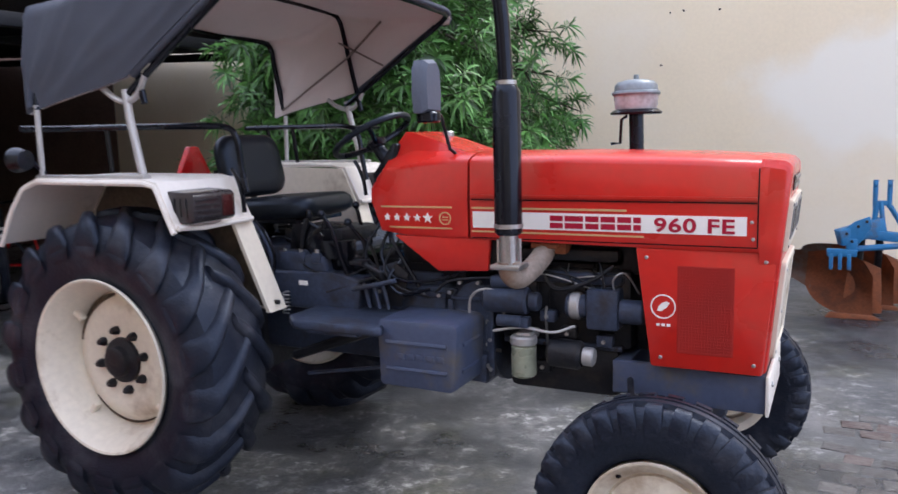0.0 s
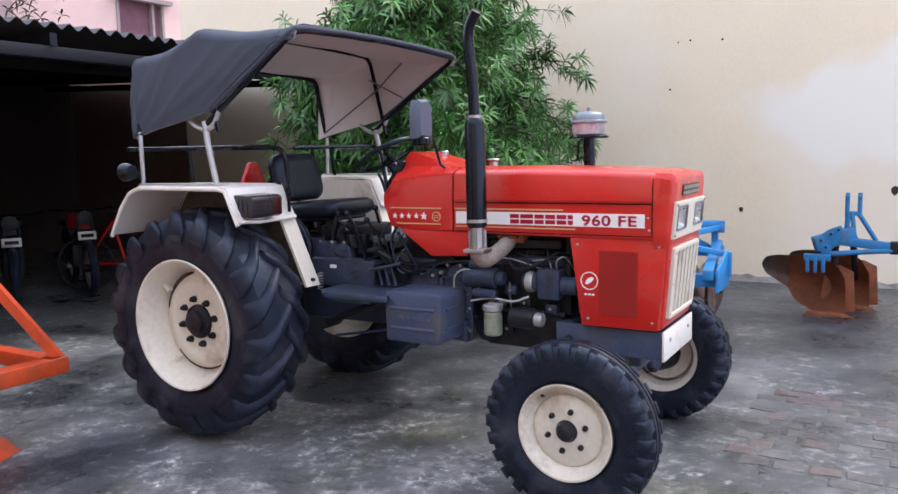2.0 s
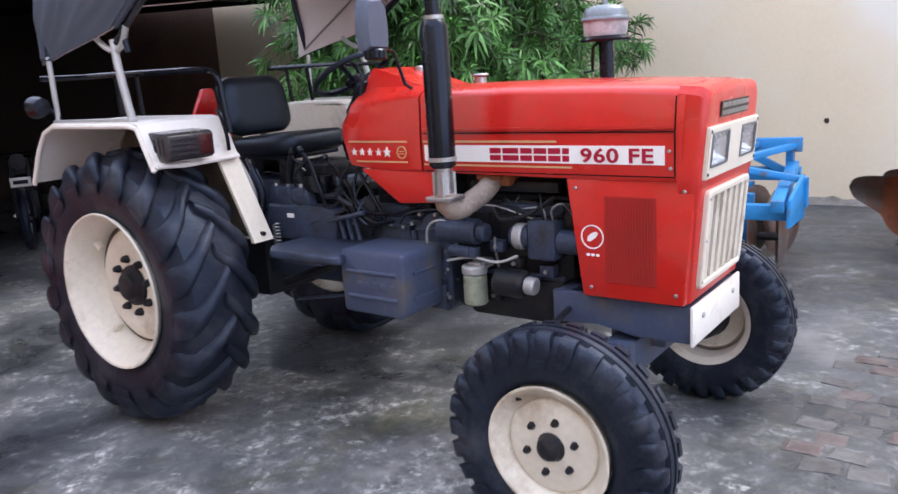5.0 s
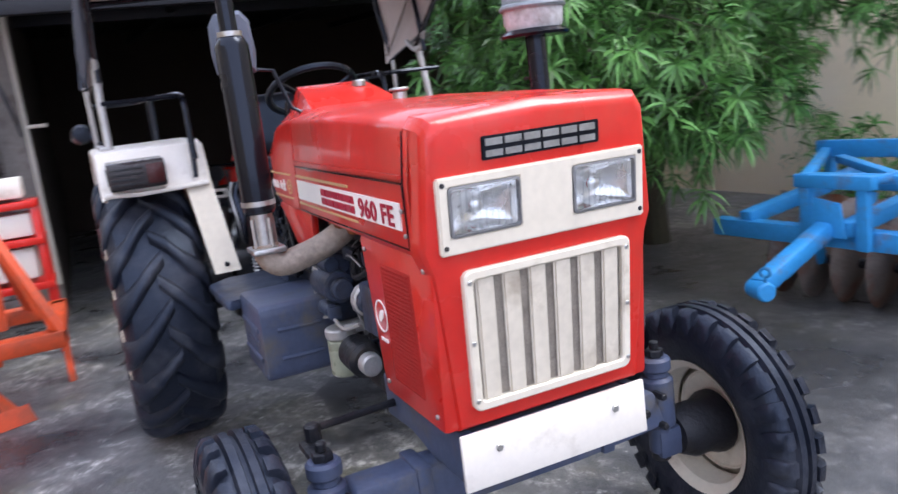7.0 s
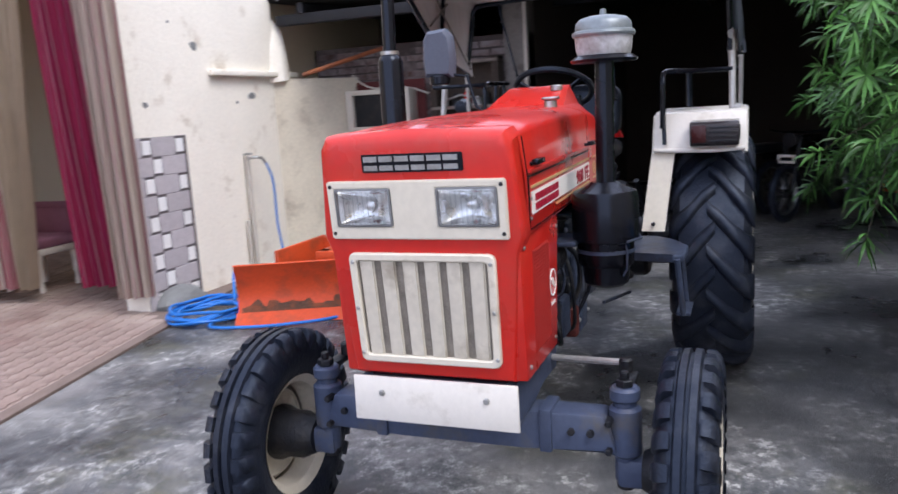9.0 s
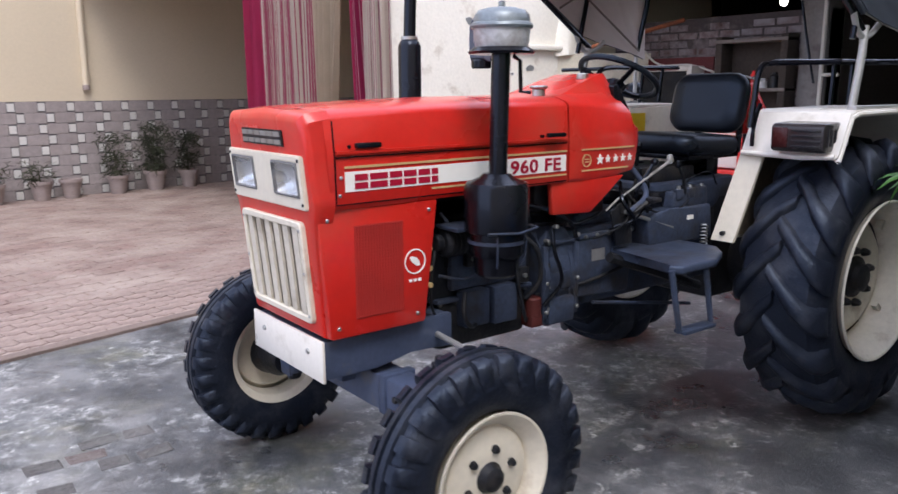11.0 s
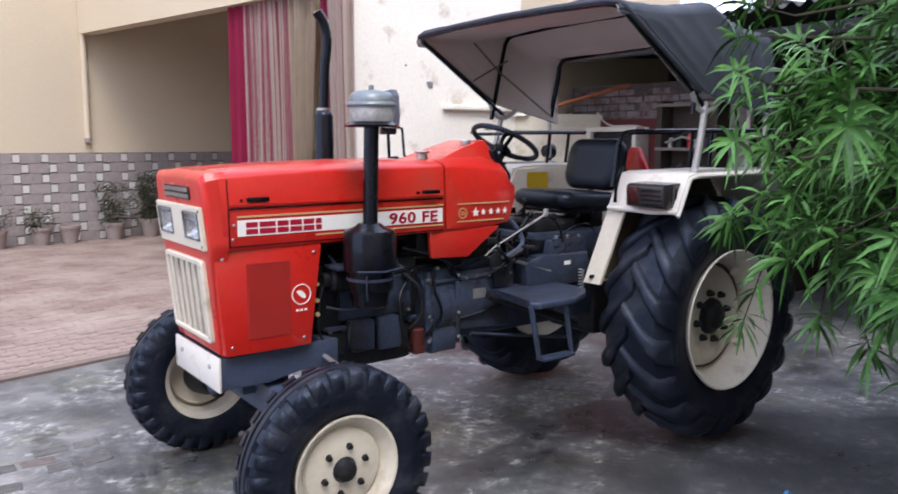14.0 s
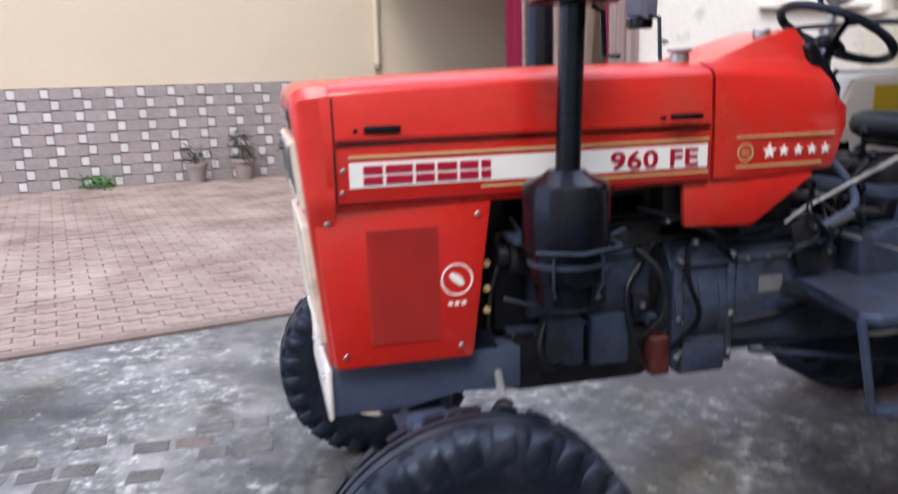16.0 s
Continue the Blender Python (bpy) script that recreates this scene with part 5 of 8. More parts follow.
# lift controls, springs, cables and linkages round the gearbox
part("seat_spring", tube([(0.30 + 0.035 * math.cos(k * 0.8), 0.035 * math.sin(k * 0.8), 1.10 + 0.0022 * k) for k in range(46)], 0.006, 6), BLACK, T)
part("lift_quadrant", prism([(0.50, 1.08), (0.66, 1.08), (0.68, 1.14), (0.62, 1.19), (0.52, 1.19)], "y", -0.235, -0.225, 0.002), BLACK, T, "black slotted lift quadrant")
for x, y, z0, z1, dx in ((0.57, -0.245, 1.08, 1.235, 0.06), (0.60, -0.23, 1.10, 1.19, 0.10), (0.93, -0.19, 0.95, 1.12, -0.04), (0.99, -0.22, 0.90, 1.06, -0.10), (0.90, 0.16, 0.94, 1.15, -0.06), (0.60, 0.24, 1.04, 1.18, 0.08), (0.82, 0.21, 0.94, 1.10, 0.03)):
    lv = part("lever", tube(smooth_path([(x, y, z0), (x + dx * 0.3, y * 1.03, (z0 + z1) / 2), (x + dx, y * 1.06, z1)], 4), 0.0075, 8), DARK, T)
    part("knob", lathe([(0, -0.02), (0.012, -0.015), (0.016, 0), (0.011, 0.015), (0, 0.02)], 10, Matrix.Translation((x + dx, y * 1.06, z1))), BLACK, lv)
for s in (-1, 1):
    for k, pts in enumerate((((1.04, 0.20, 1.14), (0.99, 0.25, 1.03), (1.06, 0.27, 0.95), (1.18, 0.22, 0.90)), ((0.98, 0.16, 1.25), (0.90, 0.24, 1.10), (0.95, 0.27, 0.98), (1.10, 0.24, 0.93)), ((0.52, 0.21, 1.07), (0.60, 0.25, 1.0), (0.76, 0.25, 0.97), (0.92, 0.22, 1.02)), ((0.30, 0.2, 1.06), (0.42, 0.24, 1.13), (0.55, 0.22, 1.10), (0.62, 0.2, 1.02)))):
        part("cable", tube(smooth_path([(x, s * y, z) for x, y, z in pts], 5), 0.0045, 6), BLACK if k % 2 else DARK, T)
    part("linkage", tube([(0.70, s * 0.255, 0.90), (1.02, s * 0.25, 1.00)], 0.009, 8), STEEL if s > 0 else DARK, T)
    part("linkage_plate", prism([(0.96, 0.86), (1.06, 0.86), (1.10, 1.0), (1.04, 1.04), (0.98, 0.98)], "y", s * 0.235, s * 0.245, 0.002), DARK, T)
    part("valve_block", box(0.44, 0.58, s * 0.215 - 0.035, s * 0.215 + 0.035, 0.98, 1.07, 0.012), CAST, T)
    part("hydraulic_pipe", tube(smooth_path([(0.50, s * 0.22, 0.98), (0.56, s * 0.24, 0.90), (0.80, s * 0.23, 0.80), (1.2, s * 0.215, 0.72), (1.48, s * 0.19, 0.70)], 5), 0.008, 8), DARK, T)
part("bracket", box(0.66, 0.80, -0.235, -0.16, 1.04, 1.12, 0.006), BLACK, T)
part("wiring_loom", tube(smooth_path([(1.0, -0.17, 1.22), (0.96, -0.22, 1.08), (1.05, -0.26, 0.98), (1.22, -0.25, 0.98), (1.40, -0.22, 1.04)], 5), 0.007, 8), BLACK, T)
part("wiring_loom", tube(smooth_path([(1.0, 0.17, 1.24), (0.92, 0.22, 1.15), (0.90, 0.26, 1.06), (1.02, 0.27, 1.0)], 5), 0.012, 8), GREY, T)

# tool box on the right, footplates, step
tb = part("tool_box", join(prism([(1.085, 0.60), (1.395, 0.595), (1.41, 0.62), (1.425, 0.84), (1.405, 0.862), (1.09, 0.862), (1.078, 0.84)], "y", -0.475, -0.215, 0.016)), GREY, T, "grey pressed steel tool box with ribs")
for z in (0.672, 0.775):
    part("rib", tube([(1.12, -0.474, z), (1.38, -0.474, z)], 0.009, 8), GREY, tb)
    part("rib", tube([(1.413 + (z - 0.67) * 0.05, -0.42, z), (1.413 + (z - 0.67) * 0.05, -0.27, z)], 0.009, 8), GREY, tb)
for i in range(5):
    part("raised_mark", box(1.17 + 0.042 * i, 1.20 + 0.042 * i, -0.4785, -0.474, 0.712, 0.735, 0.002), GREY, tb)
for s in (-1, 1):
    fl = part("footplate", prism([(0.64, 0.165 * s), (1.05, 0.165 * s), (1.06, 0.36 * s), (1.13, (0.545 + 0.025 * s) * s), (1.09, (0.57 + 0.04 * s) * s), (0.88, (0.57 + 0.04 * s) * s), (0.72, 0.53 * s), (0.64, 0.45 * s)], "z", 0.803, 0.838, 0.012, 3), CAST, T, "dark grey thick-edged footplate")
    part("plate_rib", box(0.78, 1.02, min(s * 0.24, s * 0.52), max(s * 0.24, s * 0.52), 0.790, 0.806, 0.004), CAST, fl)
part("step", tube([(1.13, 0.58, 0.82), (1.09, 0.60, 0.575), (0.88, 0.60, 0.565), (0.91, 0.58, 0.81)], 0.013, 8), CAST, T, "grey U-shaped mounting step")
part("step_tread", box(0.885, 1.085, 0.57, 0.63, 0.562, 0.578, 0.004), CAST, T)

# wheels
def rear_tyre(cy):
    prof = [(r, y) for y, r in ((-0.185, 0.352), (-0.185, 0.362), (-0.205, 0.39), (-0.222, 0.46), (-0.220, 0.535), (-0.205, 0.585), (-0.175, 0.615), (-0.09, 0.632), (0, 0.637), (0.09, 0.632), (0.175, 0.615), (0.205, 0.585), (0.220, 0.535), (0.222, 0.46), (0.205, 0.39), (0.185, 0.362), (0.185, 0.352))]
    bm = lathe(prof, 64, Matrix.Identity(4))
    n = 18
    lugs = []
    for s in (-1, 1):
        for k in range(n):
            a0 = 2 * math.pi * (k + (0.5 if s > 0 else 0)) / n
            rings = []
            for y, base, lean, h, w in ((-0.022, 0.634, 0.0, 0.036, 0.026), (0.05, 0.633, 0.07, 0.040, 0.030), (0.12, 0.626, 0.16, 0.044, 0.034), (0.185, 0.612, 0.25, 0.050, 0.041), (0.218, 0.592, 0.300, 0.046, 0.046), (0.234, 0.560, 0.318, 0.030, 0.047), (0.236, 0.530, 0.325, 0.014, 0.044), (0.228, 0.500, 0.33, 0.0, 0.034)):
                wob = noise.noise(V((k * 3.1 + s * 9, y * 14, 4.0)))
                a = a0 + lean * 1.1 + 0.05 * math.sin(lean * 9) + 0.022 * wob
                w *= 1.36 + 0.22 * noise.noise(V((k * 1.7 - s * 5, y * 11, 1.0)))
                h *= 0.86 + 0.25 * noise.noise(V((k * 2.3, y * 9, s * 3.0)))
                ring = []
                for u in (-1.3, -1.08, -0.85, -0.55, -0.2, 0.2, 0.55, 0.85, 1.08, 1.3):
                    hr = -0.03 if abs(u) > 1.2 else h * (1 - abs(u / 1.16) ** 3.2)
                    r = base + hr
                    ang = a + u * w / 0.66
                    ring.append(V((r * math.cos(ang), r * math.sin(ang), s * y)))
                rings.append(ring)
            lugs.append(loft(rings))
    for b in [bm] + lugs:
        for v in b.verts:
            r = math.hypot(v.co.x, v.co.y)
            k = (0.352 + (r - 0.352) * 0.905 - 0.02 * max(0, (abs(v.co.z) - 0.1) / 0.13) ** 2 * min(1, max(0, (r - 0.5) / 0.08))) / r
            v.co.z *= 0.85
            v.co.x *= k
            v.co.y *= k
        b.transform(Matrix.Translation((0, cy, 0.656)) @ AXY @ Matrix.Scale(-1 if cy < 0 else 1, 4, V((0, 0, 1))))
        for v in b.verts:
            v.co.z = max(v.co.z, 0.0)
    return bm, lugs


def front_tyre(x, cy):
    prof = [(r, y) for y, r in ((-0.075, 0.212), (-0.097, 0.245), (-0.106, 0.29), (-0.100, 0.325), (-0.088, 0.350), (-0.076, 0.364),
            (-0.060, 0.372), (-0.050, 0.376), (-0.042, 0.376), (-0.034, 0.392), (-0.010, 0.394), (-0.006, 0.380), (0.006, 0.380), (0.010, 0.394), (0.034, 0.392), (0.042, 0.376), (0.050, 0.376), (0.060, 0.372),
            (0.076, 0.364), (0.088, 0.350), (0.100, 0.325), (0.106, 0.29), (0.097, 0.245), (0.075, 0.212))]
    prof = [(0.212 + (r - 0.212) * 0.925, y) for r, y in prof]
    bm = lathe(prof, 60, Matrix.Identity(4))
    n = 28
    lugs = []
    for s in (-1, 1):
        for k in range(n):
            a0 = 2 * math.pi * (k + (0.5 if s > 0 else 0)) / n
            rings = []
            for y, r, w in ((0.050, 0.377, 0.022), (0.080, 0.376, 0.025), (0.100, 0.357, 0.026), (0.112, 0.328, 0.020), (0.110, 0.312, 0.012)):
                ring = [V(((r + h) * math.cos(a0 + d / 0.38), (r + h) * math.sin(a0 + d / 0.38), s * y)) for d, h in ((-w * 1.2, -0.03), (-w, 0.002), (w, 0.002), (w * 1.2, -0.03))]
                rings.append(ring)
            lugs.append(loft(rings))
    for b in [bm] + lugs:
        for v in b.verts:
            v.co.z *= 0.80
        b.transform(Matrix.Translation((x, cy, 0.378)) @ AXY)
        for v in b.verts:
            v.co.z = max(v.co.z, 0.0)
    return bm, lugs


def tyre(made, label):
    """A tyre casing with every tread lug as a piece of it."""
    casing, lugs = made
    t = part("tyre", casing, RUBBER, T, label, 30)
    for b in lugs:
        part("lug", b, RUBBER, t, "", 62)


def flip(s):
    """Local z points outwards from the tractor on side s."""
    return AXY if s > 0 else AXY @ Matrix.Rotation(math.pi, 4, "X")


RUSTGAP = mat("rusty_joint", (0.055, 0.038, 0.026), 0.8, 0, 0.3, 20, 80, 0.3, (0.16, 0.12, 0.09), 0.4, 20)
for s in (-1, 1):
    # rear wheel: tyre centre at 0.70, rim flange at 0.885, centre disc at 0.76
    m = Matrix.Translation((0, s * 0.695, 0.660)) @ flip(s) @ Matrix.Diagonal((0.942, 0.942, 0.95, 1))
    rim = part("rear_wheel", lathe([(0.375, -0.19), (0.385, -0.188), (0.372, -0.16), (0.335, -0.10), (0.33, 0.06), (0.355, 0.13), (0.372, 0.170), (0.388, 0.186), (0.384, 0.196), (0.374, 0.192), (0.352, 0.155), (0.333, 0.12), (0.318, 0.03), (0.30, 0.0)], 56, m), RIM, T, "cream steel wheel rim with dirt streaks")
    tyre(rear_tyre(s * 0.69), "black lugged tractor tyre")
    disc = part("wheel_disc", lathe([(0.322, 0.012), (0.30, 0.018), (0.25, 0.055), (0.20, 0.062), (0.17, 0.05), (0.10, 0.05), (0.10, 0.04), (0.20, 0.04), (0.30, 0.0), (0.322, 0.0)], 48, m), RIM, rim, "cream dished wheel disc")
    part("hub", lathe([(0.105, 0.045), (0.10, 0.065), (0.07, 0.075), (0.065, 0.10), (0.05, 0.108), (0, 0.108)], 24, m), DARK, rim, "greasy dark hub")
    for k in range(8):
        a = 2 * math.pi * k / 8 + 0.2
        part("wheel_nut", lathe([(0, 0.085), (0.012, 0.085), (0.014, 0.080), (0.020, 0.066), (0.022, 0.048)], 6, m @ Matrix.Translation((0.135 * math.cos(a), 0.135 * math.sin(a), 0))), DARK, rim)
    for k in range(4):
        a = math.pi / 2 * k + 0.9
        part("rim_lug", box(-0.03, 0.03, -0.012, 0.012, 0.05, 0.085, 0.004, m=m @ Matrix.Rotation(a, 4, "Z") @ Matrix.Translation((0.305, 0, 0))), CREAM, rim)
    # open joints between disc and rim
    for a0, a1, w in ((100, 168, 0.016), (222, 300, 0.007), (338, 352, 0.006)):
        rings = []
        for k in range(13):
            a, e = radians(a0 + (a1 - a0) * k / 12), w * math.sin(math.pi * (k + 0.5) / 13) ** 0.5
            c, d = math.cos(a), math.sin(a)
            rings.append([V((0.942 * r * c, s * (0.695 + 0.95 * z), 0.660 + 0.942 * r * d)) for r, z in ((0.292 - e, 0.030 + 0.74 * e), (0.292 + e, 0.030 - 0.5 * e), (0.292 + e, 0.022 - 0.5 * e), (0.292 - e, 0.020 + 0.74 * e))])
        part("rust_line", loft(rings), RUSTGAP, rim, "dark rusty joint beside the disc", 60)
    part("valve", tube([m @ V((0.30, -0.13, 0.06)), m @ V((0.29, -0.13, 0.10))], 0.007, 6), BLACK, rim)
    # front wheel: tyre centre at 0.73
    m = Matrix.Translation((2.2, s * 0.712, 0.378)) @ flip(s) @ Matrix.Diagonal((1, 1, 0.9, 1))
    rim = part("front_wheel", lathe([(0.214, -0.075), (0.205, -0.07), (0.185, -0.05), (0.175, 0.03), (0.19, 0.062), (0.202, 0.074), (0.210, 0.080), (0.210, 0.088), (0.202, 0.087), (0.190, 0.072), (0.166, 0.048), (0.160, 0.030), (0.156, 0.030), (0.152, 0.040), (0.146, 0.043), (0.12, 0.046), (0.09, 0.052), (0.06, 0.052), (0, 0.052)], 48, m), RIM, T, "cream pressed front wheel rim")
    tyre(front_tyre(2.2, s * 0.71), "black ribbed front tyre")
    part("hub", lathe([(0.050, 0.05), (0.042, 0.065), (0.037, 0.080), (0.022, 0.090), (0.012, 0.092), (0, 0.092)], 18, m), DARK, rim, "dark hub cap")
    part("hub_drum", lathe([(0, -0.16), (0.06, -0.16), (0.085, -0.10), (0.085, -0.04), (0.10, 0.0), (0.10, 0.02), (0, 0.02)], 20, m), DARK, rim)
    for k in range(6):
        a = 2 * math.pi * k / 6 + 0.3
        part("wheel_nut", lathe([(0, 0.072), (0.009, 0.072), (0.011, 0.068), (0.014, 0.052)], 6, m @ Matrix.Translation((0.088 * math.cos(a), 0.088 * math.sin(a), 0))), DARK, rim)
    part("valve", tube([m @ V((-0.10, 0.14, 0.04)), m @ V((-0.105, 0.145, 0.07))], 0.006, 6), BLACK, rim)

# mudguards
for s in (-1, 1):
    prof = [(-0.57, 1.15), (-0.47, 1.31), (-0.39, 1.395), (-0.30, 1.425), (0.30, 1.418), (0.36, 1.405), (0.44, 1.23)]
    top = []
    for off in (0.0, 0.012):
        top.append([V((x, y, z - off)) for x, z in prof for y in (0,)])
    bm = bmesh.new()
    ya, yb = s * 0.415, s * 0.84
    rows = []
    for x, z in prof:
        rows.append([bm.verts.new((x, ya, z)), bm.verts.new((x, yb, z)), bm.verts.new((x - (0.012 if z < 1.3 else 0), yb, z - 0.024)), bm.verts.new((x - (0.012 if z < 1.3 else 0), yb - s * 0.008, z - 0.024)), bm.verts.new((x, yb - s * 0.008, z - 0.010)), bm.verts.new((x, ya, z - 0.010))])
    for a, b in zip(rows, rows[1:]):
        for i in range(6):
            bm.faces.new((a[i], a[(i + 1) % 6], b[(i + 1) % 6], b[i]))
    bm.faces.new(rows[0])
    bm.faces.new(rows[-1][::-1])
    guard = part("mudguard", bm, WHITE, T, "white steel mudguard with lamp", 30)
    # inner side sheet
    part("side_sheet", prism([(-0.50, 1.25), (-0.39, 1.39), (-0.30, 1.42), (0.36, 1.40), (0.43, 1.24), (0.55, 0.845), (0.30, 0.845), (0.12, 0.98), (-0.3, 0.98), (-0.50, 1.05)], "y", s * 0.405, s * 0.416, 0.003), CREAM, guard, "cream inner sheet")
    part("splash_sheet", prism([(-0.48, 1.25), (-0.38, 1.38), (-0.30, 1.408), (0.35, 1.39), (0.42, 1.24), (0.53, 0.86), (0.30, 0.86), (0.12, 0.99), (-0.3, 0.99), (-0.48, 1.06)], "y", s * 0.4185, s * 0.424, 0), DIRTY, guard, "muddy wheel side of the sheet", 0)
    part("front_strip", loft([[V((x + dx, s * y, z)) for x, y, z in ((0.415, 0.405, 1.235), (0.415, 0.515, 1.235), (0.548, 0.475, 0.845), (0.548, 0.365, 0.845))] for dx in (0.0, 0.018)]), CREAM, guard, "cream sloping front strip")
    part("strip_bolt", cyl((0.55, s * 0.42, 0.88), (0.572, s * 0.42, 0.88), 0.010, 8), DARK, guard)
    # sloping front face with lamp; side lamp panel towards the outside
    part("front_face", join(prism([(0.355, 1.408), (0.372, 1.408), (0.455, 1.232), (0.438, 1.225)], "y", s * 0.415, s * 0.845, 0.004)), WHITE, guard, "white front face")
    lamp = part("side_lamp", prism([(0.385, 1.372), (0.505, 1.366), (0.522, 1.352), (0.520, 1.262), (0.50, 1.250), (0.435, 1.250)], "y", s * 0.590, s * 0.815, 0.008), LENS, guard, "dark boxy lamp cluster")
    part("amber_segment", box(0.519, 0.526, min(s * 0.600, s * 0.665), max(s * 0.600, s * 0.665), 1.268, 1.350, 0.003), AMBER, lamp)
    for i in range(4):
        part("lamp_rib", box(0.519, 0.525, min(s * 0.68, s * 0.805), max(s * 0.68, s * 0.805), 1.270 + 0.021 * i, 1.279 + 0.021 * i, 0.001), DARK, lamp)
    for i in range(3):
        part("lens_bar", box(0.42 + 0.03 * i, 0.428 + 0.03 * i, min(s * 0.812, s * 0.819), max(s * 0.812, s * 0.819), 1.275, 1.345, 0.001), DARK, lamp)
    part("face_lip", tube([(0.455, s * 0.42, 1.232), (0.462, s * 0.70, 1.226), (0.455, s * 0.835, 1.235)], 0.011, 8), WHITE, guard)
    part("strap", tube(smooth_path([(0.40, s * 0.46, 1.44), (0.425, s * 0.462, 1.40), (0.45, s * 0.465, 1.33), (0.458, s * 0.468, 1.26)], 4), 0.010, 6), BLACK, guard)
    # dark rail along the mudguard
    rail = part("hand_rail", tube(smooth_path([(0.47, s * 0.46, 1.34), (0.45, s * 0.46, 1.45), (0.43, s * 0.46, 1.57), (0.36, s * 0.465, 1.615), (0.1, s * 0.52, 1.622), (-0.3, s * 0.56, 1.628), (-0.42, s * 0.60, 1.628), (-0.43, s * 0.80, 1.628)], 4), 0.013, 8), BLACK, guard, "black tubular hand rail")
    for x in (-0.22, -0.05):
        part("rail_post", tube([(x, s * 0.545, 1.622), (x + 0.02, s * 0.55, 1.43)], 0.011, 6), BLACK, rail)
    part("guard_lip", tube([(x, s * 0.842, z - 0.016) for x, z in prof], 0.012, 8), WHITE, guard)
    part("rail_cross", tube([(0.37, s * 0.47, 1.612), (0.36, s * 0.78, 1.612)], 0.011, 6), BLACK, rail)
part("yellow_sticker", box(0.10, 0.27, -0.403, -0.400, 1.28, 1.38), YELLOW, T, "yellow safety sticker")
part("work_lamp", lathe([(0, -0.05), (0.04, -0.045), (0.052, 0.0), (0.052, 0.02), (0, 0.025)], 18, Matrix.Translation((-0.36, -0.87, 1.50)) @ Matrix.Rotation(radians(-90), 4, "Y")), BLACK, T, "round black rear work lamp")
part("lamp_stay", tube([(-0.33, -0.84, 1.50), (-0.30, -0.80, 1.44)], 0.012, 6), BLACK, T)

# canopy: three bows, posts, cloth skin with lining
C_F, C_M, C_R = (0.825, 2.172), (0.14, 2.232), (-0.34, 2.115)
PIV = (0.16, 1.735)


def bow(corner, foot_x, foot_z, foot_y, y=0.765, drop=0.06):
    x, z = corner
    d = V((foot_x - x, 0, foot_z - z)).normalized()
    half = [V((foot_x, foot_y, foot_z)), V((x, y, z)) + V((d.x, 0.01, d.z)) * 0.12, V((x, y, z)) + V((d.x, 0, d.z)) * 0.05, V((x, y - 0.02, z)) + V((d.x, 0, d.z)) * 0.015, V((x, y - 0.07, z)), V((x, y * 0.5, z + 0.012))]
    pts = half + [V((x, 0, z + 0.018))] + [V((p.x, -p.y, p.z)) for p in half[::-1]]
    return pts


canopy = part("canopy_frame", tube(bow(C_F, PIV[0], PIV[1], 0.765), 0.014, 8), BLACK, T, "dark tubular canopy frame")
part("middle_bow", tube(bow(C_M, PIV[0] + 0.10, PIV[1] - 0.03, 0.765), 0.013, 8), BLACK, canopy)
part("rear_bow", tube(bow(C_R, -0.30, 1.70, 0.81), 0.015, 8), BLACK, canopy)
for s in (-1, 1):
    part("brace", tube([(0.42, s * 0.752, 1.94), (0.14, s * 0.752, 2.08)], 0.006, 6), WOOD, canopy)
    part("brace", tube([(-0.29, s * 0.78, 1.73), (0.20, s * 0.752, 2.00), (0.42, s * 0.745, 2.17)], 0.006, 6), WOOD, canopy)
    part("post", tube([(0.245, s * 0.78, 1.40), (0.185, s * 0.775, 1.65), (0.165, s * 0.768, 1.76)], 0.017, 10), PIPE, canopy, "bare steel canopy post")
    part("fork", tube(smooth_path([(0.04, s * 0.768, 1.775), (0.10, s * 0.768, 1.735), (0.17, s * 0.77, 1.715), (0.23, s * 0.768, 1.74), (0.275, s * 0.768, 1.81)], 4), 0.013, 8), PIPE, canopy, "bare steel fork")
    part("rear_post", tube([(-0.305, s * 0.81, 1.40), (-0.30, s * 0.812, 1.72)], 0.012, 8), PIPE, canopy)
    part("post_foot", box(-0.34, 0.28, s * 0.80 - 0.02, s * 0.80 + 0.02, 1.415, 1.435, 0.004), PIPE, canopy)


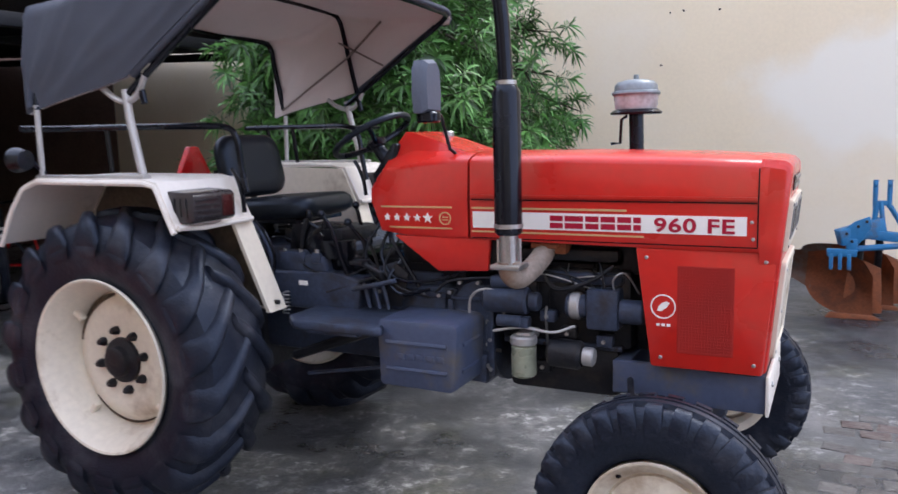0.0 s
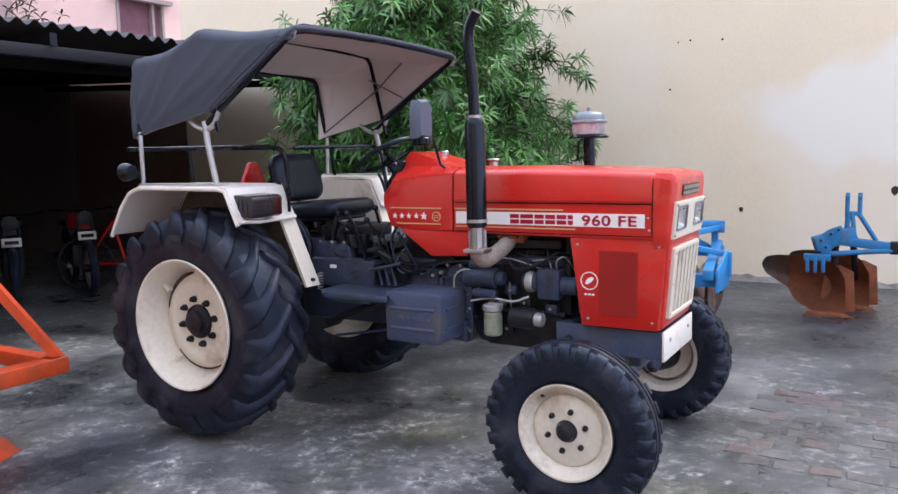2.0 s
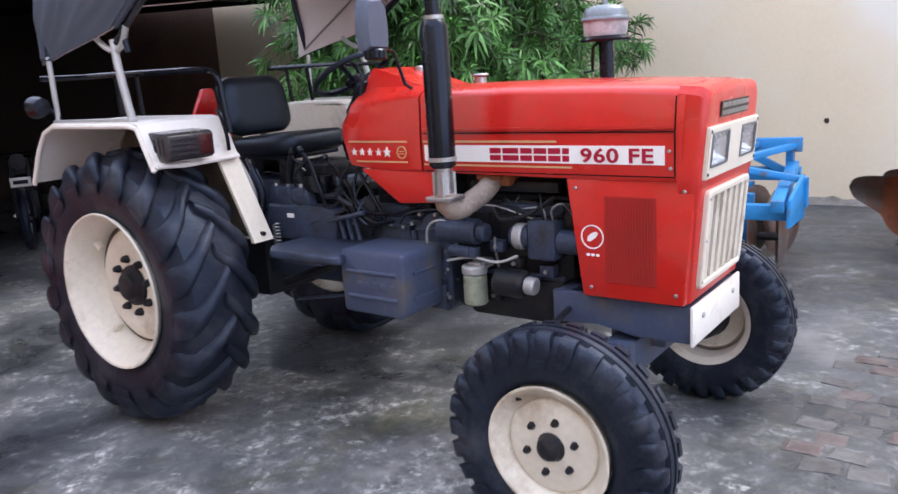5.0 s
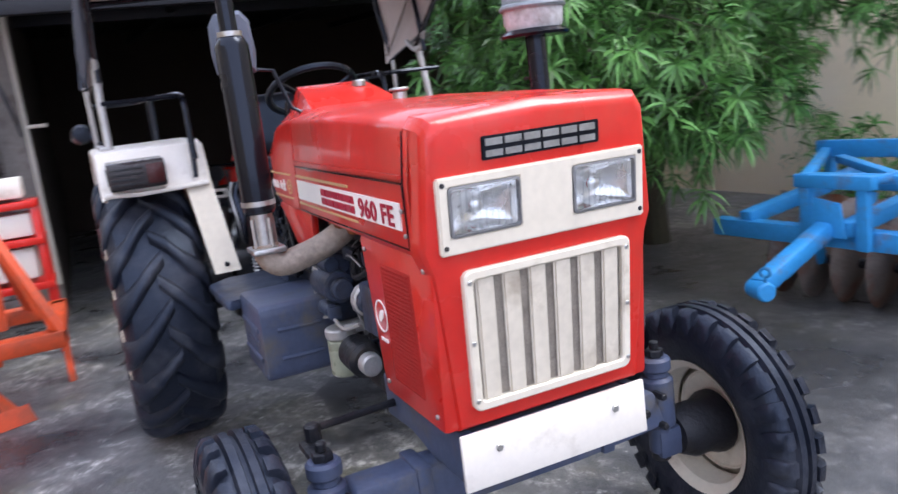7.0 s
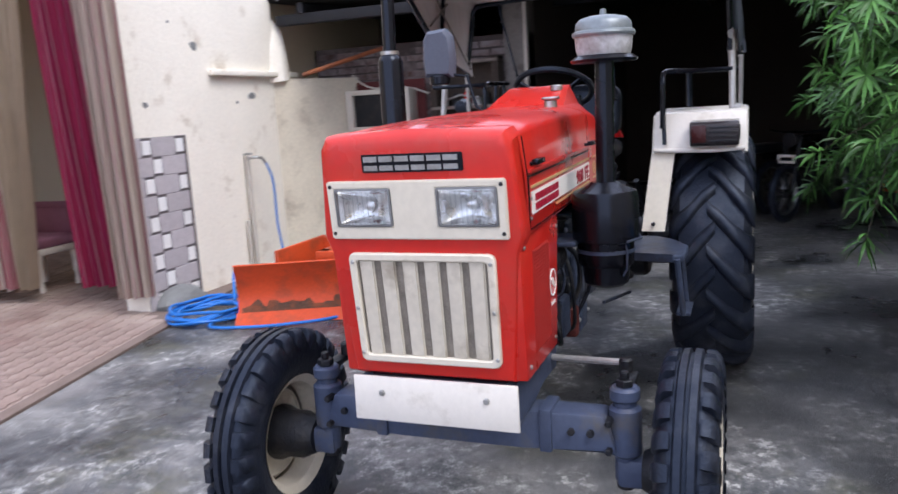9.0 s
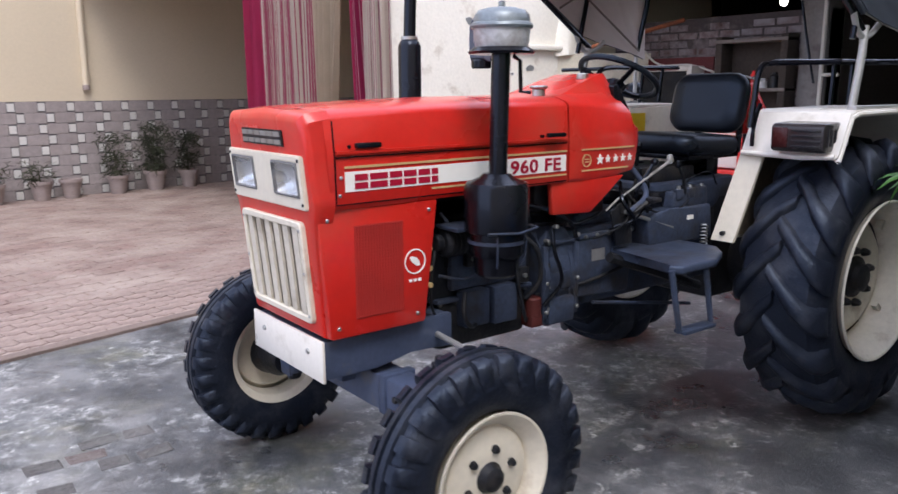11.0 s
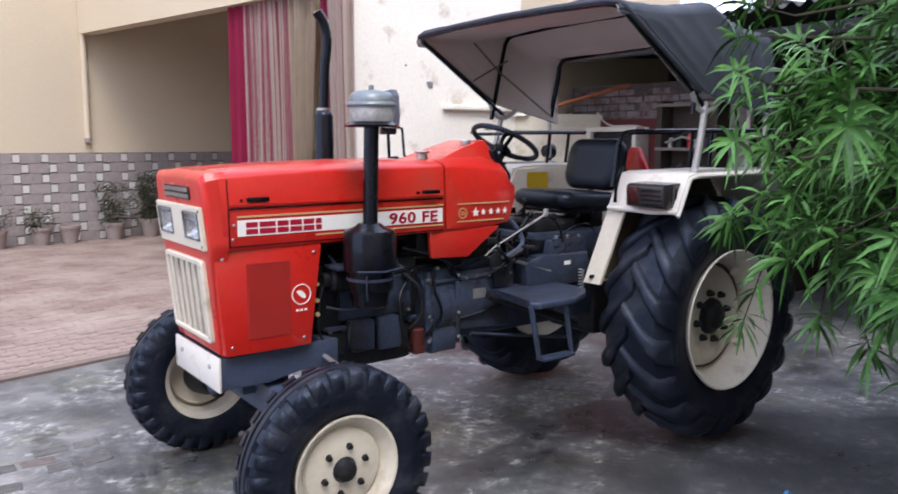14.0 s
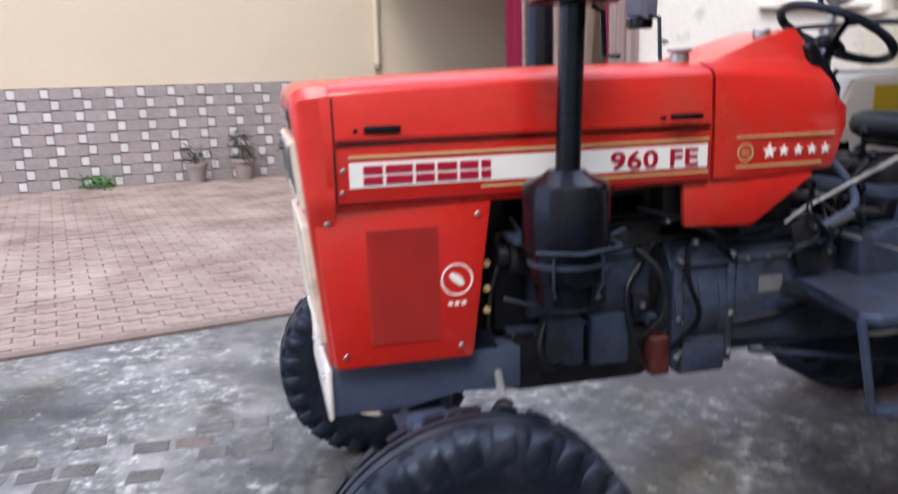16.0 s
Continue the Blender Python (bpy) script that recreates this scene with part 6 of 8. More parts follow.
def cloth():
    """Skin over the bows: roof and both cheeks, with sag and folds."""
    bm = bmesh.new()
    nx_, rows = 64, []
    for i in range(nx_ + 1):
        t = i / nx_
        x = C_R[0] - 0.012 + (C_F[0] + 0.012 - C_R[0]) * t
        if x < C_M[0]:
            k = (x - C_R[0]) / (C_M[0] - C_R[0])
            zt = C_R[1] + (C_M[1] - C_R[1]) * k - 0.035 * math.sin(math.pi * max(0, min(1, k)))
        else:
            k = (x - C_M[0]) / (C_F[0] - C_M[0])
            zt = C_M[1] + (C_F[1] - C_M[1]) * k - 0.022 * math.sin(math.pi * max(0, min(1, k)))
        zt += 0.024
        # lower edge of the cheek: from the rear foot to the pivot, then up to the front corner
        if x < 0.09:
            zb = 1.685 + 0.09 * max(0, (x + 0.34) / 0.43) ** 0.8
        elif x < 0.22:
            zb = 1.775 + 0.03 * (x - 0.09) / 0.13
        else:
            zb = 1.805 + (C_F[1] - 1.805 + 0.015) * ((x - 0.22) / (C_F[0] - 0.22)) ** 0.96
        row = []
        m = 20
        for j in range(m + 1):
            q = j / m
            z = zb + (zt - 0.05 - zb) * q
            if zb > zt - 0.06:
                z = zt - 0.05 + (j - m) * 0.001
            bulge = 0.018 * math.sin(q * math.pi) * max(0, 1 - 1.2 * t)
            ang = math.atan2(z - 1.60, x + 0.42)
            far = min(1.0, math.hypot(z - 1.60, x + 0.42) / 0.3)
            fold = (0.016 * (1 - abs(math.sin(ang * 6.0 + 0.8 * noise.noise(V((x * 2, z * 2, 0)))))) ** 2 + 0.012 * (1 - abs(math.sin(ang * 13.0 + 1 + 1.5 * noise.noise(V((x * 3, z * 3, 5)))))) ** 2 - 0.008) * far * (1 - far * 0.3)
            bulge += (fold + 0.003 * noise.noise(V((x * 7, z * 9, 2)))) * min(1, 4 * q) * min(1, 5 * (1 - q) + 0.25)
            row.append(V((x - 0.012 * (1 - q), -(0.79 + bulge + 0.02 * (1 - q) * (1 - t)), z)))
        for y, dz in ((-0.765, -0.018), (-0.71, 0.0), (-0.55, 0.006), (-0.35, 0.008), (-0.12, 0.010)):
            row.append(V((x, y, zt + dz - 0.007 * math.sin(y * 8 + x * 5) + 0.010 * noise.noise(V((x * 8, y * 3, 1))))))
        row = row + [V((p.x, -p.y, p.z)) for p in row[::-1]]
        rows.append(row)
    vs = [[bm.verts.new(p) for p in r] for r in rows]
    for a, b in zip(vs, vs[1:]):
        for i in range(len(a) - 1):
            bm.faces.new((a[i], a[i + 1], b[i + 1], b[i]))
    return bm


def thick(bm, d):
    """Gives a skin a second face d inside it."""
    bmesh.ops.recalc_face_normals(bm, faces=bm.faces)
    c = sum((f.normal.z for f in bm.faces))
    if c < 0:
        bmesh.ops.reverse_faces(bm, faces=bm.faces)
    bmesh.ops.solidify(bm, geom=bm.faces[:], thickness=d)
    return bm


skin = cloth()
part("canopy_cloth", thick(skin, 0.006), CLOTH_OUT, canopy, "grey canvas canopy, faded and creased", 60)
lin = cloth()
for v in lin.verts:
    v.co.y *= 0.981
    v.co.z -= 0.016 if abs(v.co.y) < 0.74 else 0.0
part("canopy_lining", thick(lin, 0.003), CLOTH_IN, canopy, "pinkish grey cloth lining", 60)
part("front_hem", tube([p + V((0.008, 0, 0.012)) for p in bow(C_F, 0.22, 1.80, 0.785, 0.782)], 0.013, 8), CLOTH_OUT, canopy, "dark stitched hem")
part("rear_hem", tube([p + V((-0.012, 0, 0.012)) for p in bow(C_R, -0.31, 1.70, 0.825, 0.785)], 0.013, 8), CLOTH_OUT, canopy)

# ---- yard walls ----
LOWWALL = mat("yellowed_whitewash", (0.66, 0.60, 0.48), 0.9, 0, 0.12, 2.5, 35, 0.3, (0.36, 0.31, 0.24), 0.24, 3)
# Shaded copy of the cream wall plaster: shed shade mixed into the colour.
SHADED = mat("shade_browned_plaster", (0.17, 0.105, 0.078), 0.9, 0, 0.3, 2, 30, 0.2)
def wall_along(name, p, q, z0, z1, t, material, label, bevel=0.0):
    """An upright wall from p to q, t thick on its left side."""
    p, q = V((*p, 0)), V((*q, 0))
    d = (q - p).normalized()
    n = V((-d.y, d.x, 0))
    bm = bmesh.new()
    q4 = [p, q, q + n * t, p + n * t]
    lo = [bm.verts.new(v + V((0, 0, z0))) for v in q4]
    hi = [bm.verts.new(v + V((0, 0, z1))) for v in q4]
    bm.faces.new(lo[::-1])
    bm.faces.new(hi)
    for i in range(4):
        bm.faces.new((lo[i], lo[(i + 1) % 4], hi[(i + 1) % 4], hi[i]))
    return solo(name, bm, material, label, "wall", kind="structure", smooth=0)


def ny(x):
    return 5.726 + 0.032 * x


wall_n = wall_along("wall_north", (-7.1, ny(-7.1)), (13, ny(13)), -0.1, 7.0, 0.23, WALL, "tall cream plastered yard wall, patched and chipped")
# The north wall goes on under the shed roof, painted darker for shade.
wall_along("wall_north_low", (-11, ny(-11)), (-7.1, ny(-7.1)), -0.1, 3.2, 0.23, SHADED, "plastered wall inside the shed, browned to carry its shade")
# chips in the plaster and the grey damp foot
random.seed(4)
for x, z, r in ((1.12, 2.80, 0.014), (1.48, 2.78, 0.013), (0.89, 2.25, 0.013), (1.71, 0.84, 0.03), (0.98, 2.79, 0.010), (3.25, 1.05, 0.045)):
    pts = [(x + r * (0.7 + 0.5 * random.random()) * math.cos(a), z + r * (0.7 + 0.5 * random.random()) * math.sin(a)) for a in [k * math.pi / 4 for k in range(8)]]
    part("plaster_chip", prism(pts, "y", ny(x) - 0.003, ny(x) + 0.01), SHEDDARK, wall_n, "", 0)
damp = bmesh.new()
prev = None
for i in range(300):
    x = -2 + i * 0.04
    h = 0.07 + 0.05 * noise.noise(V((x * 1.3, 0, 0))) + 0.06 * noise.noise(V((x * 7, 1, 0)))
    cur = [damp.verts.new((x, ny(x) - 0.004, -0.02)), damp.verts.new((x, ny(x) - 0.004, max(0.03, h)))]
    if prev:
        damp.faces.new((prev[0], cur[0], cur[1], prev[1]))
    prev = cur
part("damp_foot", damp, mat("damp_plaster", (0.42, 0.375, 0.33), 0.8, 0, 0.2, 6, 60, 0.2, (0.12, 0.12, 0.08), 0.3, 5), wall_n, "grey damp stain along the wall foot", 0)
# tap wall of the house, its low end towards the shed
TY = -3.65
tapw = wall_along("wall_tap", (-2.55, TY - 0.23), (-0.40, TY - 0.23), -0.1, 5.2, 0.23, OLDWALL, "whitewashed wall, stained and peeling")
wall_along("wall_tap_low", (-3.62, -3.27), (-2.58, -3.842), -0.1, 1.88, 0.21, LOWWALL, "low yellowed whitewashed wall, stained")
lump = lathe([(0, 0), (0.17, 0), (0.16, 0.05), (0.11, 0.12), (0.04, 0.16), (0, 0.165)], 14, Matrix.Translation((-0.72, TY + 0.05, 0)))
for v in lump.verts:
    v.co += V((0.05 * noise.noise(v.co * 7), 0.04 * noise.noise(v.co * 7 + V((3, 0, 0))), 0.03 * noise.noise(v.co * 9)))
    v.co.x = -0.72 + (v.co.x + 0.72) * 1.6
    v.co.z = max(0.0, v.co.z)
part("cement_lump", lump, KERB, tapw, "rough cement at the wall foot")
part("coping", box(-2.9, -1.46, TY + 0.002, TY + 0.06, 1.90, 1.955, 0.012), OLDWALL, tapw, "rough plaster ledge")
stump = lathe([(0.0, 1.88), (0.2, 1.88), (0.18, 2.1), (0.14, 2.35), (0.06, 2.5), (0, 2.52)], 10, Matrix.Translation((-2.62, TY - 0.1, 0)))
for v in stump.verts:
    v.co += V((0.04 * noise.noise(v.co * 4), 0.03 * noise.noise(v.co * 4 + V((3, 0, 0))), 0.05 * noise.noise(v.co * 3)))
part("broken_end", stump, OLDWALL, tapw, "broken wall end")
for x, z in ((-1.0, 2.33), (-1.3, 2.15), (-1.85, 1.66), (-2.1, 1.72), (-0.62, 1.66)):
    r = 0.012 + 0.03 * random.random() ** 2
    pts = [(x + 1.6 * r * (0.5 + 0.7 * random.random()) * math.cos(a), z + r * (0.6 + 0.6 * random.random()) * math.sin(a)) for a in [k * math.pi / 4 for k in range(8)]]
    part("peeled_spot", prism(pts, "y", TY + 0.004, TY - 0.01), KERB, tapw, "", 0)
tap = thing("wall_tap_pipe", (-1.84, TY + 0.05, 0), "grey water pipe with brass tap and blue hose", "tap")
part("pipe", tube([(-1.86, TY + 0.04, 0.02), (-1.86, TY + 0.04, 1.16)], 0.022, 10), PLASTIC, tap)
part("pipe", tube([(-1.78, TY + 0.04, 0.02), (-1.78, TY + 0.04, 0.55)], 0.018, 10), PLASTIC, tap)
part("spout", tube(smooth_path([(-1.86, TY + 0.04, 1.13), (-1.86, TY + 0.12, 1.14), (-1.92, TY + 0.16, 1.13), (-1.98, TY + 0.16, 1.08)], 4), 0.014, 8), STEEL, tap)
part("handle", box(-1.88, -1.84, TY + 0.02, TY + 0.09, 1.165, 1.185, 0.004), STEEL, tap)
hose = thing("garden_hose", (-0.5, -3.05, 0), "coiled blue garden hose lying on the concrete", "hose")
part("drop", tube(smooth_path([(-1.98, TY + 0.16, 1.09), (-2.02, TY + 0.2, 0.9), (-2.03, TY + 0.2, 0.5), (-1.98, TY + 0.25, 0.1), (-1.4, TY + 0.35, 0.02), (-0.95, -3.2, 0.25), (-0.7, -3.05, 0.06)], 6), 0.011, 8), HOSE, hose)
coil = []
for k in range(150):
    a = k * 0.31
    r = 0.30 + 0.045 * math.sin(a * 0.37) + 0.03 * math.sin(a * 1.13)
    coil.append((-0.42 + r * math.cos(a) * 1.05, -3.08 + r * math.sin(a) * 0.85, 0.016 + 0.09 * (0.5 + 0.5 * math.sin(k * 0.117)) * (k / 150) + 0.02 * math.sin(a * 2.1) ** 2))
part("coil", tube(coil, 0.012, 7), HOSE, hose)
part("loose_end", tube(smooth_path([coil[-1], (-0.1, -2.85, 0.02), (-0.15, -2.5, 0.015), (-0.35, -2.15, 0.015), (-0.5, -2.0, 0.015)], 6), 0.012, 7), HOSE, hose)

# house wall with tile dado, porch beam and slab
def dy(x):
    return -10.231 + 0.151 * x


wall_h = wall_along("wall_house", (-5.5, dy(-5.5) - 0.23), (10, dy(10) - 0.23), -0.1, 7.0, 0.23, WALL2, "cream house wall above a tiled dado")
BA, BB = V((0.60, -10.10, 0)), V((-0.80, -3.75, 0))
bd = (BB - BA).normalized()
beam_m = Matrix.Translation((BA + BB) / 2) @ Matrix.Rotation(math.atan2(bd.y, bd.x), 4, "Z")
hl = (BB - BA).length / 2
solo("porch_beam", box(-hl, hl, -0.11, 0.11, 3.17, 6.0, 0, m=beam_m), WALL2, "cream plastered beam and wall over the porch", "beam", kind="structure", smooth=0)
solo("ceiling", prism([(0.5, -10.0), (-0.8, -3.8), (-5.3, -3.8), (-5.3, -10.9)], "z", 4.3, 4.45), WALL2, "plastered porch ceiling", "ceiling", kind="structure", smooth=0)
wall_along("wall_porch", (-5.3, -3.75), (-5.3, -11), -0.1, 4.4, -0.2, WALL2, "cream porch end wall")
wall_along("wall_porch_side", (-5.3, -3.95), (-2.35, -3.95), -0.1, 4.4, 0.2, WALL2, "cream porch side wall")
dp = thing("wall_pipe", (0.66, dy(0.66) + 0.05, 1.57), "white rain pipe clipped to the house wall", "pipe")
part("pipe", tube([(0.66, dy(0.66) + 0.06, 1.57), (0.66, dy(0.66) + 0.06, 6.5)], 0.045, 10), WALL2, dp)
part("pipe_end", cyl((0.66, dy(0.66) + 0.06, 1.53), (0.66, dy(0.66) + 0.06, 1.60), 0.052, 10, 0.004), POT, dp)

# ---- curtains on the porch opening ----
def curtain(name, s0, s1, top, bottom, material, label, folds, spread0=0.0, spread1=0.0, depth=0.05, seed=0, out=0.0):
    """Pleated cloth between two distances along the beam; the spread slants its lower edge."""
    bm = bmesh.new()
    uv = bm.loops.layers.uv.new("UVMap")
    n, m = folds * 8, 10
    nrm = V((bd.y, -bd.x, 0))
    grid = []
    for i in range(n + 1):
        t = i / n
        col = []
        for j in range(m + 1):
            q = j / m
            sh = spread0 * (1 - t) * q ** 1.3 + spread1 * t * q ** 1.3
            d = s0 + (s1 - s0) * t + sh
            w = depth * (0.55 + 0.6 * q) * math.sin(t * folds * 2 * math.pi + 0.8 * math.sin(3 * t + seed) + 0.25 * math.sin(5 * q)) + 0.02 * math.sin(11 * t + 2 * q + seed)
            p = BA + bd * d + nrm * (0.02 + w) + V((out * min(1.0, 1.8 * t), 0, 0))
            col.append((bm.verts.new((p.x, p.y, top + (bottom - top) * q)), t * (s1 - s0)))
        grid.append(col)
    for a, b in zip(grid, grid[1:]):
        for j in range(m):
            f = bm.faces.new((a[j][0], b[j][0], b[j + 1][0], a[j + 1][0]))
            for lp, u in zip(f.loops, (a[j][1], b[j][1], b[j + 1][1], a[j + 1][1])):
                lp[uv].uv = (u + seed, 0)
    bmesh.ops.solidify(bm, geom=bm.faces[:], thickness=0.004)
    return solo(name, bm, material, label, "curtain", "porch curtains", smooth=60)


HL = 2 * hl
curtain("curtain", HL - 2.62, HL - 2.30, 3.16, 0.16, CUR_RED, "magenta pleated curtain panel", 4, 0, 0.05, 0.05, 1)
curtain("curtain", HL - 2.30, HL - 1.50, 3.16, 0.15, CUR_STRIPE, "beige curtain with crimson stripes", 8, 0.0, 0.1, 0.05, 2)
curtain("curtain", HL - 1.50, HL - 1.00, 3.16, 0.14, CUR_BEIGE, "beige curtain gathered to one side", 5, 0.1, -0.26, 0.05, 3)
curtain("curtain", HL - 0.98, HL - 0.60, 3.16, 0.15, CUR_ROSE, "magenta curtain with pale stripes", 4, 0.16, 0.26, 0.045, 4)
curtain("curtain", HL - 0.60, HL + 0.22, 3.9, 0.16, CUR_PALE, "pale beige curtain with faint rose stripes", 8, 0.22, 0.02, 0.040, 5, 0.52)
solo("curtain_rod", cyl(BA + bd * (HL - 2.7) + V((0, 0, 3.155)), BA + bd * (HL - 0.02) + V((0, 0, 3.155)), 0.014, 10), STEEL, "thin steel curtain rod under the beam", "curtain rod")

stool = thing("stool", (-0.95, -5.45, 0), "white turned-leg stool with a mauve cushion", "stool")
part("seat_frame", box(-1.30, -0.80, -5.75, -5.25, 0.36, 0.42, 0.01), WHITE, stool)
part("cushion", box(-1.29, -0.81, -5.74, -5.26, 0.42, 0.52, 0.035, 3), CUSHION, stool, "mauve padded cushion")
for x in (-1.26, -0.84):
    for y in (-5.71, -5.29):
        part("leg", lathe([(0, 0), (0.022, 0), (0.028, 0.05), (0.018, 0.12), (0.032, 0.20), (0.022, 0.27), (0.035, 0.34), (0.035, 0.37), (0, 0.37)], 12, Matrix.Translation((x, y, 0))), WHITE, stool)
part("backrest", join(box(-1.30, -1.26, -5.74, -5.26, 0.5, 0.78, 0.01), box(-1.31, -1.25, -5.76, -5.24, 0.76, 0.82, 0.012)), CUSHION, stool)

# ---- shed ----
wall_ac = wall_along("wall_shed_brick", (-3.63, TY), (-3.63, -1.22), -0.1, 2.20, -0.23, BRICKWALL, "rough bare brick wall under the shed roof")
# These three walls carry the interior's shade in their dark colour.
wall_along("wall_shed_inner", (-10, -1.42), (-3.64, -1.42), -0.1, 2.95, 0.2, SHEDDARK, "inner shed wall, coloured dark for the shed's shade")
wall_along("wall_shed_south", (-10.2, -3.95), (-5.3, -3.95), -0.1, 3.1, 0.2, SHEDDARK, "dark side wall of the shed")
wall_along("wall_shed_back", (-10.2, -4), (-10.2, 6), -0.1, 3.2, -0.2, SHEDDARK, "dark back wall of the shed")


def corrugated():
    bm = bmesh.new()
    p = 0.146
    n = int(8.85 / p * 6)
    rows = []
    for i in range(n + 1):
        y = -3.75 + i * p / 6
        dz = 0.026 * math.cos(2 * math.pi * i / 6)
        rows.append([bm.verts.new((x, y, z + dz)) for x, z in ((-2.52, 2.655), (-6, 2.82), (-10.4, 3.05))] + [bm.verts.new((x, y, z + dz + 0.007)) for x, z in ((-10.4, 3.05), (-6, 2.82), (-2.52, 2.655))])
    for a, b in zip(rows, rows[1:]):
        for j in range(6):
            bm.faces.new((a[j], a[(j + 1) % 6], b[(j + 1) % 6], b[j]))
    return bm


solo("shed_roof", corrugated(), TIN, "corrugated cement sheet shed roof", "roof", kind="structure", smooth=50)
# Added unseen sheet over the roof gap, blocks sky light from the wall.
light_block = loft([[V((x, y, z + d)) for x, z, d in ((-4.6, 2.745, 0), (-10.4, 3.04, 0), (-10.4, 3.04, 0.01), (-4.6, 2.745, 0.01))] for y in (5.08, 5.37)])
solo("shed_light_block", light_block, TIN, "added flat sheet keeping sky light off the shed wall", "roof", kind="structure", smooth=0)
shed_frame = thing("shed_beam", (-2.6, 1, 2.4), "steel beams and posts carrying the shed roof", "beam", kind="structure")
part("beam", box(-2.66, -2.56, -3.6, 5.05, 2.40, 2.50, 0.006), BEAM, shed_frame)
part("beam", box(-4.6, -4.5, -1.4, 4.0, 2.55, 2.67, 0.006), BEAM, shed_frame)
for y in (-3.3, -1.6, 0.2, 1.9, 3.6, 4.95):
    part("rafter", prism([(-2.54, 2.50), (-10.2, 2.86), (-10.2, 2.95), (-2.54, 2.60)], "y", y - 0.03, y + 0.03), BEAM, shed_frame)
for y in (3.95,):
    part("column", box(-2.67, -2.55, y - 0.06, y + 0.06, 0, 2.40, 0.006), BEAM, shed_frame)
bulb = thing("bulb", (-4.05, -2.06, 2.33), "lit bulb hanging under the shed roof", "lamp")
part("glass", lathe([(0, -0.05), (0.03, -0.04), (0.04, 0), (0.025, 0.035), (0.015, 0.06), (0, 0.06)], 12, Matrix.Translation((-4.13, -2.10, 2.37))), BULB, bulb)
part("holder", tube([(-4.13, -2.10, 2.42), (-4.13, -2.10, 2.72)], 0.012, 8), BLACK, bulb)

# brick courses that show on the shed's front wall
random.seed(11)
bb = bmesh.new()
row = 0
z = 0.0
while z < 2.10:
    y = TY + 0.02 - (0.12 if row % 2 else 0)
    while y < -1.24:
        a, b = max(y, TY + 0.01), min(y + 0.225, -1.23)
        if b - a > 0.05 and random.random() < 0.93:
            d = random.uniform(0.001, 0.012)
            dzb = random.uniform(-0.006, 0.006)
            vs = [bb.verts.new(c) for c in ((-3.405, a, z), (-3.405, b, z + dzb), (-3.405, b, z + 0.068), (-3.405, a, z + 0.068), (-3.40 + d, a + 0.008, z + 0.006), (-3.40 + d, b - 0.006, z + 0.005 + dzb), (-3.40 + d, b - 0.01, z + 0.06 + dzb), (-3.40 + d, a + 0.006, z + 0.064))]
            for f in ((4, 5, 6, 7), (0, 1, 5, 4), (1, 2, 6, 5), (2, 3, 7, 6), (3, 0, 4, 7)):
                bb.faces.new([vs[i] for i in f])
        y += 0.237
    z += 0.080
    row += 1
BRICKS = mat("old_brick", (0.080, 0.044, 0.038), 0.9, 0, 0.5, 7, 60, 0.4, (0.23, 0.205, 0.212), 0.56, 3.5, island=0.4)
bw = part("brick_courses", bb, BRICKS, wall_ac, "uneven old bricks", 0)
tagged(bw, kind="stuff")
aircon = thing("air_conditioner", (-3.38, -2.82, 1.3), "boxy beige window air conditioner set in brickwork", "air conditioner")
part("body", join(box(-3.40, -3.16, -3.20, -3.12, 1.30, 1.73, 0.008), box(-3.40, -3.16, -2.52, -2.46, 1.30, 1.73, 0.008), box(-3.40, -3.16, -3.13, -2.50, 1.68, 1.732, 0.008), box(-3.40, -3.16, -3.13, -2.50, 1.30, 1.345, 0.008)), PLASTIC, aircon)
part("grille", join(box(-3.30, -3.22, -3.12, -2.52, 1.34, 1.69), *[box(-3.22, -3.205, -3.12, -2.52, 1.355 + 0.02 * i, 1.362 + 0.02 * i) for i in range(17)]), DARK, aircon, "dark louvred grille")
part("backing_board", box(-3.405, -3.375, -3.22, -2.36, 1.26, 1.82, 0.006), mat("maroon_board", (0.10, 0.022, 0.022), 0.8, 0, 0.3, 6, 50, 0.2), aircon, "maroon board behind the unit")
part("flex", tube(smooth_path([(-3.33, -3.18, 1.90), (-3.3, -3.05, 1.80), (-3.27, -2.88, 1.745), (-3.27, -2.55, 1.74), (-3.34, -2.3, 1.66)], 5), 0.011, 6), PLASTIC, aircon)
PILLAR = mat("grey_peeling_plaster", (0.20, 0.18, 0.165), 0.9, 0, 0.2, 2, 35, 0.3, (0.09, 0.07, 0.065), 0.3, 4)
pil = box(-3.66, -3.36, -1.47, -1.22, 0.0, 2.62, 0.02)
solo("shed_pillar", pil, PILLAR, "grey peeling plastered pillar under the shed roof", "pillar", kind="structure")
pp = thing("standing_pipe", (-3.33, -1.235, 0), "pale water pipe against the shed pillar", "pipe")
part("pipe", tube([(-3.335, -1.24, 0.3), (-3.335, -1.235, 2.5)], 0.020, 10), PLASTIC, pp)
part("branch", tube([(-3.335, -1.235, 1.62), (-3.33, -1.08, 1.62)], 0.016, 8), PLASTIC, pp)
pan = thing("wall_shelf", (-3.3, -1.85, 1.1), "dark wooden shelf with cans and jugs on brickwork", "shelf")
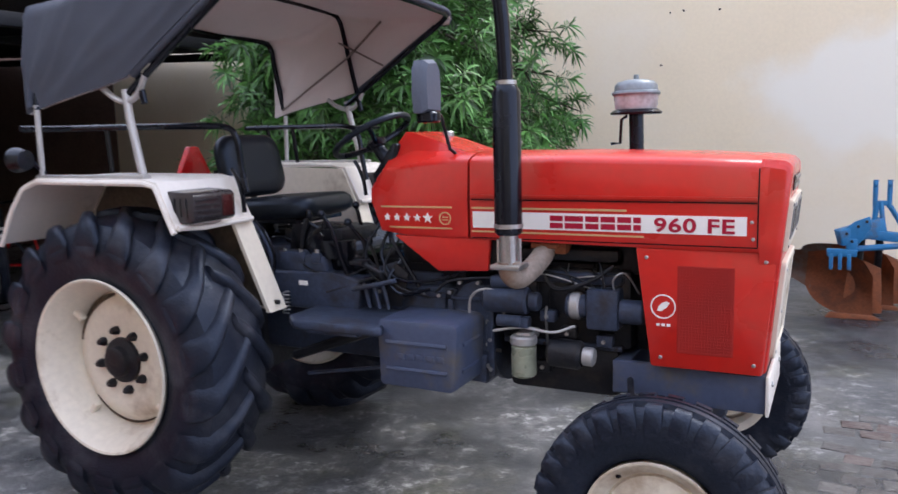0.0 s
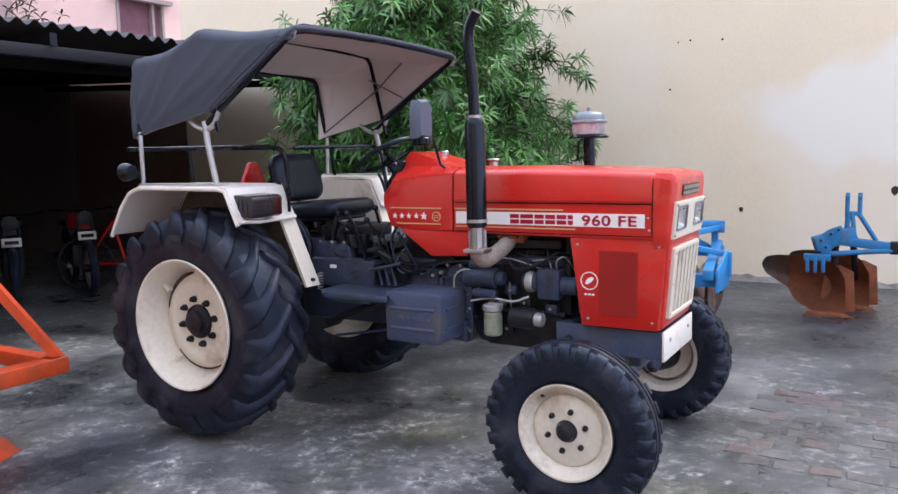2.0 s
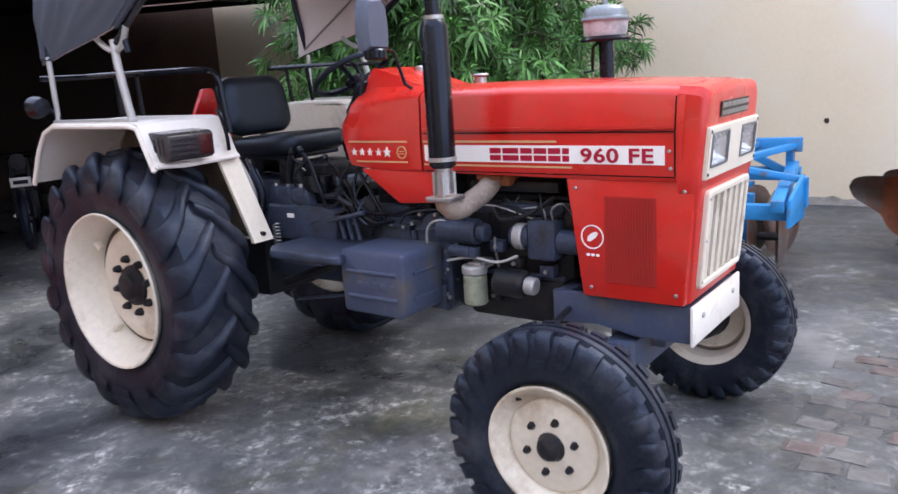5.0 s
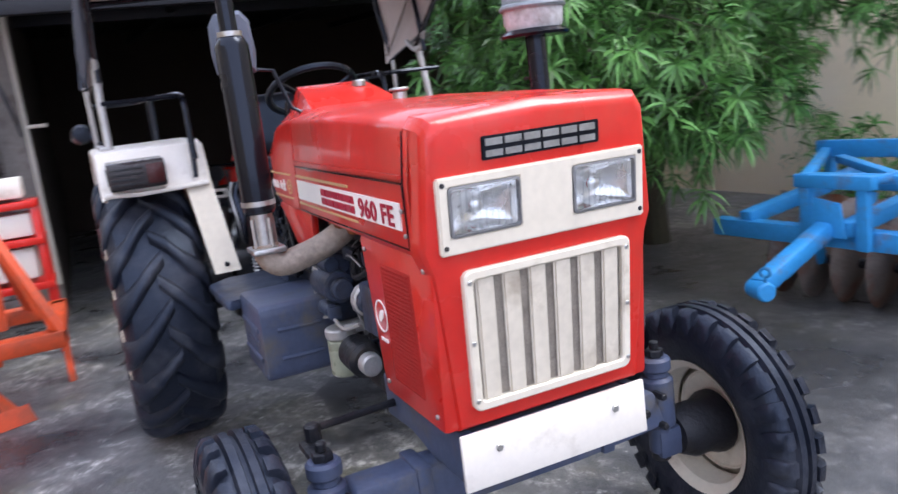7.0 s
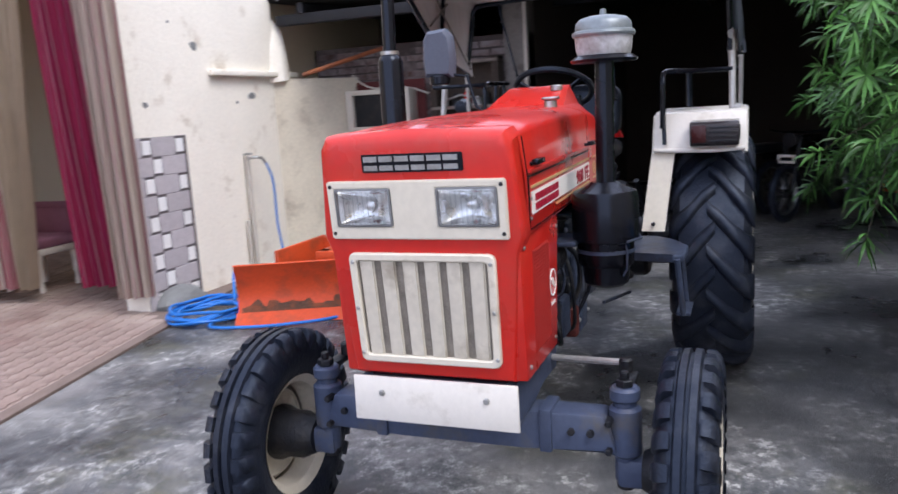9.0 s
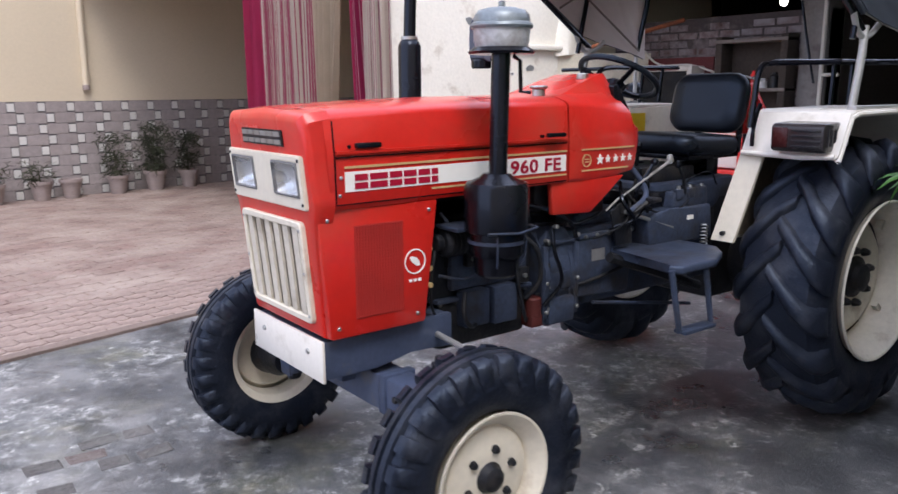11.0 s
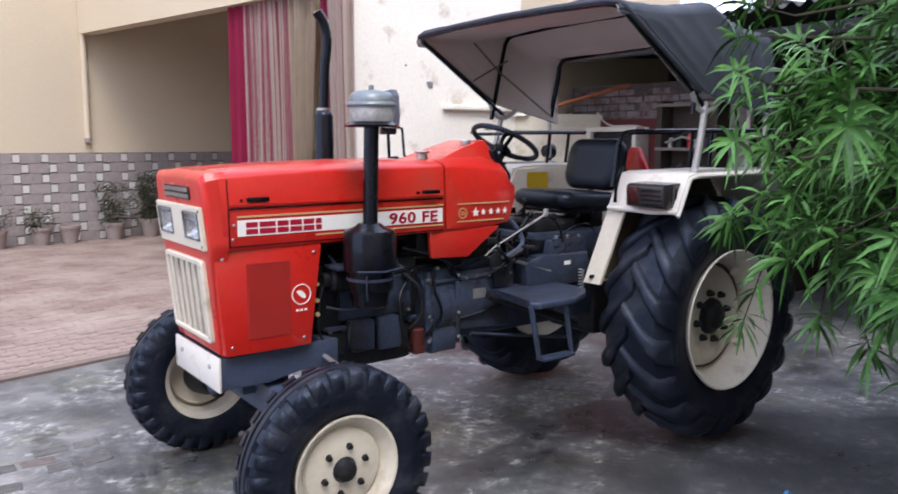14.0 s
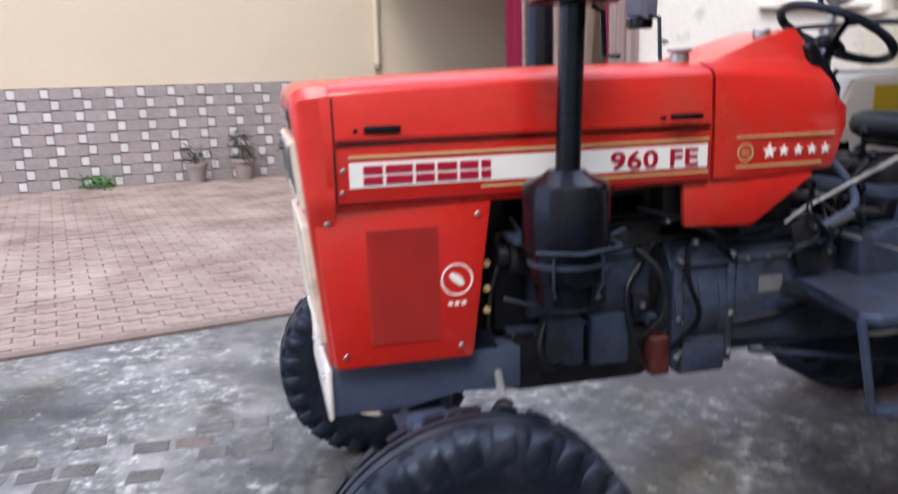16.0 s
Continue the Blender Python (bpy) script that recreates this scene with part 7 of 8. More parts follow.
for z in (1.155, 1.495, 1.945):
    part("board", box(-3.40, -3.19, -2.23, -1.49, z - 0.016, z + 0.016, 0.004), WOOD, pan)
for y in (-2.23, -1.56):
    part("upright", box(-3.40, -3.20, y, y + 0.07, 1.06, 1.99, 0.006), SHEDDARK, pan)
part("back", box(-3.405, -3.385, -2.16, -1.56, 1.17, 1.93), SHEDDARK, pan)
clutter = thing("shelf_clutter", (-3.3, -1.85, 1.17), "jugs, cans and tools crowded on the shelf", "clutter", kind="stuff")
for y, r, z, h, m_ in ((-2.06, 0.05, 1.171, 0.15, DARK), (-1.95, 0.06, 1.171, 0.19, SHEDDARK), (-1.83, 0.055, 1.171, 0.17, YELLOW), (-1.70, 0.06, 1.171, 0.14, PIPE), (-2.10, 0.035, 1.511, 0.10, STEEL), (-1.98, 0.045, 1.511, 0.13, DARK), (-1.86, 0.03, 1.511, 0.16, REDLENS), (-1.76, 0.05, 1.511, 0.09, PIPE), (-1.65, 0.04, 1.511, 0.14, DARK)):
    part("can", lathe([(0, 0), (r, 0), (r, h * 0.75), (r * 0.55, h * 0.88), (r * 0.5, h), (0, h)], 12, Matrix.Translation((-3.29, y, z))), m_, clutter)
part("tool", tube([(-3.22, -2.12, 1.56), (-3.21, -1.9, 1.62), (-3.23, -1.74, 1.58)], 0.012, 6), STEEL, clutter)
part("hanging_cable", tube(smooth_path([(-3.3, -1.50, 2.55), (-3.28, -1.42, 2.2), (-3.26, -1.32, 1.8), (-3.28, -1.27, 1.55)], 6), 0.012, 6), BLACK, clutter)
sticks = thing("wooden_pole", (-2.9, -3.2, 0), "rusty brown pole leaning on the brick wall", "pole")
part("pole", tube([(-2.5, -3.3, 1.9), (-3.2, -2.6, 2.18)], 0.022, 8), RUST, sticks)

# motorbikes and a bicycle parked in the dark of the shed
def bike(loc, turn, label, plate_colour=True):
    t = thing("motorbike", loc, label, "motorbike", "bikes in the shed")
    m = Matrix.Translation(loc) @ Matrix.Rotation(radians(turn), 4, "Z")
    def P(name, bm, material, lab=""):
        bm.transform(m)
        return part(name, bm, material, t, lab)
    for x in (-0.62, 0.62):
        w = P("wheel", lathe([(0.29 + 0.045 * math.cos(a), 0.045 * math.sin(a)) for a in [k * math.pi / 4 for k in range(9)]], 28, Matrix.Translation((x, 0, 0.32)) @ AXY), RUBBER)
        part("rim", lathe([(0.24, -0.02), (0.25, 0), (0.24, 0.02), (0.23, 0)], 24, m @ Matrix.Translation((x, 0, 0.32)) @ AXY), STEEL, w)
        part("hub", cyl(m @ V((x, -0.06, 0.32)), m @ V((x, 0.06, 0.32)), 0.05, 12), DARK, w)
        part("spokes", join(*[tube([m @ V((x, 0, 0.32)), m @ V((x + 0.24 * math.cos(a), 0, 0.32 + 0.24 * math.sin(a)))], 0.004, 5) for a in [k * math.pi / 6 for k in range(12)]]), STEEL, w)
    P("engine", join(box(-0.15, 0.22, -0.12, 0.12, 0.3, 0.58, 0.03), cyl((0.05, 0, 0.55), (0.15, 0, 0.72), 0.08, 12, 0.01)), DARK)
    P("fuel_tank", loft([[V((x, y, z)) for y, z in ((-w, 0.78), (w, 0.78), (w * 0.9, 0.78 + h), (-w * 0.9, 0.78 + h))] for x, w, h in ((-0.12, 0.09, 0.1), (0.05, 0.14, 0.17), (0.28, 0.13, 0.18), (0.4, 0.07, 0.1))]), RED if plate_colour else BLACK)
    P("saddle", box(-0.70, -0.1, -0.12, 0.12, 0.76, 0.86, 0.03), VINYL)
    P("fork", join(*[tube([(0.62, y, 0.32), (0.45, y, 0.95)], 0.02, 8) for y in (-0.08, 0.08)]), DARK)
    P("handlebar", tube([(0.30, -0.36, 1.02), (0.42, -0.15, 1.0), (0.42, 0.15, 1.0), (0.30, 0.36, 1.02)], 0.013, 8), BLACK)
    P("headlamp", lathe([(0, -0.06), (0.07, -0.03), (0.085, 0.03), (0, 0.04)], 16, Matrix.Translation((0.52, 0, 0.92)) @ AXX), DARK)
    P("mudguard", tube([(-0.95, 0, 0.55), (-0.80, 0, 0.70), (-0.5, 0, 0.72)], 0.06, 8), BLACK)
    P("silencer", tube([(0.1, -0.15, 0.3), (-0.2, -0.18, 0.28), (-0.8, -0.18, 0.36)], [0.02, 0.045, 0.04], 10), STEEL)
    pl = P("number_plate", box(0.60, 0.61, -0.10, 0.10, 0.66, 0.76, 0.002), WHITE, "white plate")
    part("plate_bar", box(0.611, 0.613, -0.07, 0.07, 0.69, 0.73, 0, m=m), BLACK, pl, "", 0)
    return t


bike((-5.35, 0.75, 0), -35, "parked red motorbike in the dark shed")
bike((-5.7, 1.55, 0), -30, "parked black motorbike in the dark shed", False)
bike((-5.6, 2.35, 0), -25, "parked red motorbike beside the shed wall")
cyc = thing("bicycle", (-4.9, 2.55, 0), "old red bicycle leaning in the shed", "bicycle")
for x in (-0.52, 0.52):
    part("wheel", lathe([(0.32 + 0.016 * math.cos(a), 0.016 * math.sin(a)) for a in [k * math.pi / 3 for k in range(7)]], 32, Matrix.Translation((-4.9 + x * 0.75, 2.55 + x * 0.65, 0.34)) @ Matrix.Rotation(radians(41), 4, "Z") @ AXY), RUBBER, cyc)
part("frame", join(*[tube([(-4.9 + a * 0.75, 2.55 + a * 0.65, za), (-4.9 + b * 0.75, 2.55 + b * 0.65, zb)], 0.016, 8) for a, za, b, zb in ((-0.52, 0.34, -0.18, 0.85), (-0.18, 0.85, 0.38, 0.86), (0.38, 0.86, 0.52, 0.34), (-0.05, 0.32, -0.18, 0.85), (-0.05, 0.32, 0.40, 0.78), (-0.52, 0.34, -0.05, 0.32))]), REDLENS, cyc)
part("saddle", box(-5.08, -4.98, 2.38, 2.50, 0.92, 0.97, 0.02), VINYL, cyc)

# ---- implements ----
lev = thing("leveller_blade", (-0.7, -2.1, 0), "orange tractor leveller blade with rusty lower edge", "implement")
PA, PB = V((-0.93, -1.46, 0)), V((-0.36, -2.76, 0))
ld = (PB - PA).normalized()
ln = V((-ld.y, ld.x, 0))
if ln.x < 0:
    ln = -ln
rings = []
for t in (0, 1):
    base = PA.lerp(PB, t)
    rings.append([base + ln * o + V((0, 0, zz)) + ld * (0.62 * zz * (1 - t)) for o, zz in ((0.10, 0.0), (0.03, 0.08), (0.0, 0.18), (0.02, 0.30), (0.09, 0.43), (0.075, 0.437), (0.003, 0.31), (-0.016, 0.18), (0.012, 0.07), (0.08, 0.0))])
part("mouldboard", loft(rings), ORANGE, lev, "orange curved mouldboard, scuffed", 40)
rings = [[PA.lerp(PB, t) + ln * o + V((0, 0, zz)) for o, zz in ((0.20, 0.0), (0.10, 0.075), (0.085, 0.07), (0.17, 0.0))] for t in (0, 1)]
part("cutting_edge", loft(rings), ORANGE, lev, "worn orange cutting edge")
crust = []
for k in range(31):
    h = 0.10 + 0.05 * noise.noise(V((k * 0.35, 3, 0))) + 0.03 * noise.noise(V((k * 0.9, 7, 0)))
    crust.append([PA.lerp(PB, 0.09 + 0.89 * k / 30) + ln * o + V((0, 0, zz)) for o, zz in ((0.108, 0.004), (0.037, 0.08), (0.012 + 0.02 * max(0, 0.16 - h), h + 0.03), (0.0, h + 0.03), (0.02, 0.08), (0.09, 0.004))])
part("soil_crust", loft(crust), mat("soil_crust", (0.085, 0.045, 0.03), 0.9, 0, 0.4, 14, 60, 0.5, (0.22, 0.06, 0.025), 0.4, 8), lev, "soil and rust stuck along the blade", 60)
part("rear_board", join(box(-1.75, -0.95, -2.80, -2.76, 0.12, 0.42, 0.006), box(-1.78, -1.70, -2.8, -1.6, 0.10, 0.40, 0.006)), ORANGE, lev)


def plate(p, q, w=0.042, d=0.014):
    return loft([[c + V((dx, dy, 0)) for dx, dy in ((-d, -w), (d, -w), (d, w), (-d, w))] for c in (V(p), V(q))])


fa, fb = V((-0.74, -1.92, 1.07)), V((-1.03, -1.47, 1.13))
part("mast", join(
    tube([fa + V((0, 0, 0)), fb], 0.030, 4), plate(fa, fa + V((-0.02, -0.06, -0.60))), plate(fb, fb + V((0.0, -0.02, -0.66)))), ORANGE, lev, "orange square-tube mast")
part("brace", tube([fb + V((0.02, 0.0, 0.0)), (-0.655, -1.17, 0.47)], 0.036, 4), ORANGE, lev)
part("brace", tube([fa, (-1.45, -2.15, 0.45)], 0.030, 4), ORANGE, lev)
part("brace", tube([fb, (-1.50, -1.35, 0.45)], 0.030, 4), ORANGE, lev)
part("cross_beam", box(-0.72, -0.60, -2.2, -1.15, 0.40, 0.49, 0.008), ORANGE, lev)
part("side_beam", box(-1.55, -0.62, -1.24, -1.15, 0.40, 0.49, 0.008), ORANGE, lev)
part("side_beam", box(-1.55, -0.62, -2.2, -2.11, 0.40, 0.49, 0.008), ORANGE, lev)
part("rear_beam", box(-1.58, -1.46, -2.2, -1.15, 0.40, 0.49, 0.008), ORANGE, lev)
for x, y in ((-1.5, -1.2), (-1.5, -2.15), (-1.1, -2.15)):
    part("shank", prism([(x, 0.42), (x + 0.06, 0.42), (x + 0.10, 0.12), (x + 0.16, 0.0), (x + 0.06, 0.0), (x + 0.03, 0.12)], "y", y - 0.02, y + 0.02, 0.004), ORANGE, lev)

hop = thing("seed_hopper", (-2.35, -1.6, 0), "white seed boxes on a red steel frame", "implement")
for z0, z1, y0, y1 in ((1.13, 1.27, -1.72, -1.30), (0.86, 1.02, -1.62, -1.28), (0.56, 0.78, -1.60, -1.30)):
    part("box", box(-2.5, -2.2, y0, y1, z0, z1, 0.012), WHITE, hop)
for z in (1.08, 0.82, 0.50):
    part("rail", box(-2.55, -2.16, -1.76, -1.22, z - 0.025, z + 0.025, 0.004), RED, hop)
for y in (-1.73, -1.25):
    for x in (-2.52, -2.2):
        part("leg", box(x - 0.025, x + 0.025, y - 0.025, y + 0.025, 0, 1.10, 0.004), RED, hop)

har = thing("disc_harrow", (1.3, 3.0, 0), "sky-blue disc harrow with worn steel discs", "disc harrow")


def beam3(p, q, w, h, bevel=0.006):
    p, q = V(p), V(q)
    d = q - p
    a = math.atan2(d.y, d.x)
    e = -math.atan2(d.z, math.hypot(d.x, d.y))
    m = Matrix.Translation((p + q) / 2) @ Matrix.Rotation(a, 4, "Z") @ Matrix.Rotation(e, 4, "Y")
    L = d.length / 2
    return box(-L, L, -w / 2, w / 2, -h / 2, h / 2, bevel, m=m)


for y0, x0, x1, zz in ((2.52, 0.40, 2.12, 0.50), (3.50, 0.36, 1.95, 0.62)):
    part("gang_beam", beam3((x0, y0 - 0.02, zz), (x1, y0 + 0.14, zz), 0.09, 0.10), BLUE, har, "sky-blue steel gang beam")
for x0, x1 in ((0.62, 0.55), (1.28, 1.2), (2.06, 1.90)):
    part("side_beam", beam3((x0, 2.50, 0.56), (x1, 3.62, 0.68), 0.08, 0.08), BLUE, har)
for p, q in (((0.95, 2.62, 0.80), (1.62, 2.70, 0.80)), ((0.95, 2.62, 0.80), (0.40, 3.45, 0.82)), ((1.62, 2.70, 0.80), (1.90, 3.62, 0.83)), ((1.62, 2.70, 0.80), (2.14, 2.90, 0.68)), ((0.7, 3.2, 0.81), (1.5, 2.66, 0.8))):
    part("top_bar", beam3(p, q, 0.06, 0.045), BLUE, har)
part("rear_rail", beam3((0.34, 3.44, 0.83), (1.96, 3.63, 0.84), 0.05, 0.11, 0.01), BLUE, har, "sky-blue deep rear rail")
for p, q in (((0.42, 3.46, 0.62), (0.42, 3.46, 0.82)), ((1.88, 3.6, 0.62), (1.88, 3.6, 0.83)), ((0.95, 2.62, 0.5), (0.95, 2.62, 0.8)), ((1.62, 2.7, 0.5), (1.62, 2.7, 0.8)), ((2.13, 2.9, 0.5), (2.13, 2.9, 0.7)), ((1.2, 3.55, 0.62), (1.5, 3.55, 0.83)), ((0.8, 3.52, 0.83), (1.2, 3.55, 0.62)), ((1.5, 3.55, 0.83), (1.85, 3.58, 0.64))):
    part("upright", tube([p, q], 0.038, 4), BLUE, har)
part("end_plate", prism([(2.52, 0.42), (2.92, 0.42), (3.02, 0.64), (2.9, 0.72), (2.55, 0.60)], "x", 2.11, 2.135, 0.004), BLUE, har)
part("hitch", join(beam3((1.17, 2.50, 0.56), (1.23, 1.95, 0.375), 0.10, 0.09, 0.02), cyl((1.17, 1.97, 0.36), (1.30, 1.93, 0.36), 0.05, 12, 0.01)), BLUE, har, "sky-blue hitch arm")
part("hitch_pin", tube([(1.285, 1.935, 0.36), (1.285, 1.935, 0.435)] + [(1.285 + 0.022 * math.sin(a), 1.935 + 0.010 * math.sin(a), 0.457 - 0.022 * math.cos(a)) for a in [k * math.pi / 6 for k in range(12)]], 0.008, 6), DEEPBLUE, har, "dark blue ring-headed hitch pin")
for x in (1.04, 1.38):
    part("mast_upright", prism([(x - 0.035, 0.46), (x + 0.035, 0.46), (x + 0.03, 0.84), (x - 0.03, 0.84)], "y", 2.49, 2.53, 0.005), BLUE, har)
part("mast_bar", beam3((0.98, 2.51, 0.80), (1.44, 2.51, 0.805), 0.055, 0.07), BLUE, har)
part("mast_plate", prism([(1.08, 0.52), (1.30, 0.52), (1.27, 0.70), (1.12, 0.72)], "y", 2.47, 2.488, 0.004), BLUE, har)
part("mast_stay", beam3((1.38, 2.52, 0.81), (1.66, 3.55, 0.85), 0.045, 0.04), BLUE, har)


def disc(loc, r, tilt, turn, material, parent, name="disc"):
    m = Matrix.Translation(loc) @ Matrix.Rotation(radians(turn), 4, "Z") @ Matrix.Rotation(radians(tilt), 4, "Y") @ AXX
    prof = [(0.0, 0.06), (r * 0.4, 0.05), (r * 0.75, 0.024), (r, -0.012), (r, -0.017), (r * 0.75, 0.017), (r * 0.4, 0.042), (0, 0.051)]
    return part(name, lathe(prof, 26, m), material, parent)


for k in range(8):
    disc((0.50 + 0.205 * k, 2.96 + 0.02 * k, 0.235), 0.235, 0, 16, DISC, har)
for k in range(8):
    disc((0.46 + 0.20 * k, 3.40 + 0.02 * k, 0.27), 0.27, 0, -16, DISC, har)
for y, z in ((2.96, 0.235), (3.40, 0.27)):
    part("gang_shaft", tube([(0.42, y, z), (1.96, y + 0.14, z)], 0.03, 8), DARK, har)
for x, y in ((0.75, 2.92), (1.75, 3.0), (0.7, 3.45), (1.6, 3.55)):
    part("bearing_hanger", box(x - 0.03, x + 0.03, y - 0.04, y + 0.04, 0.22, 0.56, 0.008), BLUE, har)

plo = thing("plough", (2.8, 4.1, 0), "blue reversible plough with rusty curved mouldboards", "plough")
part("frame_beam", join(beam3((2.66, 4.02, 0.66), (2.98, 4.14, 0.76), 0.12, 0.13, 0.012), beam3((2.86, 4.10, 0.69), (3.30, 4.16, 0.64), 0.10, 0.075, 0.01)), DEEPBLUE, plo, "blue box-section frame beam")
part("cross_shaft", tube([(2.72, 4.02, 0.57), (3.08, 4.08, 0.60), (3.46, 4.16, 0.625)], 0.024, 10), DEEPBLUE, plo)
part("hitch_pin", join(cyl((3.42, 4.08, 0.63), (3.42, 4.24, 0.63), 0.03, 10, 0.006), box(3.26, 3.33, 4.10, 4.20, 0.58, 0.69, 0.008)), DARK, plo, "dark hitch pin and bearing")
for x in (2.915, 3.015):
    part("mast", join(tube([(x, 4.13, 0.90), (x, 4.14, 1.12)], 0.021, 6), cyl((x - 0.012, 4.135, 1.085), (x + 0.012, 4.135, 1.085), 0.03, 10, 0.004)), DEEPBLUE, plo, "blue mast prong")
part("mast_leg", tube([(2.925, 4.13, 0.94), (2.91, 4.12, 0.70)], 0.024, 6), DEEPBLUE, plo)
part("mast_leg", tube([(2.955, 4.13, 0.94), (2.985, 4.10, 0.70)], 0.022, 6), DEEPBLUE, plo)
part("mast_brace", tube([(3.01, 4.14, 0.93), (3.15, 4.17, 0.69)], 0.022, 6), DEEPBLUE, plo)
part("mast_cap", box(2.90, 3.03, 4.115, 4.155, 0.915, 0.955, 0.006), DEEPBLUE, plo)
part("gang_bracket", join(box(2.58, 2.80, 3.96, 4.03, 0.515, 0.575, 0.01), box(2.72, 2.80, 3.98, 4.06, 0.55, 0.66, 0.01), *[box(2.60 + 0.065 * i, 2.63 + 0.065 * i, 3.955, 3.995, 0.41, 0.54, 0.006) for i in range(3)]), DEEPBLUE, plo, "blue bracket with three clamp bolts")
part("plate", prism([(2.68, 0.60), (2.80, 0.60), (2.90, 0.76), (2.88, 0.84), (2.78, 0.80), (2.69, 0.73)], "y", 3.99, 4.015, 0.006), DEEPBLUE, plo)
for x, z in ((2.72, 0.70), (2.80, 0.76), (2.76, 0.64), (2.86, 0.80)):
    part("bolt", cyl((x, 3.972, z), (x, 3.992, z), 0.013, 6, 0.003), DARK, plo)


def mouldboard(low, high, dx, dy_, material, name, lift):
    """A curved plate between its lower and upper edge, hollowed towards the furrow."""
    bm = bmesh.new()
    g = []
    lo, hi = smooth_path(low, 4), smooth_path(high, 4)
    for i, (a, b) in enumerate(zip(lo, hi)):
        row = []
        for j in range(9):
            v = j / 8
            p = a.lerp(b, v)
            row.append(bm.verts.new((p.x + dx, p.y + dy_ + lift + 0.22 * (b - a).length * math.sin(math.pi * v) - 0.05 * v, max(0.004, p.z))))
        g.append(row)
    for r0, r1 in zip(g, g[1:]):
        for j in range(8):
            bm.faces.new((r0[j], r1[j], r1[j + 1], r0[j + 1]))
    bmesh.ops.solidify(bm, geom=bm.faces[:], thickness=0.012)
    return part(name, bm, material, plo, "", 50)


for dx, dy_ in ((0.0, 0.0), (0.17, 0.45)):
    mouldboard([(2.17, 4.36, 0.40), (2.21, 4.34, 0.33), (2.32, 4.29, 0.27), (2.46, 4.22, 0.20)], [(2.175, 4.36, 0.43), (2.22, 4.34, 0.495), (2.34, 4.29, 0.525), (2.50, 4.22, 0.53)], dx, dy_, DISC, "tailpiece", 0.0)
    mouldboard([(2.42, 4.24, 0.23), (2.49, 4.20, 0.12), (2.62, 4.14, 0.045), (2.80, 4.08, 0.015), (2.93, 4.04, 0.008)], [(2.44, 4.24, 0.52), (2.56, 4.20, 0.54), (2.70, 4.15, 0.53), (2.84, 4.10, 0.48), (2.92, 4.06, 0.36)], dx, dy_, RUST, "mouldboard", -0.015)
    part("share", prism([(2.58 + dx, 0.0), (3.00 + dx, 0.0), (2.94 + dx, 0.035), (2.62 + dx, 0.05)], "y", 4.02 + dy_, 4.045 + dy_, 0.004), RUST, plo, "worn rusty share")
    part("landside", prism([(2.70 + dx, 0.02), (3.0 + dx, 0.03), (2.98 + dx, 0.40), (2.86 + dx, 0.46), (2.74 + dx, 0.40)], "y", 4.16 + dy_, 4.18 + dy_, 0.006), RUST, plo, "rusty landside plate")
    part("plough_leg", tube([(2.80 + dx, 4.20 + dy_, 0.25), (2.83 + dx * 0.8, 4.14 + dy_ * 0.25, 0.64)], 0.03, 8), DARK, plo)

# ---- tree with long narrow leaves ----
def leaves(rows):
    """Narrow arching leaves, folded along the rib; rows of root, direction, up, length and half width."""
    r = np.array([(*p, *d, *u, L, w) for p, d, u, L, w in rows])
    p, d, u, L, w = r[:, 0:3], r[:, 3:6], r[:, 6:9], r[:, 9:10], r[:, 10:11]
    side = np.cross(d, u)
    side /= np.maximum(np.linalg.norm(side, axis=1, keepdims=True), 1e-6)
    n = np.cross(side, d)
    down = np.array([[0, 0, 1.0]])
    vs = []
    for t, ww, dr in ((0, 0.25, 0), (0.3, 1.0, 0.015), (0.65, 0.85, 0.12), (1.0, 0.03, 0.38)):
        c = p + d * L * t - down * L * dr
        vs += [c - side * w * ww, c - n * w * 0.3 * ww, c + side * w * ww]
    k = len(rows)
    verts = np.stack(vs, 1).reshape(-1, 3)
    quads = []
    for i in range(3):
        quads += [(3 * i, 3 * i + 1, 3 * i + 4, 3 * i + 3), (3 * i + 1, 3 * i + 2, 3 * i + 5, 3 * i + 4)]
    faces = (np.array(quads)[None] + 12 * np.arange(k)[:, None, None]).reshape(-1, 4)
    me = bpy.data.meshes.new("leaves")
    me.vertices.add(len(verts))
    me.vertices.foreach_set("co", verts.ravel())
    me.loops.add(faces.size)
    me.loops.foreach_set("vertex_index", faces.ravel())
    me.polygons.add(len(faces))
    me.polygons.foreach_set("loop_start", np.arange(0, faces.size, 4))
    me.update(calc_edges=True)
    return me


def foliage(name, rows, material, parent, label=""):
    """One mesh of many leaves under a plant."""
    me = leaves(rows)
    me.materials.append(material)
    ob = new(name, me)
    ob.parent = parent
    ob.matrix_parent_inverse = Matrix.Translation(-V(parent.location))
    return tagged(ob, label, kind="stuff")


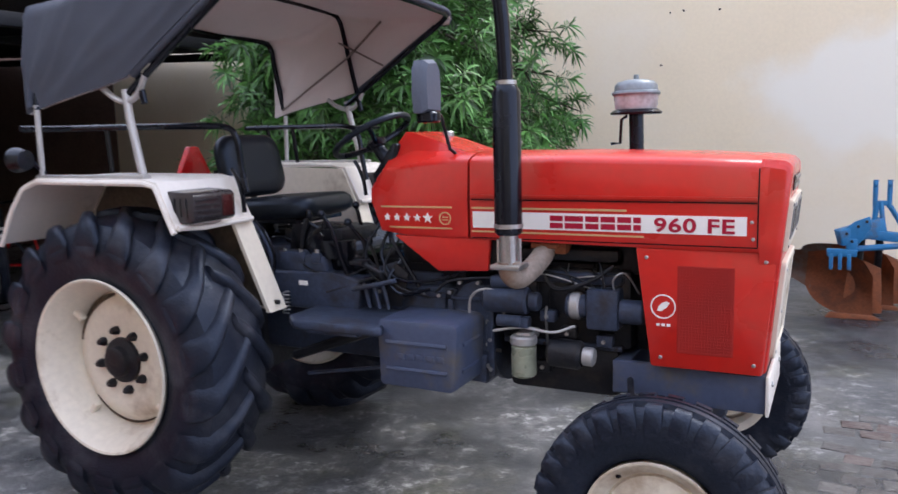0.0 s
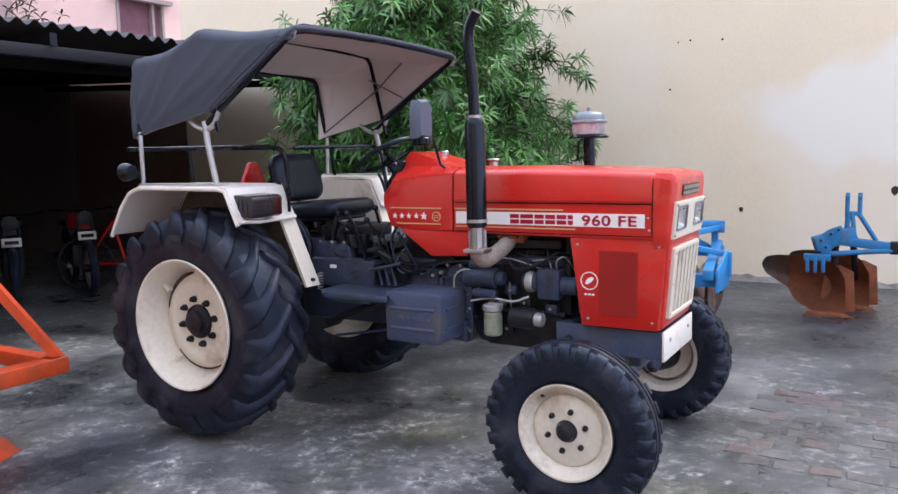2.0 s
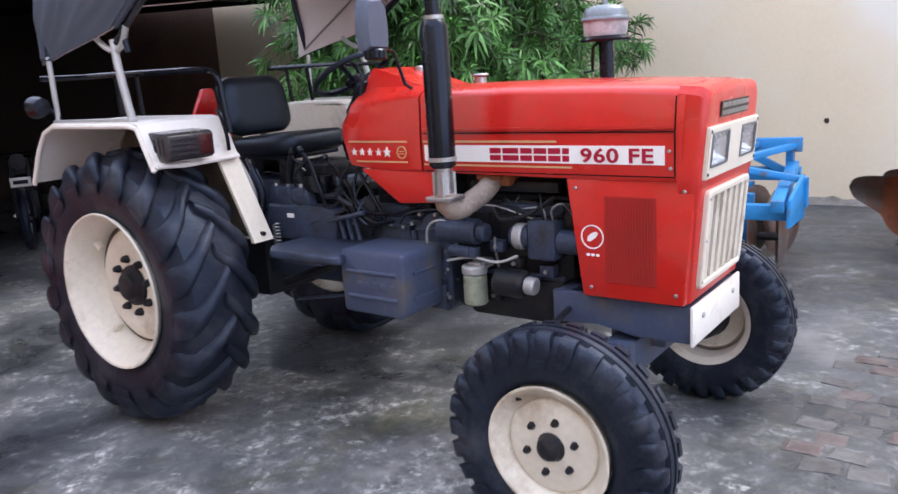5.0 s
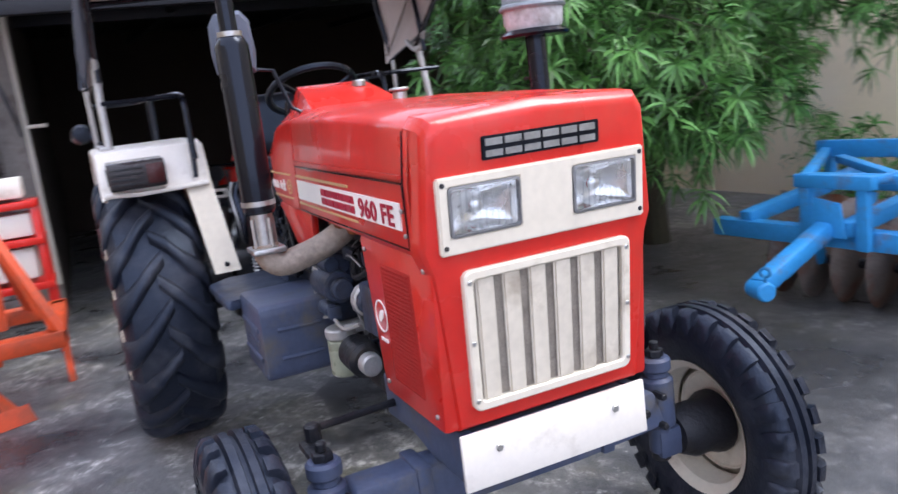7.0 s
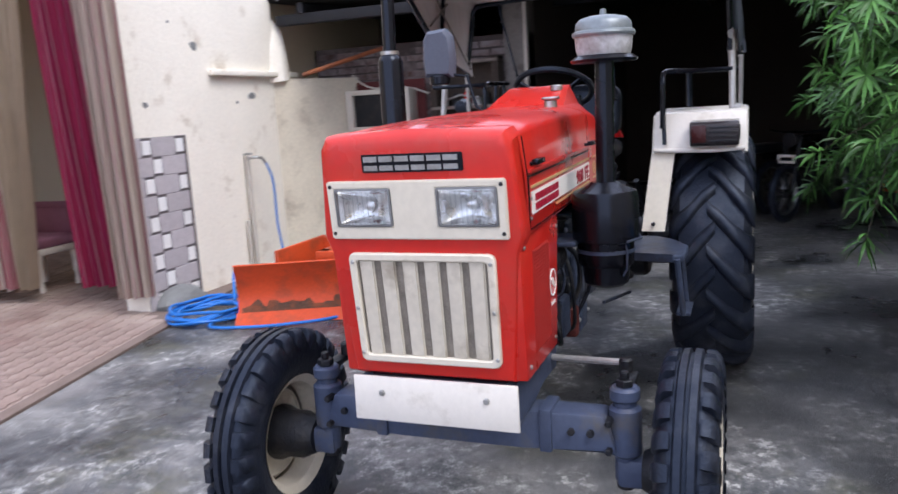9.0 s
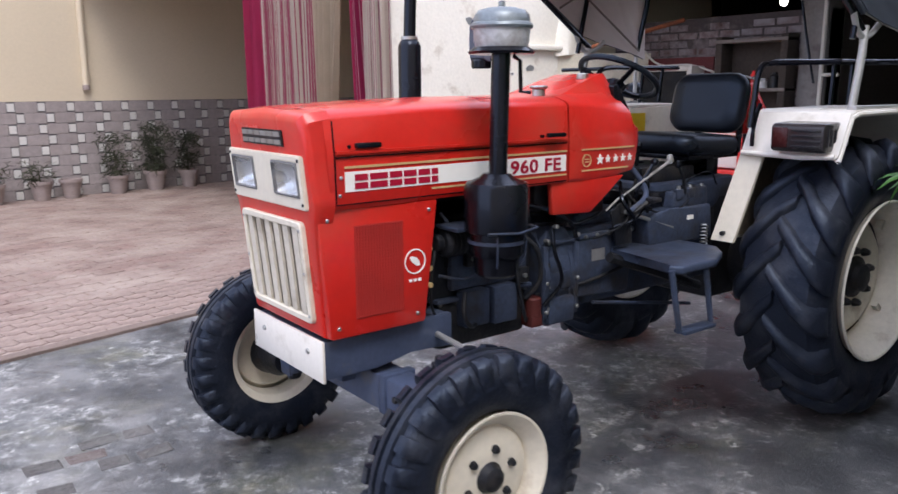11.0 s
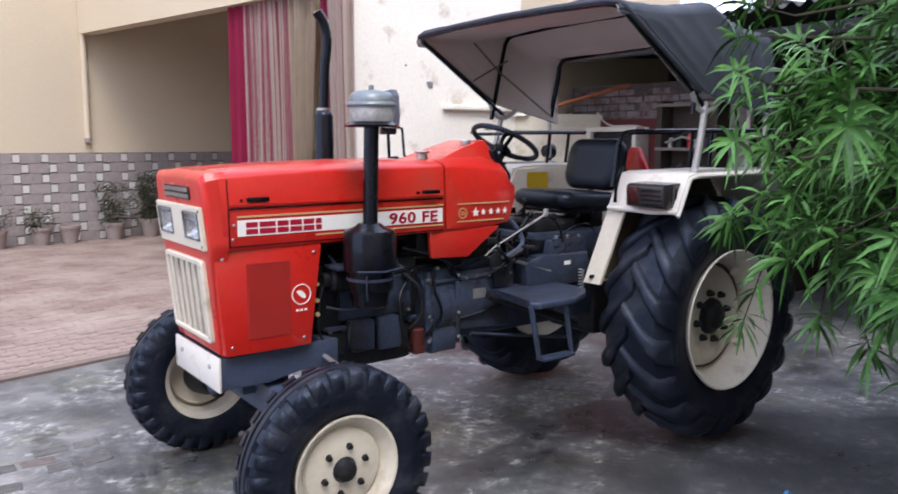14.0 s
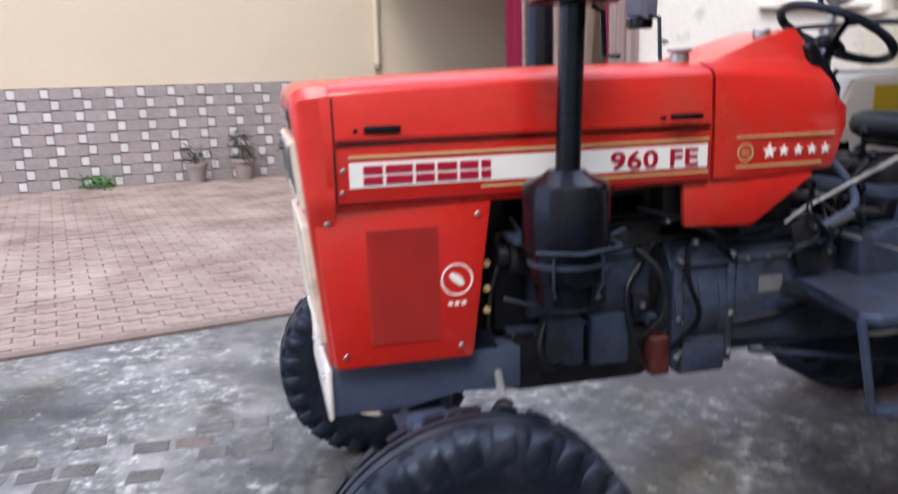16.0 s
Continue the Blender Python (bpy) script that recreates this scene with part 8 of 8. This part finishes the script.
def whorl(rows, p, axis, n, L, rnd):
    axis = axis.normalized()
    a = axis.orthogonal().normalized()
    b = axis.cross(a)
    off = rnd.uniform(0, 6.28)
    for k in range(n):
        ang = off + 2.399 * k
        lift = 0.95 - 1.15 * k / n + rnd.uniform(-0.15, 0.15)
        d = (a * math.cos(ang) + b * math.sin(ang) + axis * lift).normalized()
        rows.append((p - axis * 0.07 * k / n, d, axis, L * rnd.uniform(0.75, 1.1), 0.0085 * rnd.uniform(0.8, 1.25) * (L / 0.13)))


def tree():
    rnd = random.Random(7)
    t = thing("tree", (-1.35, 3.45, 0), "dense tree with long narrow drooping green leaves", "tree")
    base = V((-1.35, 3.45, 0))
    part("trunk", tube(smooth_path([base, base + V((0.03, -0.03, 0.5)), base + V((-0.03, 0.03, 1.1)), base + V((0.05, 0.05, 1.8))], 4), [0.12 - 0.004 * i for i in range(13)], 10), BARK, t)
    crown, twigs = [], []
    centre = base + V((0.30, -0.40, 2.35))
    rad = V((1.72, 1.80, 2.0))
    ends = []
    for k in range(150):
        u = 1 - 1.84 * (k + 0.5) / 150
        a = 2.39996 * k + rnd.uniform(-0.2, 0.2)
        r = math.sqrt(max(0, 1 - u * u))
        e = centre + V((rad.x * r * math.cos(a), rad.y * r * math.sin(a), rad.z * u)) * rnd.uniform(0.78, 1.04)
        # the side towards the shed is thinner
        edge = -1.85 - 0.84 * (e.y - 3.2) if e.z > 2.3 else -2.3 - 0.84 * (e.y - 3.2)
        e.x = max(e.x, edge + rnd.uniform(0, 0.5))
        if e.y > 2.4:
            e.x = min(e.x, 0.5 - 0.8 * (e.y - 3.0) - rnd.uniform(0, 0.35))
        e.z = max(e.z, 0.98 + 0.10 * (e.x + 1.5))
        ends.append(e)
    # low sprays that hang towards the tractor and along the shed
    ends += [V(p) for p in ((0.6, 1.55, 1.15), (0.75, 1.6, 1.35), (0.55, 1.25, 1.75), (0.35, 1.15, 2.1), (0.35, 1.85, 1.2), (0.85, 2.05, 1.2), (0.3, 1.6, 1.15), (0.1, 1.35, 2.4), (0.62, 1.25, 1.35), (0.66, 1.28, 1.15), (0.70, 1.35, 1.6), (0.6, 1.2, 1.8), (0.55, 1.15, 2.0), (0.8, 1.6, 1.25), (0.85, 1.85, 1.2), (0.9, 2.0, 1.35), (0.9, 1.5, 1.5), (0.7, 1.4, 1.4), (0.65, 2.3, 1.7), (0.5, 2.4, 2.3), (0.5, 4.1, 1.75), (0.42, 4.3, 1.55), (0.2, 4.3, 2.5), (-2.6, 3.3, 1.75), (-2.4, 3.1, 1.4), (-2.4, 3.6, 2.1), (-1.2, 1.6, 1.9), (0.1, 1.55, 1.25), (0.8, 2.0, 1.5), (0.5, 1.7, 1.45), (0.75, 1.8, 1.75), (0.6, 1.6, 2.1), (0.85, 2.2, 1.95), (0.9, 2.15, 1.3), (0.3, 1.5, 1.85), (0.0, 1.3, 1.6), (-0.2, 1.6, 1.05), (-0.5, 1.4, 1.3), (0.3, 1.7, 1.5), (-0.6, 1.6, 0.95), (0.7, 1.95, 1.15), (0.7, 1.75, 1.3), (0.6, 1.45, 1.3), (-1.0, 1.5, 1.6))]
    for k in range(26):
        ends.append(V((rnd.uniform(-1.3, 0.5), rnd.uniform(1.18, 1.5), 0.98 + 1.7 * (k + 0.5) / 26)))
    for e in ends:
        if e.y < 1.75 and e.x > -1.5:
            e.y += 0.14
            e.x -= 0.06
            e.z = max(e.z, 1.12)
        s = base + V((0, 0, rnd.uniform(0.7, 1.9)))
        mid = s.lerp(e, 0.5) + V((0, 0, 0.35 + rnd.uniform(-0.1, 0.2)))
        pts = smooth_path([s, mid, e], 5)
        part("limb", tube(pts, [0.020 * (1 - i / (len(pts))) + 0.004 for i in range(len(pts))], 5), BARK, t, "", 60)
        for j in range(32):
            f = rnd.uniform(0.38, 1.0) if j else 1.0
            q = pts[min(len(pts) - 1, int(f * (len(pts) - 1)))]
            d = V((rnd.uniform(-1, 1), rnd.uniform(-1, 1), rnd.uniform(-0.7, 0.8)))
            if d.length < 0.2:
                d = V((0, 0, 1))
            d.normalize()
            d = (d + (q - centre).normalized() * 0.7).normalized()
            L = rnd.uniform(0.12, 0.42)
            tip = q + d * L + V((0, 0, -0.25 * L))
            if tip.z < 2.7:
                tip.y = max(tip.y, 1.20 + 0.71 * (tip.x - 0.6))
            twigs.append(tube([q, tip], [0.004, 0.002], 4, False))
            whorl(crown, tip, (tip - q).normalized() + V((0, 0, 0.15)), 17, rnd.uniform(0.105, 0.152), rnd)
            whorl(crown, q.lerp(tip, 0.55), d, 8, rnd.uniform(0.11, 0.15), rnd)
    tagged(part("twig", join(*twigs), BARK, t, "thin brown twigs", 60), kind="stuff")
    foliage("crown", crown, LEAF, t, "drooping whorls of narrow leaves")


tree()


def tuft(name, loc, r, h, n, label, category, material=LEAF2, seed=1, L=0.12):
    rnd = random.Random(seed)
    bm = []
    for k in range(n):
        p = V(loc) + V((rnd.gauss(0, r * 0.45), rnd.gauss(0, r * 0.45), rnd.uniform(0.05, 1) * h))
        whorl(bm, p, V((rnd.uniform(-1, 1), rnd.uniform(-1, 1), rnd.uniform(0, 1.2))), 6, L * rnd.uniform(0.7, 1.2), rnd)
    return bm


shrub = thing("shrub", (-0.6, 5.3, 0), "low green shrub growing at the wall foot", "shrub")
foliage("leaves", tuft("leaves", (-0.9, 5.25, 0), 0.45, 0.85, 110, "", "", LEAF, 3, 0.16), LEAF, shrub)
foliage("leaves", tuft("leaves", (-0.2, 5.35, 0), 0.4, 0.6, 70, "", "", LEAF, 5, 0.14), LEAF, shrub)
part("stem", tube([(-0.9, 5.3, 0), (-0.85, 5.3, 0.6)], 0.015, 6), BARK, shrub)

# pots along the house wall and one under the tree
def pot(loc, s, plant, label, seed, h=0.35):
    t = thing("flower_pot", loc, label, "flower pot", "pots along the wall")
    part("pot", lathe([(0, 0), (0.09 * s, 0), (0.13 * s, 0.22 * s), (0.145 * s, 0.22 * s), (0.145 * s, 0.26 * s), (0.125 * s, 0.26 * s), (0.12 * s, 0.21 * s), (0, 0.21 * s)], 20, Matrix.Translation(loc)), POT, t)
    if plant:
        foliage("plant", tuft("plant", (loc[0], loc[1], 0.24 * s), 0.24, h, plant, "", "", LEAF2, seed, 0.11), LEAF2, t)
        part("stem", tube([(loc[0], loc[1], 0.2 * s), (loc[0] + 0.02, loc[1], 0.24 * s + h * 0.6)], 0.012, 6), BARK, t)
    return t


for i, (x, s, plant, h, lab) in enumerate(((3.4, 1.1, 24, 0.25, "small grey pot with a sparse plant"), (2.75, 1.2, 40, 0.45, "grey pot with a spindly plant"), (2.05, 1.1, 22, 0.3, "small grey pot with a sparse plant"), (1.45, 1.1, 30, 0.3, "grey pot with a low plant"), (1.05, 1.1, 0, 0, "dark empty clay pot"), (0.38, 1.1, 90, 0.65, "grey pot with a brownish bush"), (-0.2, 1.2, 150, 0.75, "grey pot with a dark leafy bush"), (-0.75, 1.1, 90, 0.6, "grey pot with a dark leafy bush"))):
    pot((x, dy(x) + 0.28, 0), s, plant, lab, 20 + i, h)
tp = thing("flower_pot", (-1.36, 3.1, 0), "stacked clay pots under the tree", "flower pot")
part("pot", lathe([(0, 0), (0.10, 0), (0.14, 0.19), (0.16, 0.19), (0.16, 0.23), (0.14, 0.23), (0.13, 0.18), (0, 0.18)], 24, Matrix.Translation((-1.42, 3.05, 0))), DARKPOT, tp)
part("pot", lathe([(0, 0.0), (0.10, 0.0), (0.14, 0.2), (0.17, 0.2), (0.17, 0.24), (0.14, 0.24), (0, 0.2)], 24, Matrix.Translation((-1.75, 3.4, 0))), DARKPOT, tp)
weed = thing("weed", (4.7, dy(4.7) + 0.25, 0), "patch of bright green weeds at the wall foot", "weed")
foliage("leaves", tuft("leaves", (4.7, dy(4.7) + 0.2, 0), 0.3, 0.18, 40, "", "", LEAF, 9, 0.12), LEAF, weed)

# ---- far house above the shed roof ----
fh = thing("pink_house", (-13.3, 9, 0), "pink plastered house behind the shed", "house")
part("wall", join(box(-16, -13.2, 6.4, 8.95, 0, 8), box(-16, -13.2, 10.35, 13, 0, 8), box(-16, -13.2, 8.94, 10.36, 0, 4.4), box(-16, -13.2, 8.94, 10.36, 5.55, 8)), PINK, fh)
win = part("window", box(-13.35, -13.3, 8.95, 10.35, 4.4, 5.55), mat("window_curtain", (0.16, 0.07, 0.09), 0.8, 0, 0.3, 4, 40, 0.1), fh, "window with a dark red curtain")
part("frame", join(box(-13.3, -13.18, 8.95, 9.03, 4.4, 5.55), box(-13.3, -13.18, 9.98, 10.05, 4.4, 5.55), box(-13.3, -13.18, 10.28, 10.35, 4.4, 5.55), box(-13.3, -13.18, 8.95, 10.35, 4.36, 4.44), box(-13.2, -13.0, 8.8, 10.5, 5.5, 5.6)), POT, win)
part("ledge", box(-13.3, -12.6, 9.9, 11.2, 4.25, 4.42), WHITE, fh)
ft = thing("tree", (-13, 5.0, 0), "pale far trees beside the pink house", "tree", "far trees")
part("trunk", tube([(-13.2, 5.2, 0), (-13.1, 5.0, 4.5)], 0.12, 8), BARK, ft)
foliage("crown", tuft("crown", (-13, 5.2, 3.2), 1.6, 3.0, 240, "", "", LEAF2, 13, 0.3), LEAF2, ft)

# ---- paving of the house forecourt ----
def pe(x):
    return -3.184 + 0.222 * x


bed = bmesh.new()
cs = [(-5, pe(-5)), (11, pe(11)), (11, dy(11)), (-5, dy(-5))]
f4 = [bed.verts.new((x, y, z)) for z in (-0.05, 0.008) for x, y in cs]
bed.faces.new(f4[:4])
bed.faces.new(f4[4:])
for i in range(4):
    bed.faces.new((f4[i], f4[(i + 1) % 4], f4[4 + (i + 1) % 4], f4[4 + i]))
pav = solo("pavement", bed, PAVBED, "pinkish brick forecourt paving", "pavement", kind="structure", smooth=0)
ang = math.atan(0.222)
ux, uy = V((math.cos(ang), math.sin(ang), 0)), V((math.sin(ang), -math.cos(ang), 0))
part("edging", box(-5.2, 11.2, -0.09, 0.0, 0.0, 0.018, 0.004, m=Matrix.Translation((0, -3.184, 0)) @ Matrix.Rotation(ang, 4, "Z")), PAVBED, pav, "sandy concrete edging strip")


def zigzag(L, W):
    """Outline of an interlocking block: straight ends, zigzag sides that fit the next course."""
    dz = (-0.010, 0.012, -0.010, 0.012, -0.010)
    xs = [-L / 2 + L * k / 4 for k in range(5)]
    return [(x, -W / 2 + d) for x, d in zip(xs, dz)] + [(x, W / 2 + d) for x, d in zip(xs[::-1], dz[::-1])]


OUT = zigzag(0.228, 0.108)


def brick_mesh(H):
    me = bpy.data.meshes.new("paver")
    vs = [(x, y, 0) for x, y in OUT] + [(x * 0.97, y * 0.95, H) for x, y in OUT]
    n = len(OUT)
    me.from_pydata(vs, [], [tuple(range(n, 2 * n))] + [(i, (i + 1) % n, n + (i + 1) % n, n + i) for i in range(n)])
    me.materials.append(PAVER)
    return me


BR = brick_mesh(0.010)
random.seed(21)
rest_v, rest_f = [], []
count = 0
rot = Matrix.Rotation(ang, 3, "Z")
for r in range(62):
    for c in range(66):
        o = V((0, -3.184, 0)) + uy * (0.065 + 0.115 * r) + ux * (-4.5 + 0.235 * c + (0.1175 if r % 2 else 0))
        if o.y < dy(o.x) + 0.1 or o.x > 10.6 or o.x < -4.8:
            continue
        if o.x < -0.3 and o.y > -3.8:
            continue
        jz = random.uniform(-0.003, 0.002)
        if r < 8 and 0.0 < o.x < 5.4 and count < 290:
            ob = new("paver", BR)
            ob.parent = pav
            ob.matrix_basis = Matrix.Translation(o + V((0, 0, 0.006 + jz))) @ Matrix.Rotation(ang, 4, "Z")
            count += 1
        else:
            k, n = len(rest_v), len(OUT)
            for z, g in ((0.006, 1.0), (0.016 + jz, 0.95)):
                for x, y in OUT:
                    p = rot @ V((x * g, y * g, 0)) + o
                    rest_v.append((p.x, p.y, z))
            rest_f += [tuple(range(k + n, k + 2 * n))] + [(k + i, k + (i + 1) % n, k + n + (i + 1) % n, k + n + i) for i in range(n)]
me = bpy.data.meshes.new("pavers")
me.from_pydata(rest_v, [], rest_f)
me.materials.append(PAVER)
rest = tagged(new("pavers", me), kind="stuff", label="worn pink brick pavers")
rest.parent = pav

# worn brick and stone patches set in the yard concrete
def brick_tints(m):
    """Grey, pink and pale bricks, one tint for each."""
    n, l = m.node_tree.nodes, m.node_tree.links
    b = n["Principled BSDF"]
    old = b.inputs["Base Color"].links[0].from_socket
    oi = n.new("ShaderNodeObjectInfo")
    rp = n.new("ShaderNodeValToRGB")
    rp.color_ramp.interpolation = "CONSTANT"
    e = rp.color_ramp.elements
    e[0].position, e[0].color = 0.0, (0.075, 0.078, 0.080, 1)
    e[1].position, e[1].color = 0.45, (0.175, 0.100, 0.088, 1)
    e.new(0.72).color = (0.095, 0.10, 0.10, 1)
    e.new(0.93).color = (0.20, 0.20, 0.195, 1)
    l.new(oi.outputs["Random"], rp.inputs["Fac"])
    mx = n.new("ShaderNodeMix")
    mx.data_type = "RGBA"
    mx.inputs["Factor"].default_value = 0.26
    l.new(old, mx.inputs["A"])
    l.new(rp.outputs["Color"], mx.inputs["B"])
    l.new(mx.outputs["Result"], b.inputs["Base Color"])


YB = mat("worn_yard_brick", (0.084, 0.074, 0.072), 0.45, 0, 0.75, 1.6, 40, 0.6, (0.145, 0.140, 0.130), 0.45, 9)
brick_tints(YB)
yard = thing("yard_brick_patch", (3.2, 0.4, 0), "worn bricks set flush in the yard concrete", "paving", kind="structure")
random.seed(31)
laid = 0
for r in range(24):
    for c in range(19):
        x, y = 2.70 + 0.165 * c + (0.08 if r % 2 else 0), -1.1 + 0.122 * r
        if laid >= 290 or noise.noise(V((x * 0.9, y * 0.9, 2))) < -0.22 + 0.25 * abs(r - 12) / 12 or random.random() > 0.62:
            continue
        laid += 1
        m = Matrix.Translation((x, y, 0)) @ Matrix.Rotation(radians(random.uniform(-6, 6)), 4, "Z")
        L, W = random.uniform(0.058, 0.076), random.uniform(0.042, 0.056)
        h = random.uniform(0.000, 0.0035)
        tx, ty = random.uniform(-0.02, 0.02), random.uniform(-0.02, 0.02)
        vs = []
        for z, g in ((-0.01, 0.0), (h - 0.003, 0.0), (h, 0.008)):
            for a, b in ((-1, -1), (1, -1), (1, 1), (-1, 1)):
                px, py = a * (L - g) + random.uniform(-0.007, 0.007), b * (W - g) + random.uniform(-0.006, 0.006)
                vs.append(m @ V((px, py, z + (px * tx + py * ty if z > -0.005 else 0))))
        fs = [(8, 9, 10, 11)] + [(k + i, k + (i + 1) % 4, k + 4 + (i + 1) % 4, k + 4 + i) for k in (0, 4) for i in range(4)]
        me = bpy.data.meshes.new("yard_brick")
        me.from_pydata([tuple(v) for v in vs], [], fs)
        me.materials.append(YB)
        ob = new("brick", me)
        ob.parent = yard
        ob.matrix_parent_inverse = Matrix.Translation((-3.2, -0.4, 0))

# ---- tile dado: columns of mauve tiles with small white squares ----
def tile(bm, o, ex, ez, nrm, x0, x1, z0, z1, d):
    vs = []
    for dd, g in ((0.0, 0.0), (d, 0.003)):
        for x, z in ((x0 + g, z0 + g), (x1 - g, z0 + g), (x1 - g, z1 - g), (x0 + g, z1 - g)):
            vs.append(bm.verts.new(o + ex * x + ez * z + nrm * dd))
    bm.faces.new(vs[4:])
    for i in range(4):
        bm.faces.new((vs[i], vs[(i + 1) % 4], vs[4 + (i + 1) % 4], vs[4 + i]))


EZ = V((0, 0, 1))
TH = 1.37 / 9


def dado_rows(width, start):
    """Yields (x0, x1, z0, z1, white): each course a long mauve tile and a small white square, shifted course by course."""
    for r in range(9):
        z0 = r * TH
        x = start - 0.40 + (0.0 if r % 2 else 0.112)
        while x < width:
            a, b = max(0, x), min(width, x + 0.098)
            if b - a > 0.03:
                yield a, b, z0 + 0.020, z0 + TH - 0.020, True
            a, b = max(0, x + 0.106), min(width, x + 0.392)
            if b - a > 0.02:
                yield a, b, z0 + 0.0008, z0 + TH - 0.0008, False
            x += 0.40


# on the house wall (far): joined pieces
dirv = V((math.cos(math.atan(0.151)), math.sin(math.atan(0.151)), 0))
nrm = V((-dirv.y, dirv.x, 0))
o = V((-5.0, dy(-5.0), 0)) + nrm * 0.004
TILE_B = mat("mauve_tile_bed", (0.11, 0.098, 0.10), 0.6, 0, 0.15, 8, 60, 0.1)
grey, white = bmesh.new(), bmesh.new()
for a, b, z0, z1, w in dado_rows(15.0, 0.2):
    if 4.2 < a < 13.6:
        bm = bmesh.new()
        tile(bm, o, dirv, EZ, nrm, a, b, z0, z1, 0.010 if w else 0.008)
        part("white_tile" if w else "tile", bm, TILE_W if w else TILE_M, wall_h, "", 0)
    else:
        tile(white if w else grey, o, dirv, EZ, nrm, a, b, z0, z1, 0.010 if w else 0.008)
back = bmesh.new()
tile(back, V((-5.0, dy(-5.0), 0)) + nrm * 0.0, dirv, EZ, nrm, 0, 15.0, 0, 1.375, 0.005)
part("dado_back", back, TILE_B, wall_h, "mauve tile bed between the squares", 0)
tagged(part("dado_tiles", grey, TILE_M, wall_h, "mauve-grey dado tiles", 0), kind="stuff")
tagged(part("white_squares", white, TILE_W, wall_h, "small white square tiles", 0), kind="stuff")
# on the end of the tap wall (near): every tile its own piece
# Same tiles as the house dado; the stronger light here lightens their colours.
LIT_M = mat("lit_mauve_tile", (0.47, 0.435, 0.45), 0.45, 0, 0.15, 14, 70, 0.2, island=0.07)
LIT_W = mat("lit_white_tile", (0.80, 0.79, 0.78), 0.3, 0, 0.05, 8, 60, 0.03, island=0.05)
o = V((-1.06, TY, 0))
ex = V((1, 0, 0))
nn = V((0, 1, 0))
b2 = bmesh.new()
tile(b2, o, ex, EZ, nn, 0, 0.65, 0, 1.40, 0.005)
part("dado_back", b2, TILE_B, tapw, "mauve tile bed between the squares", 0)
for a, b, z0, z1, w in dado_rows(0.65, 0.33):
    bm = bmesh.new()
    tile(bm, o + nn * 0.004, ex, EZ, nn, a, b, z0 * 1.02, z1 * 1.02, 0.006 if w else 0.005)
    part("white_tile" if w else "tile", bm, LIT_W if w else LIT_M, tapw, "", 0)
